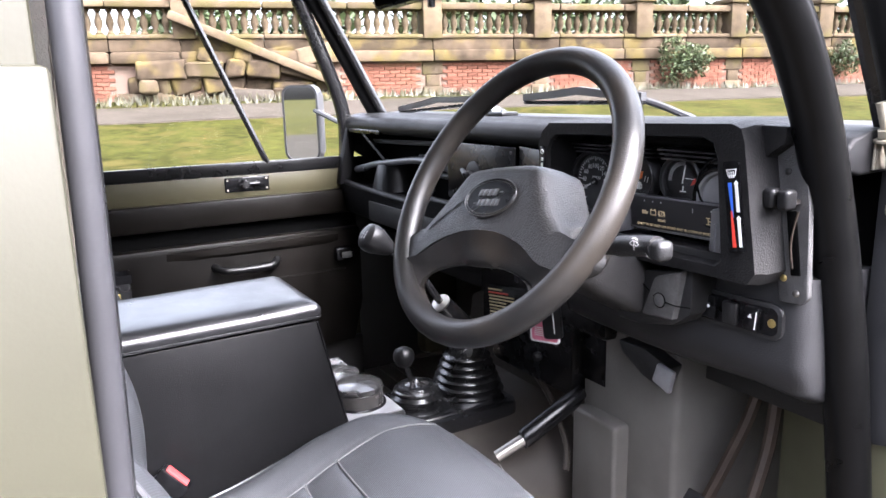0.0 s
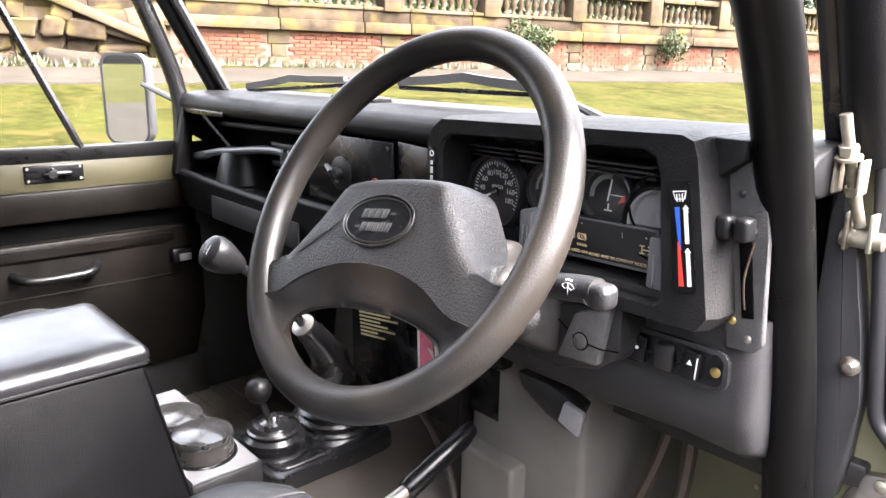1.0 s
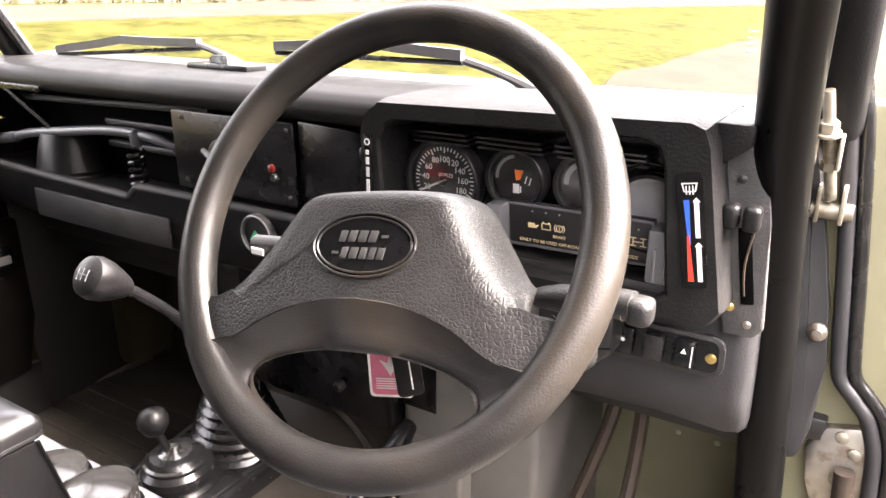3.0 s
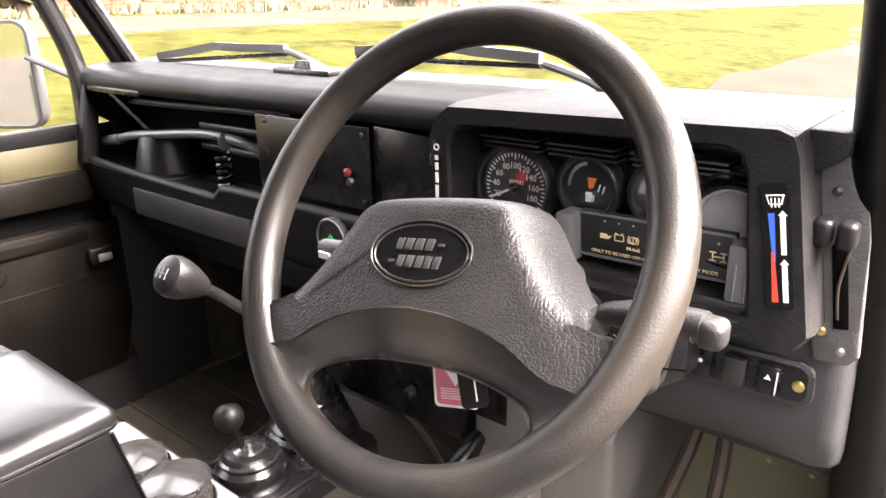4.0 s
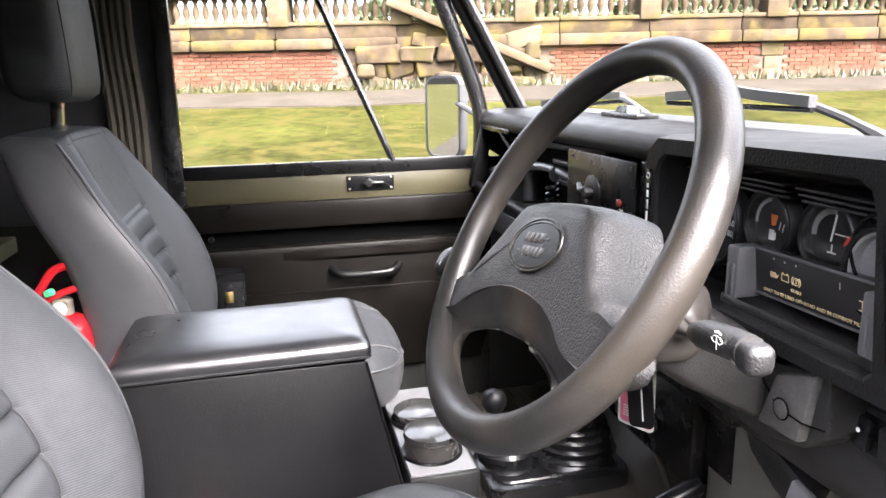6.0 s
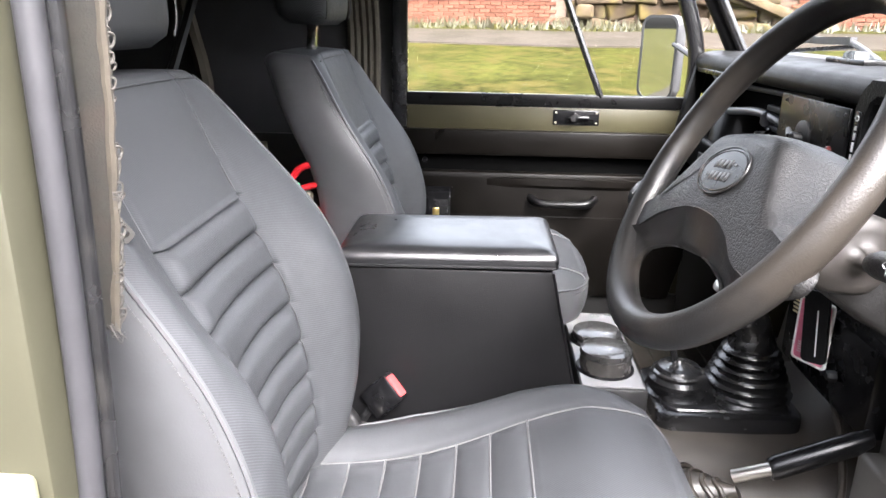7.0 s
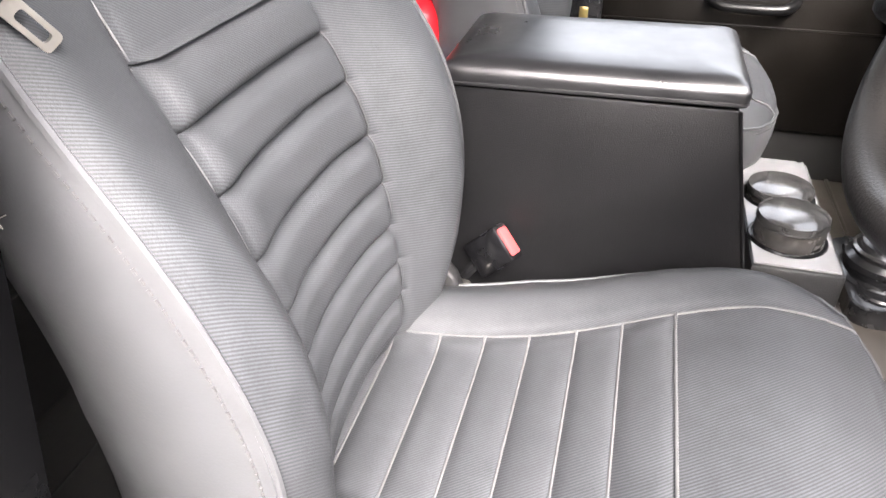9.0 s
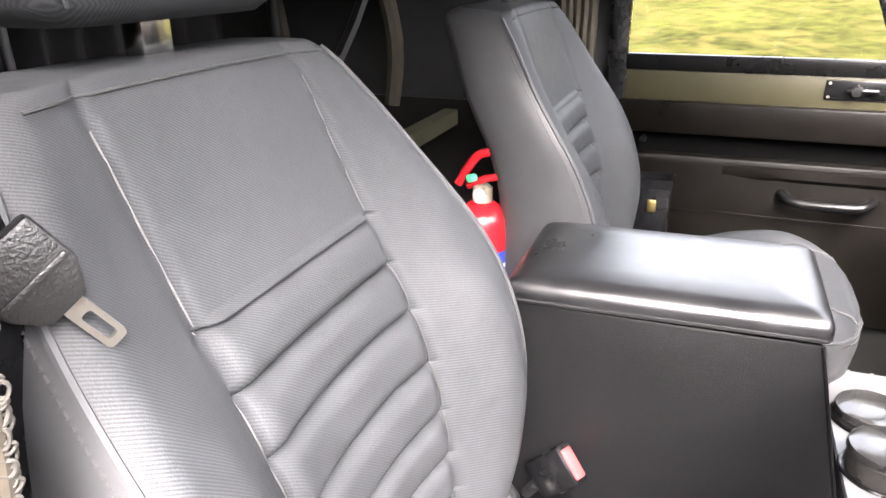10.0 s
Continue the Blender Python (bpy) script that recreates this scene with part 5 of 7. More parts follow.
def build_pad(wheel):
    """Domed pad with sloping flanks, two spokes that run into the rim, and a smooth hollow round the lower opening."""
    half = [(0, 0.028), (0.030, 0.0275), (0.054, 0.0255), (0.067, 0.020), (0.077, 0.006), (0.094, -0.020), (0.113, -0.043), (0.134, -0.057), (0.160, -0.064), (0.184, -0.072), (0.186, -0.090), (0.166, -0.101), (0.140, -0.103), (0.114, -0.095), (0.084, -0.077), (0.042, -0.063), (0, -0.059)]
    outline = curved(half, 3)
    n = len(outline)
    rings = []
    for z, g in ((-0.050, 0.019), (-0.030, 0.016), (-0.008, 0.010), (0.004, 0.0055), (0.0105, 0.001), (0.0135, -0.005), (0.0148, -0.013)):
        ring = []
        for k, (x, y) in enumerate(outline):
            (x0, y0), (x1, y1) = outline[k - 1], outline[(k + 1) % n]
            d = Vector((y1 - y0, x0 - x1, 0)).normalized() * -1
            free = (1 - sstep(0.125, 0.165, abs(x))) * (1 if y > -0.055 or abs(x) > 0.15 else 0)
            low = 0.010 * sstep(0.10, 0.165, abs(x))
            zz = z - low if z > -0.01 else max(z, z + (0.034 if z < -0.04 else 0.016) * sstep(0.09, 0.14, abs(x)) - low * 0.2)
            if y < -0.055 and free < 0.5:
                zz = min(zz, 0.0135 - low)
            ring.append(Vector((x + d.x * g * free, y + d.y * g * free, zz)))
        rings.append(ring)
    pad = part("centre_pad", loft(rings), "pad", wheel, "leather-grained pad reaching both sides of the rim", angle=50)
    # smooth hollow that rolls over into the bean-shaped opening
    opening = curved([(0, -0.0995), (0.030, -0.1003), (0.064, -0.1055), (0.088, -0.113), (0.102, -0.122), (0.105, -0.133), (0.094, -0.146), (0.068, -0.161), (0.036, -0.171), (0, -0.175)])
    around = curved([(0, -0.058), (0.042, -0.062), (0.084, -0.076), (0.114, -0.094), (0.140, -0.101), (0.158, -0.104), (0.140, -0.124), (0.118, -0.142), (0.086, -0.164), (0.045, -0.180), (0, -0.186)])
    cx, cy, rings = 0.0, -0.136, []
    for j in range(96):
        a = 2 * math.pi * j / 96
        r0, r1 = reach(around, cx, cy, a), reach(opening, cx, cy, a)
        side = sstep(0.3, 0.85, abs(math.cos(a)))
        below = sstep(0.0, 0.5, -math.sin(a))
        ring = []
        for f, z in ((-0.05, 0.004), (0.03, 0.0105), (0.12, 0.0085), (0.35, 0.003), (0.62, -0.001), (0.84, -0.003), (0.95, -0.007), (1.0, -0.0135), (0.97, -0.020), (0.85, -0.024), (0.0, -0.022)):
            r = r0 + (r1 - r0) * f
            zz = z + 0.005 - (0.005 * side if z > -0.01 else -0.006 * side) + below * (0.006 if -0.01 < z < 0.004 else 0.0)
            ring.append(Vector((cx + r * math.cos(a), cy + r * math.sin(a), zz)))
        rings.append(ring)
    part("lower_arch", loft(rings + rings[:1], False), "padsmooth", wheel, "smooth rubbed hollow round the lower opening", angle=70)
    hub = part("wheel_boss", lathe([(0.040, -0.080), (0.046, -0.060), (0.050, -0.030)], Matrix.Translation((0, -0.030, 0)), 32), "plastic", wheel, "round black boss behind the pad")
    return pad


pad = build_pad(wheel)
BY = -0.0153
badge = part("badge", prism([(0.048 * math.cos(a), 0.026 * math.sin(a)) for a in [2 * math.pi * k / 40 for k in range(40)]], 0.0016, Matrix.Translation((0, BY, 0.0138))), "smooth", pad, "oval badge with rows of raised blocks")
for rr, hh in ((0.048, 0.0156), (0.0445, 0.0152)):
    part("badge_ring", tube([(rr * math.cos(a), BY + (rr - 0.0215) * math.sin(a), hh) for a in [2 * math.pi * k / 48 for k in range(48)]], 0.0011, 6, True), "padsmooth", badge)
for y, x0, widths in ((0.0068, -0.024, (0.0085, 0.0095, 0.0100, 0.0095)), (-0.0072, -0.021, (0.0085, 0.0095, 0.0085, 0.0080, 0.0085))):
    for w in widths:
        part("badge_block", prism([(x0, -0.0048), (x0 + w - 0.0022, -0.0048), (x0 + w - 0.0002, 0.0048), (x0 + 0.002, 0.0048)], 0.0010, Matrix.Translation((0, BY + y, 0.0152)), 0.0004), "badge_relief", badge)
        x0 += w
for x, y in ((0.019, 0.0068), (-0.026, -0.0072)):
    part("badge_dash", prism([(-0.003, -0.001), (0.003, -0.001), (0.0035, 0.0012), (-0.0025, 0.0012)], 0.0010, Matrix.Translation((x, BY + y, 0.0152))), "badge_relief", badge)

# ---- dashboard ----
def disc(x, y, z, r, depth, sides=20, tilt=0.0, turn=0.0):
    """A flat round piece that faces the seats."""
    return lathe([(r, 0), (r, depth * 0.7), (r * 0.9, depth)], facing(x, y, z, tilt, turn), sides)


def screw(parent, x, y, z, r=0.0035, mat="steel", turn=0.0):
    s = part("screw", lathe([(r, 0), (r, 0.0012), (r * 0.6, 0.0022)], facing(x, y, z, 0, turn), 10), mat, parent)
    return s


dash = thing("dashboard", "black vinyl dashboard with an open parcel shelf", "dashboard")
padpoly = [(1.03, 1.505), (1.03, 1.5535), (0.99, 1.5535), (0.945, 1.552), (0.915, 1.546), (0.903, 1.535), (0.900, 1.520), (0.905, 1.508), (0.93, 1.502)]
part("crash_pad", yz(padpoly, -0.735, 0.700, 0.005, 3), "dash", dash, "padded black dash top")
for y0, y1, z0_, z1_ in ((0.958, 1.03, 1.36, 1.53), (0.90, 0.957, 1.464, 1.53), (0.90, 0.957, 1.36, 1.433)):
    part("end_panel", box((-0.742, y0, z0_), (-0.728, y1, z1_), 0.002), "dash", dash)
part("end_panel", yz([(0.903, 1.466), (0.959, 1.466), (0.959, 1.431)], -0.741, -0.729), "dash", dash)
part("pad_groove", box((-0.70, 0.901, 1.503), (-0.50, 0.912, 1.515), 0.003), "smooth", dash)
# black sheet in place of the shade at the back of the shelf
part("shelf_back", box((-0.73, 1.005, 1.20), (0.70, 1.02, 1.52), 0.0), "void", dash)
part("shelf", box((-0.722, 0.885, 1.335), (0.25, 1.01, 1.345), 0.003), "plastic", dash)
# rolled lip with a dip in the middle
lip = [(-0.722, 0.892, 1.366), (-0.62, 0.890, 1.361), (-0.50, 0.889, 1.357), (-0.30, 0.888, 1.353), (-0.268, 0.888, 1.353), (-0.250, 0.888, 1.366), (-0.230, 0.888, 1.372), (-0.10, 0.888, 1.372), (0.27, 0.888, 1.372)]
part("shelf_lip", tube(spline(lip, 4), 0.009, 10), "dash", dash, "rolled shelf edge")
fas = [[Vector((x, y, z)) for y, z in ((0.880, top), (0.884, 1.345), (0.892, bot + 0.015), (0.91, bot), (0.99, bot), (0.99, top - 0.01))] for x, top, bot in ((-0.722, 1.364, 1.276), (-0.50, 1.355, 1.270), (-0.30, 1.351, 1.268), (-0.262, 1.352, 1.268), (-0.230, 1.370, 1.268), (0.0, 1.370, 1.266), (0.275, 1.370, 1.262))]
part("lower_fascia", loft(fas), "dash", dash, "black vinyl fascia below the shelf", angle=50)
part("fascia_patch", box((-0.535, 0.8795, 1.283), (-0.172, 0.886, 1.334), 0.002), "patch", dash, "scuffed matt patch")
part("end_post", yz([(0.872, 1.36), (0.902, 1.52), (0.935, 1.52), (0.905, 1.36)], -0.735, -0.705, 0.005), "dash", dash)
part("brace", tube([(-0.700, 0.94, 1.51), (-0.610, 0.97, 1.43), (-0.56, 0.985, 1.37)], 0.008, 8), "smooth", dash, "slanting black brace")
part("grab_rail", tube(spline([(-0.70, 0.930, 1.400), (-0.67, 0.928, 1.404), (-0.60, 0.928, 1.420), (-0.50, 0.928, 1.432), (-0.35, 0.928, 1.448), (-0.25, 0.930, 1.445), (-0.205, 0.94, 1.432)], 5), 0.0085, 10), "clip", dash, "dull grey grab rail")
part("rail_sleeve", tube([(-0.715, 0.931, 1.398), (-0.645, 0.928, 1.409)], 0.0105, 10), "clip", dash)
part("vent_cone", lathe([(0.080, 0), (0.078, 0.008), (0.066, 0.012), (0.058, 0.05), (0.049, 0.080), (0.040, 0.083)], Matrix.Translation((-0.535, 0.965, 1.345)), 24), "knobgrey", dash, "dark grey cone-shaped vent duct")
part("shelf_ribs", box((-0.46, 0.99, 1.40), (-0.20, 1.004, 1.412), 0.003), "plastic", dash)
part("shelf_ribs", box((-0.46, 0.99, 1.44), (-0.20, 1.004, 1.452), 0.003), "plastic", dash)
coil = [(-0.290 + 0.012 * math.cos(a), 0.925 + 0.012 * math.sin(a), 1.346 + 0.0118 * a / (2 * math.pi)) for a in [k * math.pi / 6 for k in range(0, 78)]]
part("coiled_lead", tube(coil, 0.0038, 6), "smooth", dash, "black coiled lead")
part("lead_plug", lathe([(0.006, 0), (0.011, 0.006), (0.011, 0.022), (0.004, 0.028)], Matrix.Translation((-0.283, 0.925, 1.428)), 12), "clip", dash)

part("shelf_rail", tube([(-0.733, 0.975, 1.476), (-0.45, 0.975, 1.482), (-0.16, 0.975, 1.490)], 0.006, 8), "clip", dash, "dull grey rail under the dash top")
plate = part("switch_plate", box((-0.155, 0.897, 1.386), (0.086, 0.903, 1.503), 0.002), "smooth", dash, "gloss black plate with a rotary switch and red lamp")
for x in (-0.133, 0.076):
    for z in (1.400, 1.493):
        screw(plate, x, 0.897, z, 0.003, "plastic")
rot = part("rotary_switch", disc(-0.050, 0.897, 1.440, 0.029, 0.004), "knobgrey", plate, "rotary lamp switch with a lever")
part("switch_lever", tube([(-0.075, 0.883, 1.452), (-0.055, 0.878, 1.445), (-0.048, 0.885, 1.425)], [0.004, 0.006, 0.005], 8), "knobgrey", rot)
part("switch_boss", lathe([(0.011, 0), (0.011, 0.014), (0.007, 0.018)], facing(-0.050, 0.893, 1.440), 14), "smooth", rot)
part("warning_lamp", lathe([(0.0058, 0), (0.0058, 0.004), (0.003, 0.006)], facing(0.046, 0.897, 1.438), 14), "lamp_red", plate, "small red lamp")
part("lamp_clip", lathe([(0.006, 0), (0.005, 0.005)], facing(0.050, 0.897, 1.425), 12), "plastic", plate)
part("side_plate", xz([(0.090, 1.388), (0.260, 1.388), (0.260, 1.47), (0.190, 1.50), (0.090, 1.505)], 0.905, 0.911, 0.0015), "smooth", dash, "black blanking plate")

# ---- instrument binnacle ----
binn = thing("instrument_binnacle", "black grained binnacle holding the gauges", "instrument panel")


def loop(pts, n=6):
    o = []
    for i, p in enumerate(pts):
        q = pts[(i + 1) % len(pts)]
        o += [(p[0] + (q[0] - p[0]) * k / n, p[1] + (q[1] - p[1]) * k / n) for k in range(n)]
    return o


outer = [(0.272, 1.375), (0.262, 1.525), (0.270, 1.545), (0.288, 1.559), (0.618, 1.566), (0.631, 1.561), (0.637, 1.545), (0.662, 1.395), (0.652, 1.380)]
inner = [(0.298, 1.398), (0.290, 1.515), (0.297, 1.530), (0.310, 1.538), (0.576, 1.545), (0.590, 1.539), (0.597, 1.522), (0.610, 1.405), (0.602, 1.398)]
o2, i2 = loop(outer), loop(inner)


def about(lp, gx, gz):
    return [(0.45 + (x - 0.45) * gx, 1.47 + (z - 1.47) * gz) for x, z in lp]


rings = [[Vector((x, y, z)) for x, z in lp] for y, lp in ((0.97, o2), (0.835, o2), (0.822, about(o2, 0.992, 0.975)), (0.815, about(o2, 0.985, 0.965)), (0.8145, about(i2, 1.02, 1.03)), (0.818, i2), (0.868, about(i2, 0.975, 0.955)))]
part("cowl", loft(rings, False), "cowl", binn, "grained black cowl", angle=30)
part("gauge_face", box((0.285, 0.866, 1.38), (0.62, 0.872, 1.55), 0.0), "smooth", binn)
for k, z in enumerate((1.512, 1.518, 1.524)):
    for x0, x1 in ((0.315, 0.385), (0.395, 0.470), (0.485, 0.575)):
        part("vent_slat", box((x0, 0.846 - 0.004 * k, z), (x1, 0.866, z + 0.0025), 0.0008), "plastic", binn)


def polar(x, z, r, deg, y):
    return Vector((x + r * math.cos(radians(deg)), y, z + r * math.sin(radians(deg))))


def dial_marks(parent, x, z, y, spots, r0, r1, w, mat):
    """Radial marks of one scale, joined."""
    bm = bmesh.new()
    for deg, k in spots:
        add_box(bm, (r0 + (r1 - r0) * (1 - k), -w / 2, 0), (r1, w / 2, 0.0004), 0, 2, facing(x, y, z) @ Matrix.Rotation(radians(deg), 4, "Z"))
    return part("scale_marks", bm, mat, parent, smooth=False)


def arc(parent, name, x, z, y, a0, a1, r0, r1, mat):
    n = 18
    bm = bmesh.new()
    a = [bm.verts.new(polar(x, z, r0, a0 + (a1 - a0) * k / n, y)) for k in range(n + 1)]
    b = [bm.verts.new(polar(x, z, r1, a0 + (a1 - a0) * k / n, y)) for k in range(n + 1)]
    for k in range(n):
        bm.faces.new((a[k], a[k + 1], b[k + 1], b[k]))
    r = bmesh.ops.extrude_face_region(bm, geom=list(bm.faces))
    bmesh.ops.translate(bm, vec=(0, -0.0004, 0), verts=[v for v in r["geom"] if isinstance(v, bmesh.types.BMVert)])
    return part(name, bm, mat, parent, smooth=False)


def build_dial(name, x, z, r, label):
    Y = 0.858
    g = part(name, lathe([(r + 0.007, 0), (r + 0.007, 0.012), (r + 0.004, 0.017), (r + 0.001, 0.016), (r, 0.008), (0.001, 0.008)], facing(x, 0.866, z), 40), "dial", binn, label)
    pane = part("glass", lathe([(r + 0.003, 0), (r + 0.003, 0.0008), (0.0005, 0.0010)], facing(x, 0.8525, z), 32), "dialglass", g)
    pane.visible_shadow = False
    part("bezel", tube([polar(x, z, r + 0.004, 9 * k, 0.8492) for k in range(40)], 0.0018, 6, True), "knobgrey", g)
    return g, Y - 0.0005


sp, Y = build_dial("speedometer", 0.348, 1.469, 0.041, "round black speedometer with white figures")
ang = lambda v: 90 - (v - 100) * 1.42
dial_marks(sp, 0.348, 1.469, Y, [(ang(v), 1.0 if v % 20 == 0 else 0.6) for v in range(0, 190, 5)], 0.031, 0.0375, 0.0015, "white")
for v in range(20, 200, 20):
    p = polar(0.348, 1.469, 0.0245 if v < 100 else 0.0235, ang(v), Y)
    lettering(str(v), 0.0096, facing(p.x, Y - 0.0002, p.z), "white", sp)
lettering("058533", 0.0062, facing(0.350, Y - 0.0004, 1.475), "white", sp, name="odometer")
part("needle", box((-0.004, -0.0014, 0), (0.034, 0.0010, 0.0006), 0, 2, facing(0.348, Y - 0.002, 1.469) @ Matrix.Rotation(radians(206), 4, "Z")), "white", sp, "white needle")
part("needle_hub", disc(0.348, Y - 0.001, 1.469, 0.006, 0.004), "dial", sp)

fu, Y = build_dial("fuel_gauge", 0.437, 1.483, 0.0275, "round fuel gauge with an orange mark")
arc(fu, "scale_arc", 0.437, 1.483, Y, 100, 185, 0.0215, 0.0250, "grey_print")
part("reserve_mark", prism([(-0.004, 0.010), (0.006, 0.010), (0.003, 0.0), (-0.002, -0.001)], 0.0004, facing(0.438, Y, 1.482)), "orange", fu)
for dx in (0.009, 0.014):
    part("scale_mark", box((dx, 0.000, 0), (dx + 0.0012, 0.008, 0.0004), 0, 2, facing(0.437, Y, 1.481) @ Matrix.Rotation(radians(-15), 4, "Z")), "white", fu)
part("pump_symbol", box((-0.004, -0.016, 0), (0.003, -0.006, 0.0004), 0.0, 2, facing(0.437, Y, 1.483)), "white", fu)
part("pump_hose", box((0.0038, -0.015, 0), (0.0052, -0.008, 0.0004), 0.0, 2, facing(0.437, Y, 1.483)), "white", fu)

te, Y = build_dial("temperature_gauge", 0.514, 1.486, 0.0275, "round temperature gauge with a red end mark")
arc(te, "scale_arc", 0.514, 1.486, Y, 85, 185, 0.0195, 0.0250, "grey_print")
part("needle", box((-0.004, -0.0008, 0), (0.020, 0.0008, 0.0006), 0, 2, facing(0.514, Y - 0.001, 1.486) @ Matrix.Rotation(radians(80), 4, "Z")), "white", te)
part("limit_line", box((0.0, -0.0004, 0), (0.016, 0.0004, 0.0004), 0, 2, facing(0.516, Y, 1.489)), "white", te)
part("red_mark", prism([(0.012, -0.006), (0.017, 0.004), (0.020, 0.004), (0.020, -0.002)], 0.0004, facing(0.514, Y, 1.486)), "redprint", te)
part("coolant_symbol", box((-0.005, -0.015, 0), (0.005, -0.0135, 0.0004), 0, 2, facing(0.514, Y, 1.486)), "white", te)
part("coolant_stem", box((-0.0008, -0.0135, 0), (0.0008, -0.007, 0.0004), 0, 2, facing(0.514, Y, 1.486)), "white", te)

vent = part("blank_gauge", lathe([(0.037, 0), (0.037, 0.012), (0.034, 0.017), (0.031, 0.016), (0.030, 0.009), (0.001, 0.012)], facing(0.580, 0.862, 1.470), 36), "grained_disc", binn, "round blanking disc with a fine grain")
part("disc_ring", tube([polar(0.580, 1.470, 0.0365, 9 * k, 0.846) for k in range(40)], 0.0035, 6, True), "smooth", vent)
part("bezel", tube([polar(0.580, 1.486, 0.0325, 9 * k, 0.8455) for k in range(40)], 0.0016, 6, True), "smooth", vent)

# heater scale, printed on the right cheek
hm = facing(0.628, 0.8142, 1.470, 0, 0, 9.5)
hs = part("heater_scale", prism(rounded(0.022, 0.104, 0.003, 3), 0.0016, hm), "smooth", binn, "black strip with red and blue heater arrows")
part("blue_arrow", prism([(-0.006, 0.028), (-0.001, 0.028), (-0.0015, -0.012), (-0.0035, -0.012)], 0.0004, hm @ Matrix.Translation((0, 0, 0.0016))), "blue", hs)
part("red_arrow", prism([(-0.0045, -0.004), (-0.0025, -0.004), (-0.0005, -0.046), (-0.0055, -0.046)], 0.0004, hm @ Matrix.Translation((0, 0, 0.0021))), "redprint", hs)
for z0, z1 in ((-0.006, 0.030), (-0.046, -0.010)):
    part("white_arrow", prism([(0.003, z0), (0.007, z0), (0.007, z1 - 0.004), (0.0085, z1 - 0.004), (0.005, z1), (0.0015, z1 - 0.004), (0.003, z1 - 0.004)], 0.0004, hm @ Matrix.Translation((0, 0, 0.0016))), "white", hs)
part("demist_symbol", prism([(-0.007, 0.043), (0.007, 0.043), (0.005, 0.035), (-0.005, 0.035)], 0.0004, hm @ Matrix.Translation((0, 0, 0.0016))), "white", hs)
part("demist_inner", prism([(-0.0055, 0.042), (0.0055, 0.042), (0.004, 0.036), (-0.004, 0.036)], 0.0003, hm @ Matrix.Translation((0, 0, 0.0020))), "smooth", hs)
for k in (-1, 0, 1):
    part("demist_wave", box((k * 0.0028 - 0.0005, 0.033, 0.0016), (k * 0.0028 + 0.0005, 0.0405, 0.0026), 0, 2, hm), "white", hs)

# lighting strip on the left cheek
ls = part("fan_scale", box((0.270, 0.8135, 1.445), (0.281, 0.8155, 1.520), 0.0008), "smooth", binn, "black strip with white fan marks")
part("fan_ring", tube([polar(0.2755, 1.512, 0.0032, 24 * k, 0.8132) for k in range(15)], 0.0007, 5, True), "white", ls)
for k, h in enumerate((0.005, 0.008, 0.011, 0.014)):
    z = 1.503 - sum((0.005, 0.008, 0.011, 0.014)[:k]) - 0.003 * k
    part("fan_bar", box((0.2735, 0.8128, z - h), (0.2775, 0.8136, z), 0), "white", ls)
part("fan_knob", box((0.250, 0.83, 1.485), (0.262, 0.845, 1.500), 0.003), "plastic", binn)

# warning light panel with its clips
wm = facing(0.512, 0.8425, 1.4405, -6, 0, 1.0)
wp = part("warning_panel", box((-0.076, -0.0225, -0.012), (0.076, 0.0225, 0.0), 0.0015, 2, wm), "dial", binn, "black warning lamp panel with gilt lettering")
part("panel_edge", frame_plate(rounded(0.154, 0.047, 0.002, 2), rounded(0.149, 0.042, 0.002, 2), 0.0018, wm @ Matrix.Translation((0, 0, -0.0008))), "clip", wp)
lettering("ONLY TO BE USED OFF-ROAD AND IN CONVOY MODE", 0.0050, wm @ Matrix.Translation((0.0, -0.0165, 0.0004)), "gold_print", wp)
lettering("BRAKE", 0.0046, wm @ Matrix.Translation((-0.0185, -0.0085, 0.0004)), "gold_print", wp)
for dx in (-0.048, -0.033, -0.0185, 0.062):
    part("lamp_dot", lathe([(0.0012, 0), (0.001, 0.0004)], wm @ Matrix.Translation((dx, 0.016 if dx < 0 else 0.013, 0.0002)), 8), "grey_print", wp)
part("oil_symbol", prism([(-0.053, -0.002), (-0.044, -0.002), (-0.041, 0.002), (-0.045, 0.001), (-0.046, 0.003), (-0.053, 0.003)], 0.0004, wm), "gold_print", wp)
part("battery_symbol", frame_plate(rounded(0.010, 0.007, 0.0005, 1, -0.033, 0.001), rounded(0.0085, 0.0055, 0.0004, 1, -0.033, 0.001), 0.0004, wm), "gold_print", wp)
for dx in (-0.036, -0.030):
    part("battery_pole", box((dx - 0.001, 0.0045, 0), (dx + 0.001, 0.0058, 0.0004), 0, 2, wm), "gold_print", wp)
part("brake_symbol", tube([wm @ Vector((-0.0185 + 0.0035 * math.cos(radians(24 * k)), 0.001 + 0.0035 * math.sin(radians(24 * k)), 0.0004)) for k in range(15)], 0.0005, 4, True), "gold_print", wp)
for sx in (-1, 1):
    part("brake_arc", tube([wm @ Vector((-0.0185 + sx * 0.0055 * math.cos(radians(a)), 0.001 + 0.0055 * math.sin(radians(a)), 0.0004)) for a in (-45, -20, 0, 20, 45)], 0.0005, 4), "gold_print", wp)
part("brake_tick", box((-0.0189, -0.001, 0), (-0.0181, 0.003, 0.0006), 0, 2, wm), "gold_print", wp)
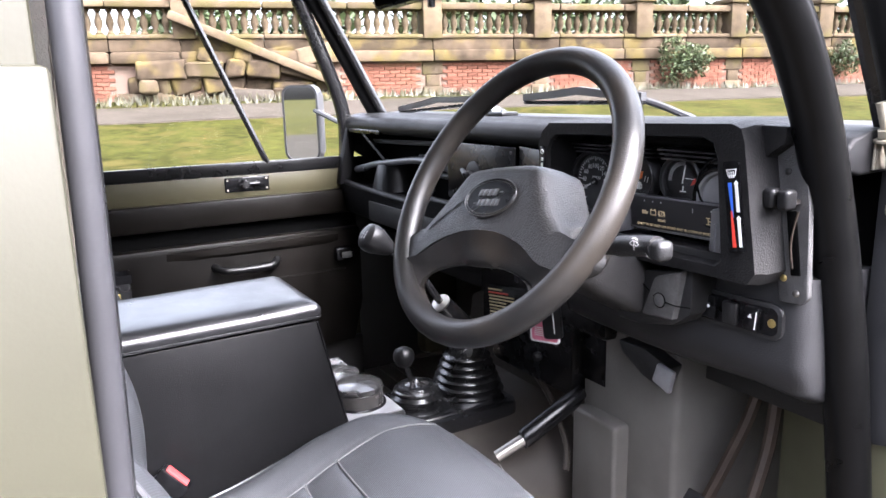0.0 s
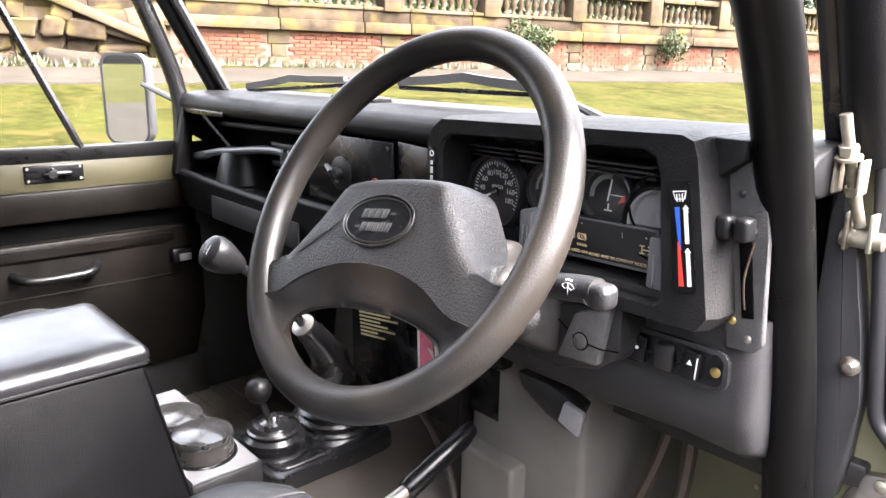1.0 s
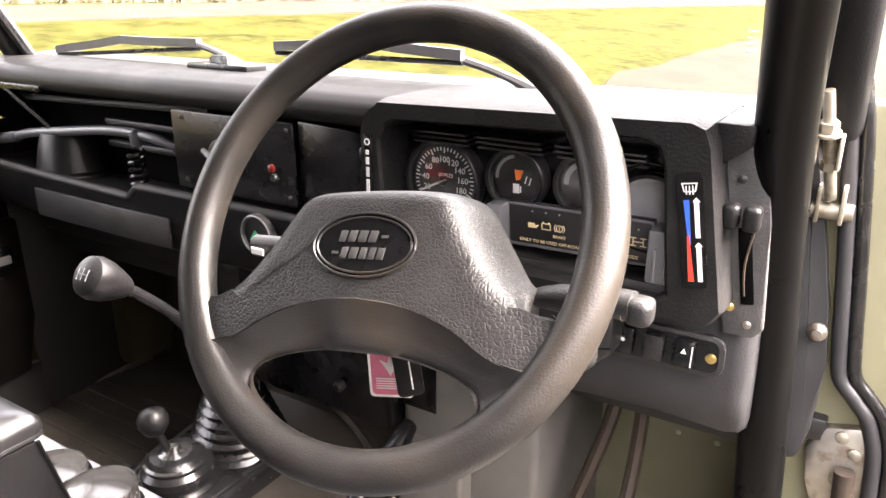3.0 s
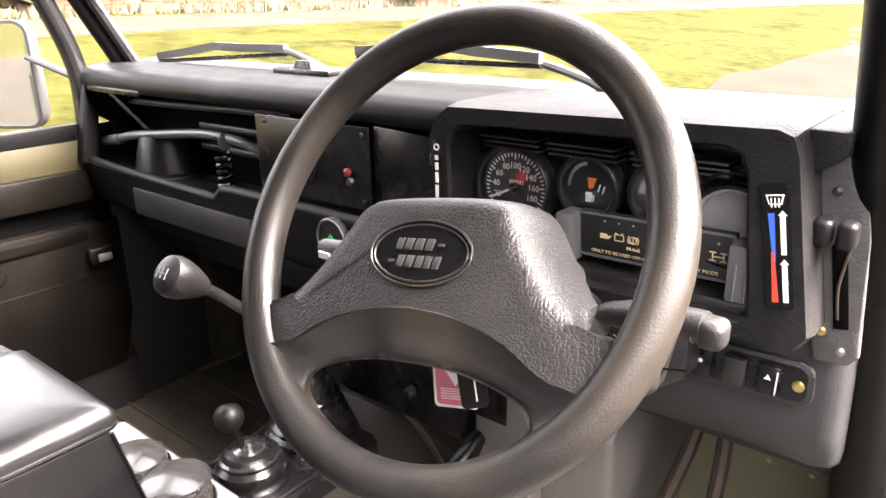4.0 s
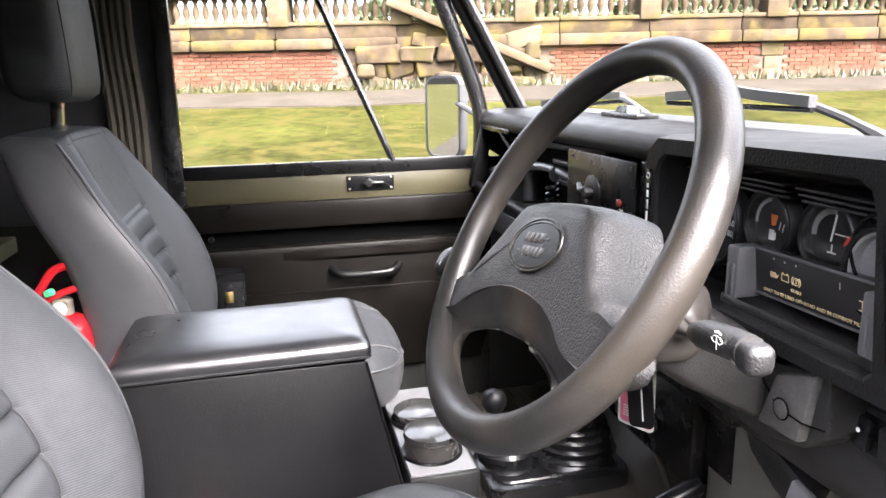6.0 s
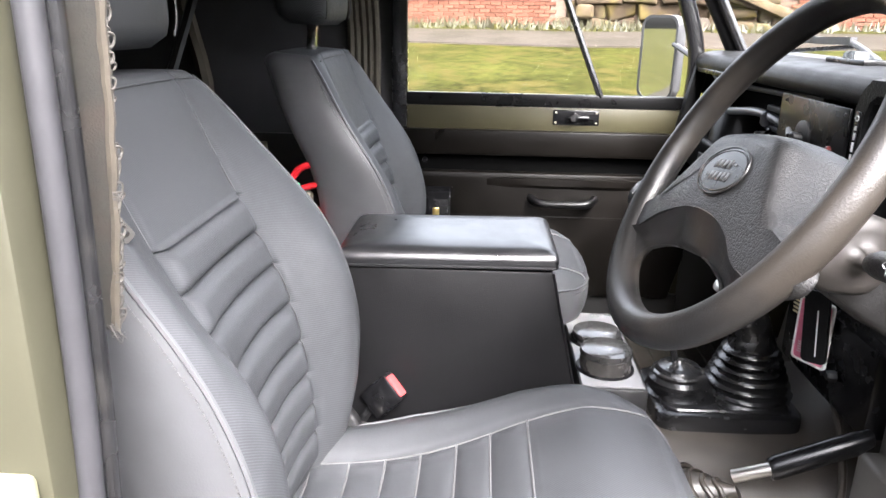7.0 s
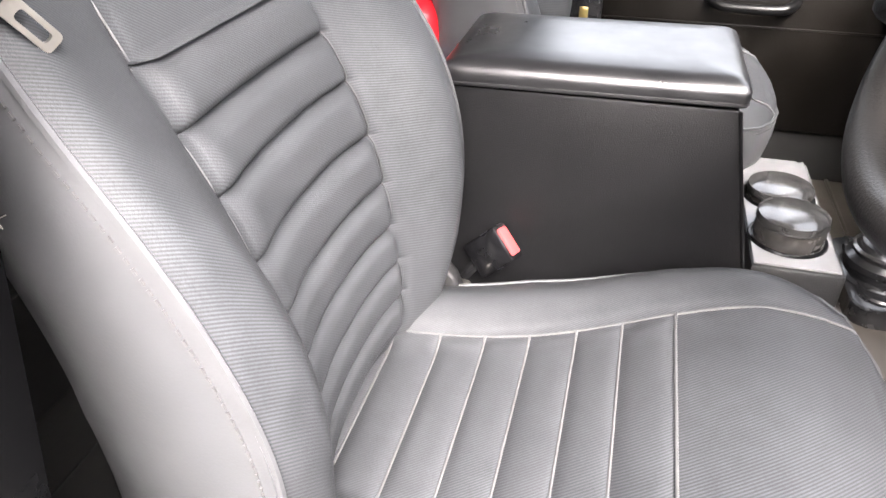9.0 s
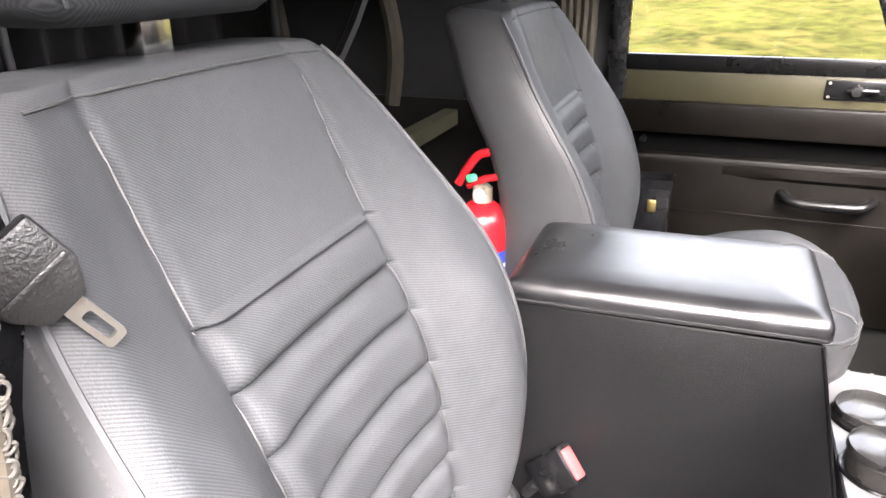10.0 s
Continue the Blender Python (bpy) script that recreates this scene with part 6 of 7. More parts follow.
for lo, hi in (((0.054, 0.0036), (0.060, 0.0046)), ((0.064, 0.0036), (0.070, 0.0046)), ((0.054, -0.0044), (0.060, -0.0034)), ((0.064, -0.0044), (0.070, -0.0034)), ((0.0566, -0.004), (0.0576, 0.004)), ((0.0665, -0.004), (0.0675, 0.004)), ((0.057, -0.0004), (0.067, 0.0006))):
    part("axle_symbol", box((*lo, 0), (*hi, 0.0004), 0, 2, wm), "gold_print", wp)
part("panel_tick", box((0.033, 0.008, 0), (0.0336, 0.014, 0.0004), 0, 2, wm), "grey_print", wp)
for x0, x1 in ((0.419, 0.437), (0.588, 0.613)):
    cl = part("panel_clip", box((x0, 0.822, 1.410), (x1, 0.852, 1.462), 0.003, 2), "clip", binn, "grey moulded retaining clip")
    for f in (0.33, 0.7):
        part("clip_rib", box((x0 + (x1 - x0) * f - 0.0015, 0.8195, 1.412), (x0 + (x1 - x0) * f + 0.0015, 0.8235, 1.445), 0.001), "clip", cl)
part("panel_shadow_rail", box((0.40, 0.83, 1.392), (0.615, 0.868, 1.408), 0.004), "plastic", binn)

# right-hand heater control bracket
hc = thing("heater_control", "black heater lever bracket with two slider knobs", "heater control")
part("bracket", xz([(0.656, 1.357), (0.684, 1.358), (0.692, 1.368), (0.684, 1.47), (0.672, 1.552), (0.630, 1.552), (0.632, 1.50)], 0.866, 0.874, 0.0025), "bracketgrain", hc, "grained black bracket plate")
part("lever_slot", box((-0.006, 0.8645, -0.037), (0.006, 0.868, 0.037), 0.001, 2, Matrix.Translation((0.669, 0, 1.428)) @ Matrix.Rotation(radians(-9), 4, "Y")), "void", hc)
for k, x in enumerate((0.653, 0.671)):
    part("slider_knob", box((x - 0.0074, 0.834, 1.469), (x + 0.0074, 0.854, 1.492), 0.005, 4), "knobgrey", hc, "worn grey slider knob")
    part("slider_arm", box((x - 0.002, 0.85, 1.474), (x + 0.002, 0.872, 1.479), 0.0), "steel", hc)
part("wire", tube(spline([(0.672, 0.865, 1.465), (0.668, 0.862, 1.43), (0.671, 0.864, 1.40)], 4), 0.0012, 5), "rust", hc)
for x, z, mt in ((0.636, 1.505, "steel"), (0.655, 1.509, "plastic"), (0.677, 1.371, "steel"), (0.660, 1.386, "brass")):
    screw(hc, x, 0.866, z, 0.0042, mt)
part("duct_hood", xz([(0.630, 1.561), (0.664, 1.560), (0.662, 1.541), (0.634, 1.520)], 0.845, 0.95, 0.003), "cowl", hc, "angled black duct hood")

# lower panel, its switches
low = [[Vector((x, y + back, z)) for y, z in ((0.875, 1.385), (0.873, 1.345), (0.874, bot + 0.055), (0.884, bot + 0.018), (0.915, bot), (1.0, bot), (1.0, 1.385))] for x, bot, back in ((0.265, 1.225, 0), (0.40, 1.220, 0), (0.50, 1.221, 0), (0.60, 1.226, 0), (0.668, 1.223, 0), (0.680, 1.224, 0.004), (0.686, 1.226, 0.014), (0.688, 1.228, 0.036), (0.688, 1.230, 0.08))]
part("lower_panel", loft(low), "knee", dash, "padded black knee panel", angle=60)
sb = part("switch_bezel", prism(rounded(0.132, 0.044, 0.012, 6), 0.007, facing(0.596, 0.8735, 1.328, 0, 0, 1), 0.002), "plastic", dash, "black switch surround with brass screws")
part("switch_inner", prism(rounded(0.122, 0.034, 0.009, 6), 0.002, facing(0.596, 0.8672, 1.328, 0, 0, 1)), "smooth", dash)
for x, r, m_ in ((0.543, 0.0045, "brass"), (0.650, 0.0055, "brass")):
    screw(sb, x, 0.8655, 1.327 + (x - 0.596) * 0.02, r, m_)
for x, m_ in ((0.564, "smooth"), (0.594, "clip"), (0.625, "smooth")):
    sw = part("rocker_switch", box((-0.0105, -0.0145, 0), (0.0105, 0.0145, 0.009), 0.003, 2, facing(x, 0.8670, 1.328, 6 if m_ == "smooth" else -4)), m_ if m_ == "smooth" else "plastic", sb, "square rocker switch")
    if x > 0.6:
        part("hazard_symbol", prism([(-0.003, 0.002), (0.003, 0.002), (0, 0.007)], 0.0004, facing(x, 0.8578, 1.328, 6)), "white", sw)
        part("rocker_edge", box((0.0075, -0.012, 0.0088), (0.0085, 0.010, 0.0094), 0, 2, facing(x, 0.867, 1.328, 6)), "white", sw)
    elif x < 0.58:
        part("lamp_symbol", lathe([(0.0022, 0), (0.002, 0.0004)], facing(x, 0.8578, 1.330, 6), 10), "white", sw)

# gauge and stalk left of the column
ck = part("small_clock", lathe([(0.030, 0), (0.030, 0.010), (0.027, 0.013), (0.025, 0.008), (0.001, 0.008)], facing(0.030, 0.882, 1.345, 0), 30), "dial", dash, "small round gauge in the fascia")
part("gauge_sector", prism([(-0.014, -0.010), (0.0, -0.012), (0.010, -0.004), (-0.002, 0.006)], 0.0005, facing(0.028, 0.8735, 1.345)), "green", ck)
part("bezel", tube([polar(0.030, 1.345, 0.0275, 12 * k, 0.870) for k in range(30)], 0.0015, 6, True), "clip", ck)

# ---- steering column ----
col = thing("steering_column", "black plastic steering column shroud with stalks", "steering column")
part("shroud", loft([[Vector((cx + w * math.copysign(abs(math.cos(a)) ** 0.38, math.cos(a)), y, z + h * math.copysign(abs(math.sin(a)) ** 0.38, math.sin(a)))) for a in [2 * math.pi * k / 32 for k in range(32)]] for cx, y, z, w, h in ((0.414, 0.712, 1.410, 0.044, 0.034), (0.414, 0.722, 1.403, 0.056, 0.042), (0.415, 0.76, 1.381, 0.064, 0.047), (0.416, 0.83, 1.340, 0.067, 0.043), (0.418, 0.90, 1.302, 0.068, 0.042))]), "shroudgrain", col, "grained black column shroud", angle=50)
UPY = Matrix(((1, 0, 0, 0), (0, 0, 1, 0), (0, 1, 0, 0), (0, 0, 0, 1)))
part("lock_housing", prism([(0.432, 1.352), (0.474, 1.362), (0.562, 1.383), (0.562, 1.322), (0.535, 1.300), (0.480, 1.288), (0.432, 1.284)], 0.075, Matrix.Translation((0, 0.828, 0)) @ UPY, 0.006), "plastic", col, "grained steering lock cover")
part("switch_cover", prism([(0.487, 1.306), (0.541, 1.310), (0.554, 1.379), (0.507, 1.362)], 0.06, Matrix.Translation((0, 0.818, 0)) @ UPY, 0.004), "lockgrain", col, "pale scuffed grained cover block")
part("cover_cap", lathe([(0.0088, 0), (0.0088, 0.0022), (0.0070, 0.0032)], facing(0.519, 0.819, 1.333), 20), "lockgrain", col, "round plug")
part("cap_gap", tube([(0.519 + 0.0095 * math.cos(a), 0.8176, 1.333 + 0.0095 * math.sin(a)) for a in [2 * math.pi * k / 24 for k in range(24)]], 0.0009, 5, True), "void", col)
part("split_line", tube([(0.476, 0.8265, 1.349), (0.490, 0.8235, 1.343), (0.5105, 0.8176, 1.336)], 0.0009, 5), "void", col)
part("split_line", tube([(0.5285, 0.8176, 1.3325), (0.545, 0.8176, 1.3315), (0.562, 0.827, 1.331)], 0.0009, 5), "void", col)
part("key_slot", box((0.443, 0.825, 1.303), (0.453, 0.830, 1.327), 0.001), "void", col, "dark key slot")
part("key_tip", box((0.4455, 0.823, 1.320), (0.4515, 0.829, 1.3265), 0.001), "chrome", col)
gb = part("stalk_boot", loft([[Vector((x, 0.726 + dy + r * math.copysign(abs(math.cos(a)) ** 0.62, math.cos(a)) + 0.0025 * math.sin(3 * a + 1), 1.410 + r * math.copysign(abs(math.sin(a)) ** 0.62, math.sin(a)) + 0.002 * math.sin(2 * a))) for a in [2 * math.pi * k / 28 for k in range(28)]] for x, r, dy in ((0.452, 0.030, 0), (0.470, 0.038, 0), (0.480, 0.0385, 0), (0.487, 0.034, 0.001), (0.490, 0.024, 0.004), (0.489, 0.014, 0.008), (0.496, 0.008, 0.010), (0.510, 0.0055, 0.007))]), "greyboot", col, "soft grey rubber stalk boot", angle=80)
st = part("wiper_stalk", tube(spline([(0.492, 0.736, 1.406), (0.520, 0.727, 1.414), (0.540, 0.720, 1.421), (0.590, 0.713, 1.431), (0.612, 0.710, 1.4335)], 5), [0.0038] * 6 + [0.0085 + 0.0006 * k for k in range(5)] + [0.0125] * 10, 14), "plastic", col, "black wiper stalk with white symbol")
part("stalk_end", box((0.607, 0.6985, 1.4195), (0.628, 0.7215, 1.4425), 0.007, 3), "plastic", st)
part("stalk_line", tube([(0.605, 0.7125 + 0.0131 * math.cos(radians(a)), 1.432 + 0.0131 * math.sin(radians(a))) for a in range(110, 270, 15)], 0.00035, 4), "white", st)
wy = 0.7000
fan = [(0.0065 * math.cos(radians(a)), 0.0065 * math.sin(radians(a))) for a in range(35, 146, 10)]
fan += [(0.0030 * math.cos(radians(a)), 0.0030 * math.sin(radians(a))) for a in range(145, 34, -22)]
part("wiper_symbol", tube([(0.588 + 1.25 * px, wy - 0.0003, 1.430 + 1.25 * pz) for px, pz in fan], 0.0003, 4, True), "white", st)
part("wiper_arm", tube([(0.588, wy - 0.0004, 1.4275), (0.5875, wy - 0.0004, 1.4380)], 0.0003, 4), "white", st)
for dx, dz in ((-0.0028, 0.0105), (0.0, 0.0112), (0.0028, 0.0105)):
    part("spray_dot", box((0.588 + dx - 0.0004, wy - 0.0004, 1.430 + dz - 0.0006), (0.588 + dx + 0.0004, wy + 0.001, 1.430 + dz + 0.0006), 0), "white", st)
st2 = part("indicator_stalk", tube([(0.37, 0.735, 1.425), (0.30, 0.722, 1.418), (0.20, 0.712, 1.408)], [0.006, 0.010, 0.012], 10), "plastic", col, "black indicator stalk")
part("indicator_symbol", box((0.205, 0.6985, 1.404), (0.222, 0.6999, 1.411), 0), "white", st2)

keys = thing("key_fob", "pink plastic key tag and black leather fob on the ignition key", "key ring")
tg = facing(0.318, 0.789, 1.262, 4, 20, 4)
tag = part("pink_tag", prism(rounded(0.050, 0.078, 0.005, 4), 0.0025, tg, 0.0006), "pink", keys, "clear-edged pink tag with a white bird shape")
part("tag_edge", frame_plate(rounded(0.052, 0.080, 0.005, 4), rounded(0.047, 0.075, 0.005, 4), 0.0032, tg), "white", tag)
part("tag_shape", prism([(-0.012, 0.006), (-0.003, 0.002), (0.0, 0.012), (0.003, 0.002), (0.012, 0.006), (0.003, -0.008), (0.0, -0.014), (-0.003, -0.008)], 0.0004, tg @ Matrix.Translation((0, 0, 0.0026))), "white", tag)
for k in range(5):
    part("tag_bar", box((-0.018, -0.030 + 0.003 * k, 0.0026), (0.016, -0.0288 + 0.003 * k, 0.0030), 0, 2, tg), "white", tag)
fb = facing(0.349, 0.776, 1.282, 4, 35, 8)
fob = part("leather_fob", prism(rounded(0.030, 0.085, 0.006, 4), 0.005, fb, 0.001), "cubby", keys, "black leather fob")
part("fob_bar", box((0.002, -0.034, 0.005), (0.0035, 0.020, 0.0054), 0, 2, fb), "white", fob)
part("key_ring", tube([Vector((0.335, 0.786, 1.318)) + Vector((0.012 * math.cos(a), 0, 0.012 * math.sin(a))) for a in [2 * math.pi * k / 20 for k in range(20)]], 0.001, 5, True), "steel", keys)
part("key", box((0.331, 0.782, 1.325), (0.339, 0.786, 1.36), 0.001), "steel", keys)

# ---- footwell ----
part("tunnel_side", box((0.215, 0.957, 0.80), (0.436, 1.24, 1.222), 0.012, 3), "foottrim", body, "brownish grey trimmed tunnel side")
part("tunnel_step", box((0.225, 0.925, 0.80), (0.335, 0.985, 1.045), 0.008, 3), "foottrim", body)
part("cable_slot", box((0.216, 0.956, 1.090), (0.276, 0.964, 1.180), 0.002), "smooth", body, "dark open slot")
kb = part("knee_bracket", prism([(0.335, 1.205), (0.395, 1.205), (0.447, 1.190), (0.430, 1.150), (0.390, 1.160), (0.345, 1.185)], 0.03, Matrix(((1, 0, 0, 0), (0, 0, 1, 0.925), (0, 1, 0, 0), (0, 0, 0, 1))), 0.004), "plastic", body, "black moulded bracket under the column")
part("bracket_tab", prism([(-0.017, -0.018), (0.019, -0.021), (0.017, 0.016), (-0.016, 0.014)], 0.010, Matrix.Translation((0.438, 0.918, 1.176)) @ Matrix.Rotation(radians(14), 4, "Y") @ UPY, 0.003), "grained_disc", body)
part("tunnel_edge", tube(spline([(0.06, 0.955, 1.06), (0.14, 0.945, 1.02), (0.21, 0.925, 0.965), (0.24, 0.90, 0.93)], 5), 0.006, 8), "tunnel", body)
part("column_cover", box((-0.085, 0.93, 1.185), (0.300, 1.02, 1.30), 0.01), "smooth", body, "dark inner bulkhead cover")
part("column_cover", box((-0.085, 0.934, 1.05), (0.213, 1.02, 1.19), 0.01), "smooth", body)
part("cover_bolt", lathe([(0.009, 0), (0.009, 0.010), (0.006, 0.014)], facing(0.123, 0.93, 1.107), 6), "plastic", body)
PM = Matrix.Translation((0.022, 0.9275, 1.187)) @ Matrix.Rotation(radians(-8), 4, "Y")
ip = part("instruction_plate", box((-0.070, -0.002, -0.033), (0.070, 0.002, 0.033), 0.001, 2, PM), "smooth", body, "black plate with gold lines of print")
for k in range(9):
    w = 0.05 + 0.07 * ((k * 37) % 7) / 7
    part("print_line", box((-0.064, -0.0032, 0.024 - 0.0068 * k), (-0.064 + w, -0.0018, 0.027 - 0.0068 * k), 0, 2, PM), "gold_print" if k != 1 else "redprint", ip)
for z in range(3):
    for x in (0.56, 0.62, 0.68):
        part("rivet", lathe([(0.005, 0), (0.004, 0.002)], facing(x, 1.24, 1.14 - 0.07 * z), 8), "zinc", body)
fm = thing("floor_mat", "brown ribbed rubber floor mat in the footwell", "floor mat")
part("mat_sheet", box((0.215, 0.60, FLOOR), (0.735, 1.235, FLOOR + 0.006), 0.002), "mat", fm)
for k in range(11):
    part("mat_rib", box((0.245, 0.615 + 0.045 * k, FLOOR + 0.006), (0.72, 0.623 + 0.045 * k, FLOOR + 0.0105), 0.002), "mat", fm)
part("mat_hem", tube([(0.225, 0.61, FLOOR + 0.010), (0.225, 0.95, FLOOR + 0.010), (0.25, 1.20, FLOOR + 0.010)], 0.008, 8), "mat", fm)
fm2 = copy_thing(fm, pose(-0.985, 0, 0))
tagged(fm2, "dark ribbed rubber mat in the passenger footwell")

hb = thing("handbrake", "handbrake lever with a black grip and rubber boot", "handbrake")
part("ratchet", tube([(0.222, 0.762, 0.990), (0.247, 0.826, 1.030)], 0.0100, 12), "steel", hb, "bright ratchet rod")
part("grip", loft([[Vector(c) + Vector((w * math.cos(a), -0.3 * h * math.sin(a), h * math.sin(a))) for a in [2 * math.pi * k / 16 for k in range(16)]] for c, w, h in (((0.240, 0.803, 1.0165), 0.0135, 0.015), ((0.241, 0.810, 1.021), 0.0155, 0.017), ((0.250, 0.905, 1.070), 0.0150, 0.0165), ((0.252, 0.925, 1.082), 0.010, 0.012))]), "smooth", hb, "moulded black grip")
rod = Vector((0.31, 0.80, 0.50)).normalized()
wide = Vector((0.0, 0.53, -0.85)).normalized()
wide = (wide - rod * wide.dot(rod)).normalized()
flat = rod.cross(wide)
for k, (along, r) in enumerate(((-0.040, 0.066), (-0.026, 0.060), (-0.013, 0.050), (0.000, 0.039), (0.012, 0.028))):
    c = Vector((0.215, 0.748, 0.950)) + rod * along
    part("boot_fold", tube([c + wide * (r * math.cos(a) * (1.0 + 0.05 * math.sin(3 * a + k))) + flat * (r * 0.66 * math.sin(a)) + rod * (r * 0.22 * math.sin(a + 0.9 + 0.35 * k) + 0.0012 * math.sin(5 * a + 2 * k)) for a in [2 * math.pi * j / 28 for j in range(28)]], 0.0040, 8, True), "handboot", hb, "brown rubber boot fold")
part("boot_cone", loft([[Vector((0.215, 0.748, 0.950)) + rod * along + wide * (r * math.cos(a)) + flat * (r * 0.62 * math.sin(a)) for a in [2 * math.pi * j / 24 for j in range(24)]] for along, r in ((-0.075, 0.075), (-0.040, 0.061), (-0.033, 0.055), (-0.026, 0.055), (-0.019, 0.047), (-0.013, 0.045), (-0.006, 0.037), (0.0, 0.034), (0.012, 0.024), (0.030, 0.012))]), "handboot", hb)
part("boot_plinth", loft([[Vector((x, y, z)) for x, y in rounded(w, d, r, 5, cx, 0.715)] for z, w, d, r, cx in ((0.78, 0.12, 0.15, 0.03, 0.200), (0.87, 0.135, 0.14, 0.03, 0.210), (0.912, 0.125, 0.13, 0.03, 0.215), (0.922, 0.105, 0.11, 0.03, 0.213))]), "tunnel", hb, "brown rubber plinth moulded over the tunnel")
for x, y, z, nm in ((0.515, 1.06, 1.20, "clutch_pedal"), (0.548, 1.04, 1.20, "brake_pedal")):
    pd = thing(nm, "worn steel foot pedal with a rubber pad", "pedal", "foot pedals")
    part("arm", tube(spline([(x, y, z), (x - 0.012, y - 0.02, z - 0.10), (x - 0.05, y - 0.06, z - 0.25)] if nm == "clutch_pedal" else [(x, y, z), (x, y - 0.01, z - 0.12), (x - 0.005, y - 0.06, z - 0.27)], 5), 0.010, 8), "rust", pd)
    part("pedal_pad", box((-0.034, -0.03, 0), (0.034, 0.03, 0.012), 0.004, 2, Matrix.Translation((x - (0.055 if nm == "clutch_pedal" else 0.006), y - 0.075, z - 0.265)) @ Matrix.Rotation(radians(50), 4, "X")), "rubber", pd)
    part("return_spring", tube([(x - 0.03 + 0.006 * math.cos(a), y - 0.01 + 0.006 * math.sin(a), z - 0.03 + 0.003 * a / 3) for a in [k * 0.7 for k in range(40)]], 0.0012, 5), "steel", pd)

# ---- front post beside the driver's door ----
part("front_post", box((0.690, 1.015, 0.66), (0.860, 1.06, 1.565), 0.004), "olive_lifted", body, "olive painted door post")
part("post_trim", xz([(0.690, 1.56), (0.700, 1.56), (0.722, 1.44), (0.738, 1.36), (0.747, 1.29), (0.744, 1.21), (0.735, 1.17), (0.690, 1.16)], 0.985, 1.013, 0.006), "knee", body, "black moulded trim beside the dash")
part("trim_bolt", lathe([(0.010, 0), (0.010, 0.004), (0.005, 0.006), (0.005, 0.010)], facing(0.733, 0.985, 1.33), 12), "steel", body)
seal_pts = spline([(0.695, 0.955, 1.80), (0.712, 0.995, 1.62), (0.726, 0.998, 1.55), (0.737, 0.998, 1.47), (0.748, 0.998, 1.38), (0.756, 0.998, 1.31), (0.762, 0.998, 1.276), (0.780, 0.998, 1.254), (0.799, 0.998, 1.225), (0.812, 0.998, 1.15), (0.815, 0.998, 0.9)], 6)
part("door_seal", tube(seal_pts, 0.008, 10), "seal", body, "grey rubber door seal")
part("door_seal", tube([p + Vector((0.014, 0.004, 0.004)) for p in seal_pts], 0.007, 10), "rubber", body)
sh = thing("windscreen_hinge", "zinc windscreen hinge with a long threaded bolt", "hinge")
part("bolt", tube([(0.706, 0.944, 1.583), (0.716, 0.962, 1.515), (0.722, 0.980, 1.475)], 0.0055, 12), "zinc", sh)
for z, r in ((1.545, 0.0095), (1.506, 0.0085)):
    part("nut", lathe([(r, 0), (r, 0.009)], Matrix.Translation((0.7105 + (1.545 - z) * 0.15, 0.954 + (1.545 - z) * 0.3, z)) @ Matrix.Rotation(radians(15), 4, "X"), 6), "zinc", sh)
part("washer", lathe([(0.013, 0), (0.013, 0.003)], Matrix.Translation((0.710, 0.955, 1.541)) @ Matrix.Rotation(radians(15), 4, "X"), 16), "zinc", sh)
for dx in (-0.011, 0.011):
    part("bracket_side", box((0.713 + dx - 0.0015, 0.948, 1.508), (0.713 + dx + 0.0015, 0.972, 1.541), 0.001), "zinc", sh)
    part("fork_side", box((0.723 + dx - 0.002, 0.972, 1.450), (0.723 + dx + 0.002, 1.000, 1.488), 0.001), "zinc", sh)
part("pivot_pin", tube([(0.706, 0.984, 1.461), (0.744, 0.984, 1.461)], 0.009, 14), "zinc", sh)
dh = thing("door_hinge", "black steel door hinge with pale bolts", "hinge")
part("leaf", xz([(0.742, 1.180), (0.760, 1.212), (0.800, 1.222), (0.815, 1.19), (0.808, 1.12), (0.760, 1.10), (0.748, 1.14)], 1.000, 1.014, 0.003), "steel", dh)
for x, z in ((0.776, 1.206), (0.791, 1.189), (0.778, 1.152)):
    part("bolt", lathe([(0.007, 0), (0.007, 0.004), (0.004, 0.006)], facing(x, 1.0, z), 12), "zinc", dh)
part("knuckle", tube([(0.785, 0.990, 1.17), (0.790, 0.990, 1.10)], 0.011, 12), "rust", dh)
part("door_edge", box((0.865, 1.00, 0.75), (0.905, 1.9, 1.42), 0.006), "olive_lifted", body, "edge of the opened driver's door")

# ---- rear post beside the driver's door ----
bs = spline([(0.762, 0.150, 1.99), (0.762, 0.150, 1.6), (0.762, 0.147, 1.40), (0.764, 0.144, 1.30), (0.768, 0.150, 1.22), (0.776, 0.172, 1.14), (0.782, 0.200, 1.06), (0.785, 0.21, 0.9)], 6)
part("rear_door_seal", tube([p + Vector((-0.002, 0.001, 0)) for p in bs], 0.0078, 14), "seal", body, "thick grey rubber door seal")
part("rear_door_seal", tube([p + Vector((-0.017, 0.004, 0)) for p in bs], 0.007, 10), "rubber", body)
part("rear_post", box((0.735, 0.08, 0.70), (0.765, 0.137, 2.0), 0.004), "olive_dimmed", body)
part("door_catch", box((0.79, 0.10, 1.28), (0.806, 0.135, 1.36), 0.006), "olive_lifted", body)
part("door_catch", box((0.79, 0.105, 1.20), (0.812, 0.13, 1.25), 0.006), "olive_lifted", body)
part("body_step", box((0.79, -1.9, 0.70), (0.806, 0.09, 1.40), 0.004), "olive_dimmed", body, "pale olive lower body side")
rng = random.Random(7)
fr = thing("frayed_trim", "frayed brown canvas edging with loose white threads", "trim")
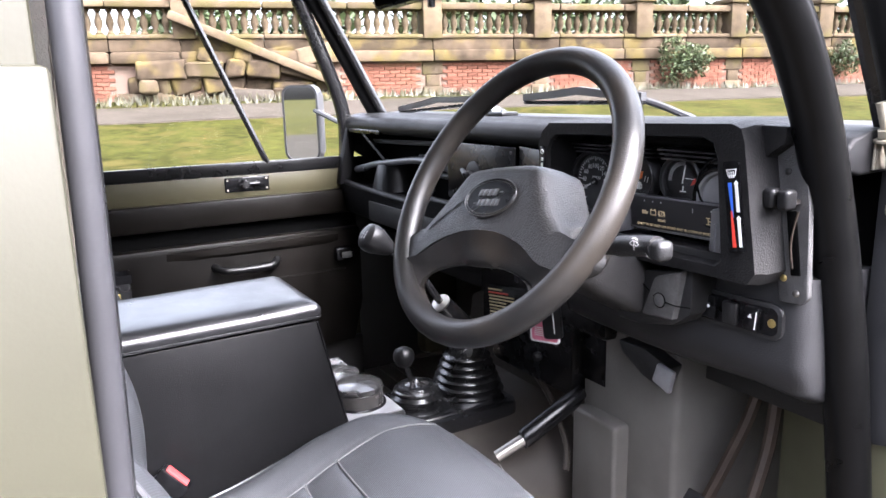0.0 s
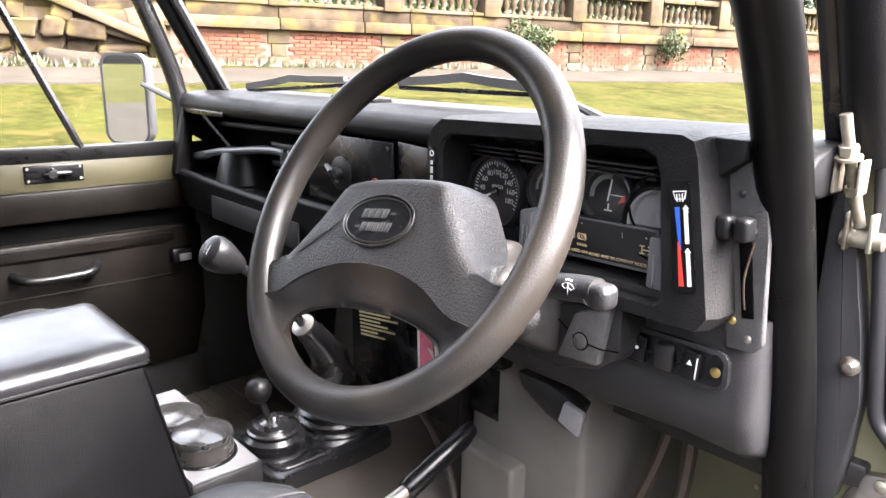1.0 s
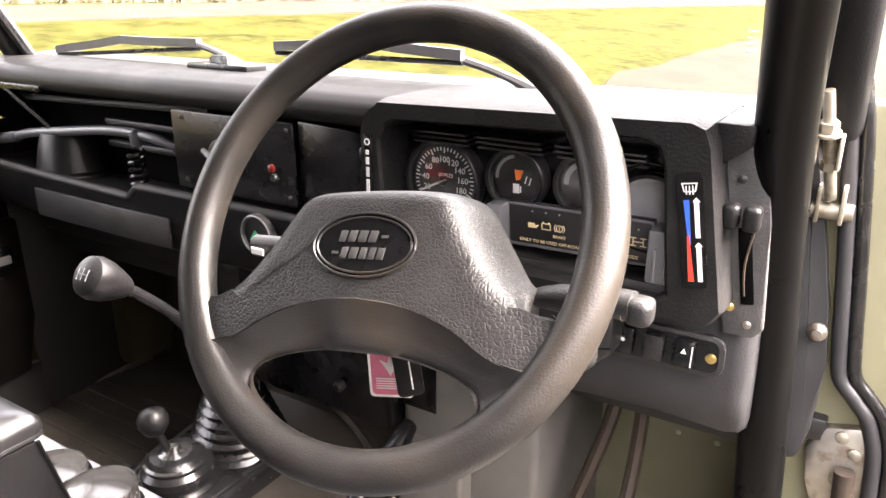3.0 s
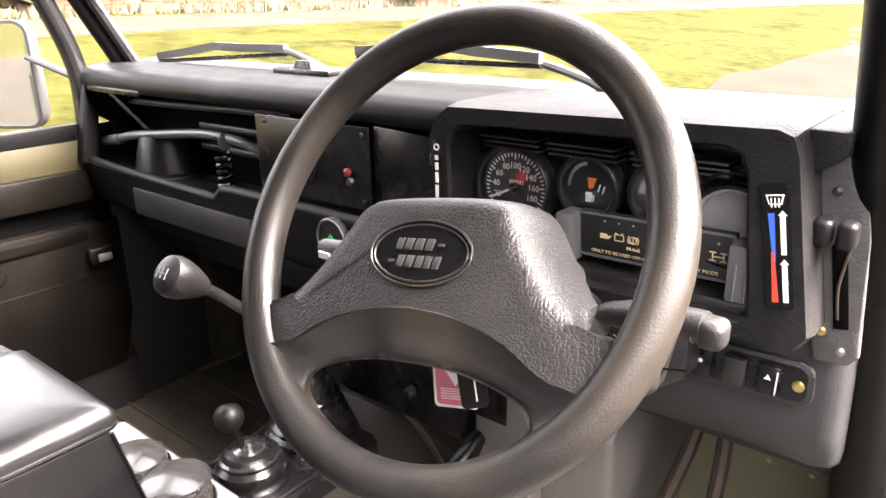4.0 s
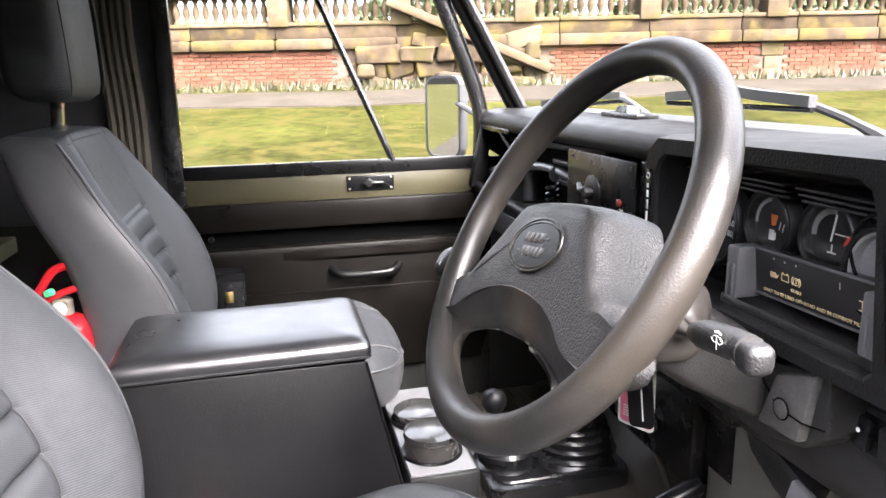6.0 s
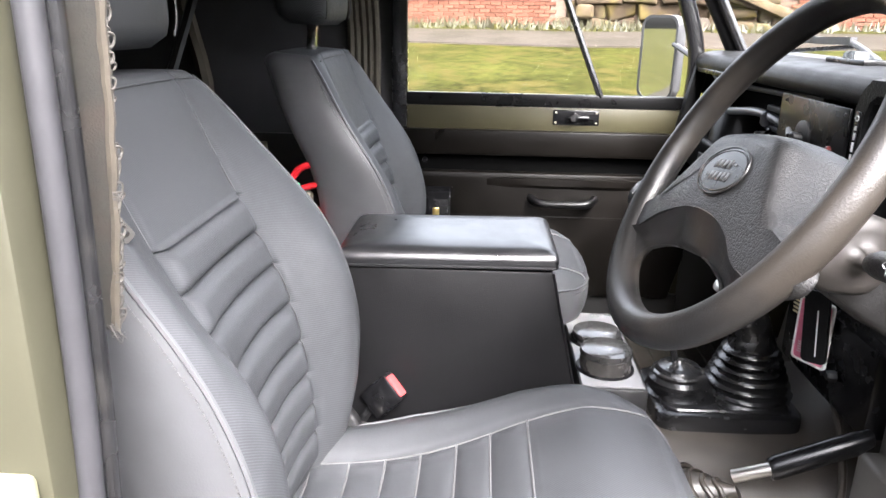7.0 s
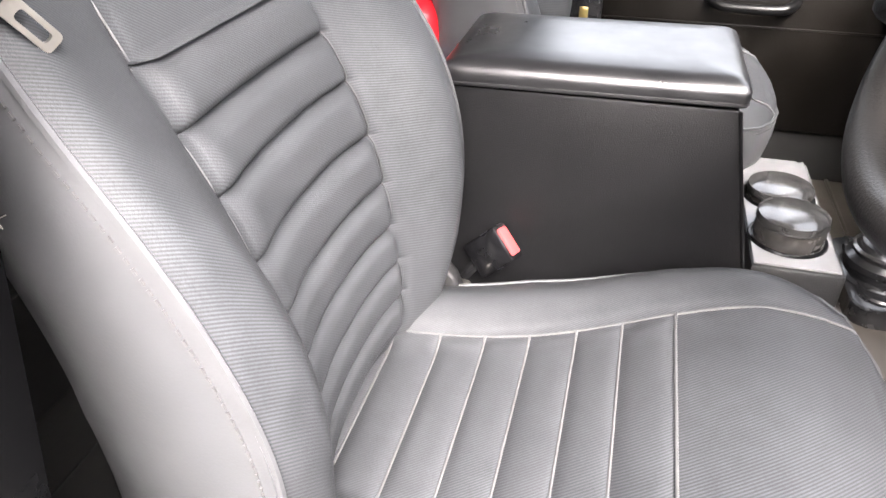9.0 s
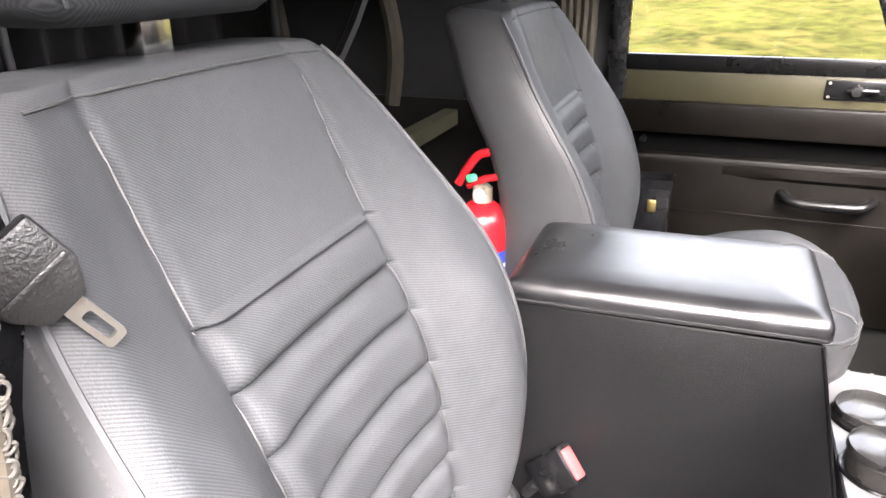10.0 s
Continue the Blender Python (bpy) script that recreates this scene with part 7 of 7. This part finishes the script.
strip = spline([(0.685, 0.155, 1.99), (0.684, 0.152, 1.75), (0.683, 0.148, 1.62), (0.682, 0.141, 1.50), (0.681, 0.130, 1.400)], 10)
part("flap", loft([[p + Vector((0.0, 0.0, 0)), p + Vector((0.010, -0.030 + 0.003 * noise.noise(p * 25), 0)), p + Vector((0.030, -0.055, 0)), p + Vector((0.026, -0.057, 0)), p + Vector((0.006, -0.032, 0)), p + Vector((-0.003, -0.002, 0))] for p in strip]), "camo", fr, "camouflage canvas flap")
part("edging", tube([p + Vector((-0.001 + 0.0015 * noise.noise(p * 90), 0.0015 * noise.noise(p * 70), 0)) for p in strip], [0.0032 + 0.0012 * noise.noise(p * 110) for p in strip], 7), "fray", fr, "worn brown edging")
bm = bmesh.new()
for k in range(62):
    p = strip[-1].lerp(strip[0], 0.004 + 0.0062 * k) if k < 2 else strip[max(0, len(strip) - 1 - int(k * 0.42))].lerp(strip[max(0, len(strip) - 2 - int(k * 0.42))], (k * 0.42) % 1)
    w, d, h = rng.uniform(0.003, 0.007), rng.uniform(0.001, 0.005), rng.uniform(0.002, 0.005)
    add_tube(bm, spline([p + Vector((0.001, 0, h)), p + Vector((-w * 0.7, d, h * 0.9)), p + Vector((-w, d, 0)), p + Vector((-w * 0.5, d * 0.7, -h)), p + Vector((0.001, 0, -h * 0.6))], 3), rng.uniform(0.0007, 0.0012), 5)
for _ in range(9):
    p = strip[-1] + Vector((rng.uniform(-0.002, 0.008), rng.uniform(-0.003, 0.002), 0.006))
    add_tube(bm, [p, p + Vector((rng.uniform(-0.006, 0.002), rng.uniform(-0.002, 0.005), -0.010)), p + Vector((rng.uniform(-0.009, 0.004), rng.uniform(-0.003, 0.008), -rng.uniform(0.009, 0.016)))], [0.0006, 0.0005, 0.0003], 3)
part("loose_threads", bm, "loose_thread", fr, "pale loose threads")

# ---- seat belts ----
belt = thing("seat_belt", "black seat belt with a steel tongue hanging by the door", "seat belt")
part("webbing", loft([[Vector((x, y, z)) + Vector((0.022 * s, 0.004 * s, 0)) + Vector((0, 0.0008 * q, 0)) for s, q in ((-1, -1), (1, -1), (1, 1), (-1, 1))] for x, y, z in ((0.70, 0.06, 1.95), (0.675, 0.07, 1.7), (0.628, 0.070, 1.50), (0.632, 0.070, 1.44), (0.67, 0.06, 1.2), (0.70, 0.03, 0.9))]), "smooth", belt)
ta = Vector((-0.50, 0.28, -0.82)).normalized()
tn = Vector((0.60, 0.75, 0.25))
tn = (tn - ta * tn.dot(ta)).normalized()
tm = Matrix.Translation((0.609, 0.084, 1.473)) @ Matrix(((-ta).cross(tn), -ta, tn)).transposed().to_4x4()
cover = part("tongue_cover", prism([(-0.021, 0.030), (0.021, 0.030), (0.021, 0.000), (0.011, -0.016), (-0.011, -0.016), (-0.021, 0.000)], 0.010, tm @ Matrix.Translation((0.0, 0.0, -0.005)), 0.003), "plastic", belt, "grey plastic tongue cover")
part("cover_rib", box((-0.019, 0.004, 0.004), (0.019, 0.008, 0.007), 0.001, 2, tm), "plastic", cover)
part("tongue", frame_plate(rounded(0.012, 0.032, 0.003, 3, 0.002, -0.031), rounded(0.006, 0.019, 0.002, 3, 0.002, -0.033), 0.003, tm @ Matrix.Translation((0, 0, -0.0015))), "steel", belt, "bright steel tongue")

bk = thing("belt_buckle", "black belt buckle with a red release button", "buckle")
b0, b1 = Vector((0.152, 0.215, 1.030)), Vector((0.124, 0.258, 1.058))
bd = Vector((0.22, 0.66, 0.72)).normalized()
bl = Vector((0.38, 0.72, -0.57))
bl = (bl - bd * bl.dot(bd)).normalized()
bn = bl.cross(bd)
bmx = Matrix.Translation(b1) @ Matrix((bn, bl, bd)).transposed().to_4x4()
part("buckle_body", box((-0.013, -0.025, -0.058), (0.013, 0.025, 0.004), 0.004, 2, bmx), "smooth", bk)
part("release_button", box((-0.0085, -0.019, 0.002), (0.0085, 0.019, 0.007), 0.002, 2, bmx), "redplastic", bk, "faded red button")
part("buckle_stalk", tube([b1 - bd * 0.05, b1 - bd * 0.085 + Vector((0, 0, -0.012))], 0.008, 8), "rubber", bk)

reel = thing("belt_reel_cover", "black vinyl cover over the belt reel beside the seat", "cover")
part("cover_shell", box((0.640, -0.12, 0.957), (0.693, 0.098, 1.112), 0.006, 3), "cubby", reel)
part("cover_hem", tube([(0.690, -0.10, 1.108), (0.690, 0.092, 1.108), (0.689, 0.099, 1.100), (0.689, 0.099, 0.97)], 0.0030, 6), "cubby", reel)
part("cover_tie", tube([(0.688, 0.100, 1.105), (0.690, 0.101, 1.128)], 0.0035, 6), "rubber", reel)

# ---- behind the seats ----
part("seat_rail", box((-0.74, -0.22, 1.262), (0.74, -0.185, 1.298), 0.003), "olive_lifted", body, "olive steel cross rail behind the seats")
part("rear_divider", box((-0.74, -0.215, 0.95), (0.74, -0.20, 1.10), 0.002), "cargo", body)
for x, y, r, mt in ((0.33, -0.62, 0.016, "seal"), (0.05, -0.64, 0.012, "seal"), (-0.02, -0.66, 0.007, "clip"), (-0.35, -0.9, 0.014, "cargo"), (0.55, -0.6, 0.02, "cargo"), (-0.60, -0.55, 0.014, "cargo")):
    part("hood_stick", tube([(x, y, 0.95), (x + 0.01, y - 0.01, 1.5), (x + 0.03, y, 2.0)], r, 10), mt, body)
for k in range(5):
    y = -0.35 - 0.3 * k
    part("canvas_fold", tube(spline([(-0.742, y, 2.0), (-0.730, y - 0.03, 1.7), (-0.742, y + 0.01, 1.45), (-0.735, y, 1.3)], 4), 0.02, 8), "canvas", body)
for k in range(5):
    y = 0.11 - 0.016 * k
    part("canvas_edge", tube(spline([(-0.742, y, 1.99), (-0.736 - 0.002 * k, y - 0.008, 1.75), (-0.742, y, 1.55), (-0.738, y - 0.004, 1.33)], 4), 0.010, 8), "canvas", body)
part("rear_strap", tube([(-0.70, -0.30, 1.75), (-0.50, -0.32, 1.50), (-0.30, -0.34, 1.30)], 0.012, 6), "cargo", body)
part("rear_box", box((-0.66, -0.75, 0.95), (-0.30, -0.45, 1.22), 0.02), "cargo", body)

def build_curtain():
    """Hanging canvas with deep upright folds across the load bay."""
    bm = bmesh.new()
    xs = [-0.70 + 1.42 * k / 280 for k in range(281)]
    rows = []
    for z in (0.96, 1.2, 1.45, 1.7, 1.98):
        rows.append([bm.verts.new((x, -0.78 + 0.028 * math.sin(2 * math.pi * x / 0.092 + 0.8 * math.sin(7 * x)) + 0.010 * noise.noise(Vector((x * 9, z * 2, 1))), z)) for x in xs])
    for A, B in zip(rows, rows[1:]):
        for k in range(len(xs) - 1):
            bm.faces.new((A[k], A[k + 1], B[k + 1], B[k]))
    r = bmesh.ops.solidify(bm, geom=list(bm.faces), thickness=0.003)
    return part("bay_curtain", bm, "curtain", body, "dark grey canvas hanging in upright folds")


build_curtain()
part("hood_brace", tube([(0.70, -0.35, 1.42), (0.45, -0.50, 1.58), (0.20, -0.62, 1.74)], 0.016, 12), "bar", body, "slanting black hood brace")
ext = thing("fire_extinguisher", "small red fire extinguisher standing behind the seats", "fire extinguisher")
EX = Matrix.Translation((-0.170, 0.054, 0.958)) @ Matrix.Diagonal((1.08, 1.08, 1.0, 1.0))
part("cylinder", lathe([(0.030, 0), (0.037, 0.006), (0.0385, 0.02), (0.0385, 0.270), (0.036, 0.292), (0.028, 0.308), (0.016, 0.316)], EX, 32), "red", ext, "red enamel cylinder")
part("valve", lathe([(0.013, 0.314), (0.014, 0.318), (0.014, 0.338), (0.010, 0.342)], EX, 16), "zinc", ext)
part("pressure_gauge", lathe([(0.011, 0), (0.011, 0.006), (0.009, 0.007)], facing(-0.158, 0.054, 1.286, 0, 60), 16), "white", ext)
part("lower_handle", tube(spline([(-0.170, 0.030, 1.296), (-0.170, 0.055, 1.308), (-0.170, 0.078, 1.314)], 4), 0.006, 8), "red", ext)
part("squeeze_handle", tube(spline([(-0.170, 0.015, 1.298), (-0.170, 0.030, 1.324), (-0.170, 0.046, 1.344), (-0.170, 0.066, 1.351)], 4), 0.007, 8), "red", ext)
part("safety_pin", lathe([(0.006, 0), (0.006, 0.012)], facing(-0.158, 0.045, 1.314, 0, 60), 10), "green", ext)
part("label_band", lathe([(0.0392, 0.170), (0.0392, 0.245)], EX, 32, False), "label_blue", ext, "blue and white label band")
for k, (w, z) in enumerate(((0.9, 0.218), (0.6, 0.200), (0.75, 0.186))):
    part("label_bar", lathe([(0.0396, z), (0.0396, z + 0.007)], EX, 32, False), "white" if k == 0 else "grey_print", ext)

pb = thing("belt_box", "black plastic belt anchor box with a brass catch", "belt anchor")
part("box_shell", box((-0.715, 0.235, 1.02), (-0.655, 0.305, 1.180), 0.006), "smooth", pb)
part("box_mouth", frame_plate(rounded(0.066, 0.080, 0.006, 3, -0.685, 0.270), rounded(0.052, 0.066, 0.005, 3, -0.685, 0.270), 0.02, Matrix.Translation((0, 0, 1.175))), "smooth", pb)
part("brass_catch", box((-0.655, 0.262, 1.125), (-0.651, 0.280, 1.152), 0.002), "brass", pb)
part("buckle_bar", box((-0.71, 0.25, 1.176), (-0.66, 0.29, 1.180), 0), "smooth", pb)

# ---- more of the far door ----
part("inner_catch", box((X + 0.012, 0.845, 1.145), (X + 0.045, 0.90, 1.185), 0.008), "smooth", door, "black inner release catch")
part("catch_lever", box((X + 0.045, 0.86, 1.155), (X + 0.052, 0.89, 1.172), 0.003), "bracketgrain", door)
for y in (0.20, 0.42, 0.66, 0.90):
    part("card_rivet", lathe([(0.004, 0), (0.003, 0.002)], Matrix.Translation((X + 0.010, y, 1.325)) @ Matrix.Rotation(radians(90), 4, "Y"), 8), "plastic", door)
part("lock_stub", lathe([(0.008, 0), (0.006, 0.014)], Matrix.Translation((X + 0.0, 0.235, 1.262)) @ Matrix.Rotation(radians(90), 4, "Y"), 10), "smooth", door)
part("door_base", box((X - 0.012, 0.19, 0.76), (X + 0.004, 0.93, 0.905), 0.003), "cargo", door)

# ---- wipers and mirror ----
def build_wiper(a, b, pivot, arm_end):
    """Blade from a to b, arm from its pivot."""
    w = thing("wiper", "black windscreen wiper lying on the glass", "wiper", "wipers")
    a, b = Vector(a), Vector(b)
    part("rubber_blade", tube([a + Vector((0, 0, -0.010)), b + Vector((0, 0, -0.010))], 0.004, 6), "rubber", w)
    part("blade_frame", loft([[p + Vector((0, 0.006 * s, 0.007 * q)) for s, q in ((-1, -1), (1, -1), (1, 1), (-1, 1))] for p in (a, a.lerp(b, 0.3) + Vector((0, 0, 0.006)), a.lerp(b, 0.5) + Vector((0, 0, 0.012)), a.lerp(b, 0.7) + Vector((0, 0, 0.006)), b)]), "wiper", w)
    part("arm", tube(spline([pivot, Vector(pivot).lerp(Vector(arm_end), 0.5) + Vector((0, 0, 0.006)), arm_end], 5), [0.008] * 4 + [0.006] * 7, 8), "wiper", w)
    part("pivot", lathe([(0.024, -0.01), (0.022, 0.004), (0.014, 0.012), (0.006, 0.014)], Matrix.Translation(pivot), 14), "smooth", w)
    return w


build_wiper((-0.66, 1.045, 1.562), (-0.25, 1.045, 1.588), (-0.12, 1.045, 1.542), (-0.28, 1.045, 1.590))
build_wiper((-0.06, 1.03, 1.590), (0.27, 1.03, 1.590), (0.40, 1.055, 1.535), (0.22, 1.035, 1.594))
part("wiper_motor_cover", box((-0.215, 0.985, 1.549), (-0.08, 1.028, 1.562), 0.003), "smooth", dash)
part("motor_knob", loft([[Vector((-0.150 + x * f, 1.005 + y * f, z)) for x, y in ((-0.022, -0.012), (0.022, -0.012), (0.022, 0.012), (-0.022, 0.012))] for z, f in ((1.560, 1.0), (1.570, 0.9), (1.574, 0.7))]), "smooth", dash)

mir = thing("wing_mirror", "rectangular black door mirror on a slim arm", "mirror")
MMx = Matrix.Translation((-1.00, 0.875, 1.52)) @ Matrix.Rotation(radians(36), 4, "Z") @ Matrix.Rotation(radians(90), 4, "X")
part("mirror_shell", prism(rounded(0.130, 0.232, 0.032, 6), 0.03, MMx @ Matrix.Translation((0, 0, -0.028)), 0.008), "mirrorback", mir)
part("mirror_rim", frame_plate(rounded(0.130, 0.232, 0.032, 6), rounded(0.117, 0.219, 0.028, 6), 0.006, MMx), "mirrorback", mir)
part("mirror_glass", prism(rounded(0.119, 0.221, 0.028, 6), 0.002, MMx @ Matrix.Translation((0, 0, 0.0025))), "mirror", mir)
part("mirror_arm", tube([(-0.96, 0.905, 1.56), (-0.86, 0.95, 1.52), (-0.77, 0.97, 1.50)], 0.008, 8), "mirrorback", mir)

rv = thing("rear_view_mirror", "black interior mirror at the top of the windscreen", "mirror")
part("mirror_shell", prism(rounded(0.20, 0.055, 0.02, 5), 0.025, facing(0.02, 0.80, 1.885, -10, 25), 0.006), "mirrorback", rv)
part("mirror_stem", tube([(0.02, 0.81, 1.90), (0.02, 0.80, 1.97)], 0.007, 8), "mirrorback", rv)

td = thing("screen_label", "faint printed label on the windscreen", "label")
for k in range(5):
    part("print_line", box((-0.005, -0.0008, 0), (0.005 - 0.002 * (k % 3), 0.0008, 0.0003), 0, 2, facing(0.634, SCREEN(1.63) - 0.004, 1.632 - 0.0055 * k, 28)), "grey_print", td)


# ---- interior mirror under the windscreen's header ----
im = thing("interior_mirror", "black interior mirror on a short stem below the windscreen header", "mirror")
mm = Matrix.Translation((-0.030, 0.750, 1.792)) @ Matrix.Rotation(radians(12), 4, "Z") @ Matrix.Rotation(radians(-4), 4, "Y") @ Matrix.Rotation(radians(90), 4, "X")
shell = part("mirror_shell", prism(rounded(0.21, 0.056, 0.014, 5), 0.022, mm @ Matrix.Translation((0, 0, -0.022)), 0.004), "smooth", im)
part("mirror_face", prism(rounded(0.196, 0.044, 0.010, 5), 0.0012, mm @ Matrix.Translation((0, 0, 0.0005))), "mirror", im, "silvered glass face")
part("stem", tube([(-0.030, 0.768, 1.795), (-0.030, 0.775, 1.86), (-0.030, SCREEN(1.97), 1.96)], 0.006, 8), "smooth", im)
part("dipping_lever", box((0.052, 0.742, 1.744), (0.064, 0.752, 1.775), 0.002), "smooth", im)


# ---- bricks of the terrace wall ----
def build_bricks(wall, m):
    """Red bricks in stretcher bond between the stone blocks; the nearest ones are pieces of their own."""
    rng = random.Random(21)
    base = bmesh.new()
    add_box(base, (-0.1075, 0, -0.0325), (0.1075, 0.06, 0.0325), 0.004, 1)
    me = bpy.data.meshes.new("brick")
    base.to_mesh(me)
    base.free()
    me.materials.append(M["brick"])
    quoins = [4.3 + 2.45 * k for k in range(-2, 16)]
    vs, fs, count = [], [], 0
    for row in range(10):
        z = WALL_BASE + 0.065 + 0.0755 * row
        a = -9.0 + (0.1125 if row % 2 else 0)
        while a < 22:
            a += 0.225
            if -2.0 < a < 2.45 or any(abs(a - q) < 0.27 for q in quoins):
                continue
            near = (-5.0 < a < -2.0) or (2.4 < a < 6.2)
            p = Vector((a + rng.uniform(-0.003, 0.003), 0.004 - rng.uniform(0.0, 0.012), z + rng.uniform(-0.002, 0.002)))
            if near and count < 300:
                ob = new("brick", me)
                ob.parent = wall
                ob.matrix_local = m @ Matrix.Translation(p)
                count += 1
            else:
                i = len(vs)
                vs += [m @ (p + Vector((x, y, zz))) for x in (-0.1075, 0.1075) for y in (0, 0.06) for zz in (-0.0325, 0.0325)]
                fs += [tuple(i + k for k in f) for f in ((0, 1, 3, 2), (4, 6, 7, 5), (0, 4, 5, 1), (2, 3, 7, 6), (1, 5, 7, 3), (0, 2, 6, 4))]
    rest = bpy.data.meshes.new("brickwork")
    rest.from_pydata(vs, [], fs)
    rest.materials.append(M["brick"])
    ob = new("brickwork", rest)
    ob.parent = wall
    ob["kind"] = "stuff"


build_bricks(terrace, TM)
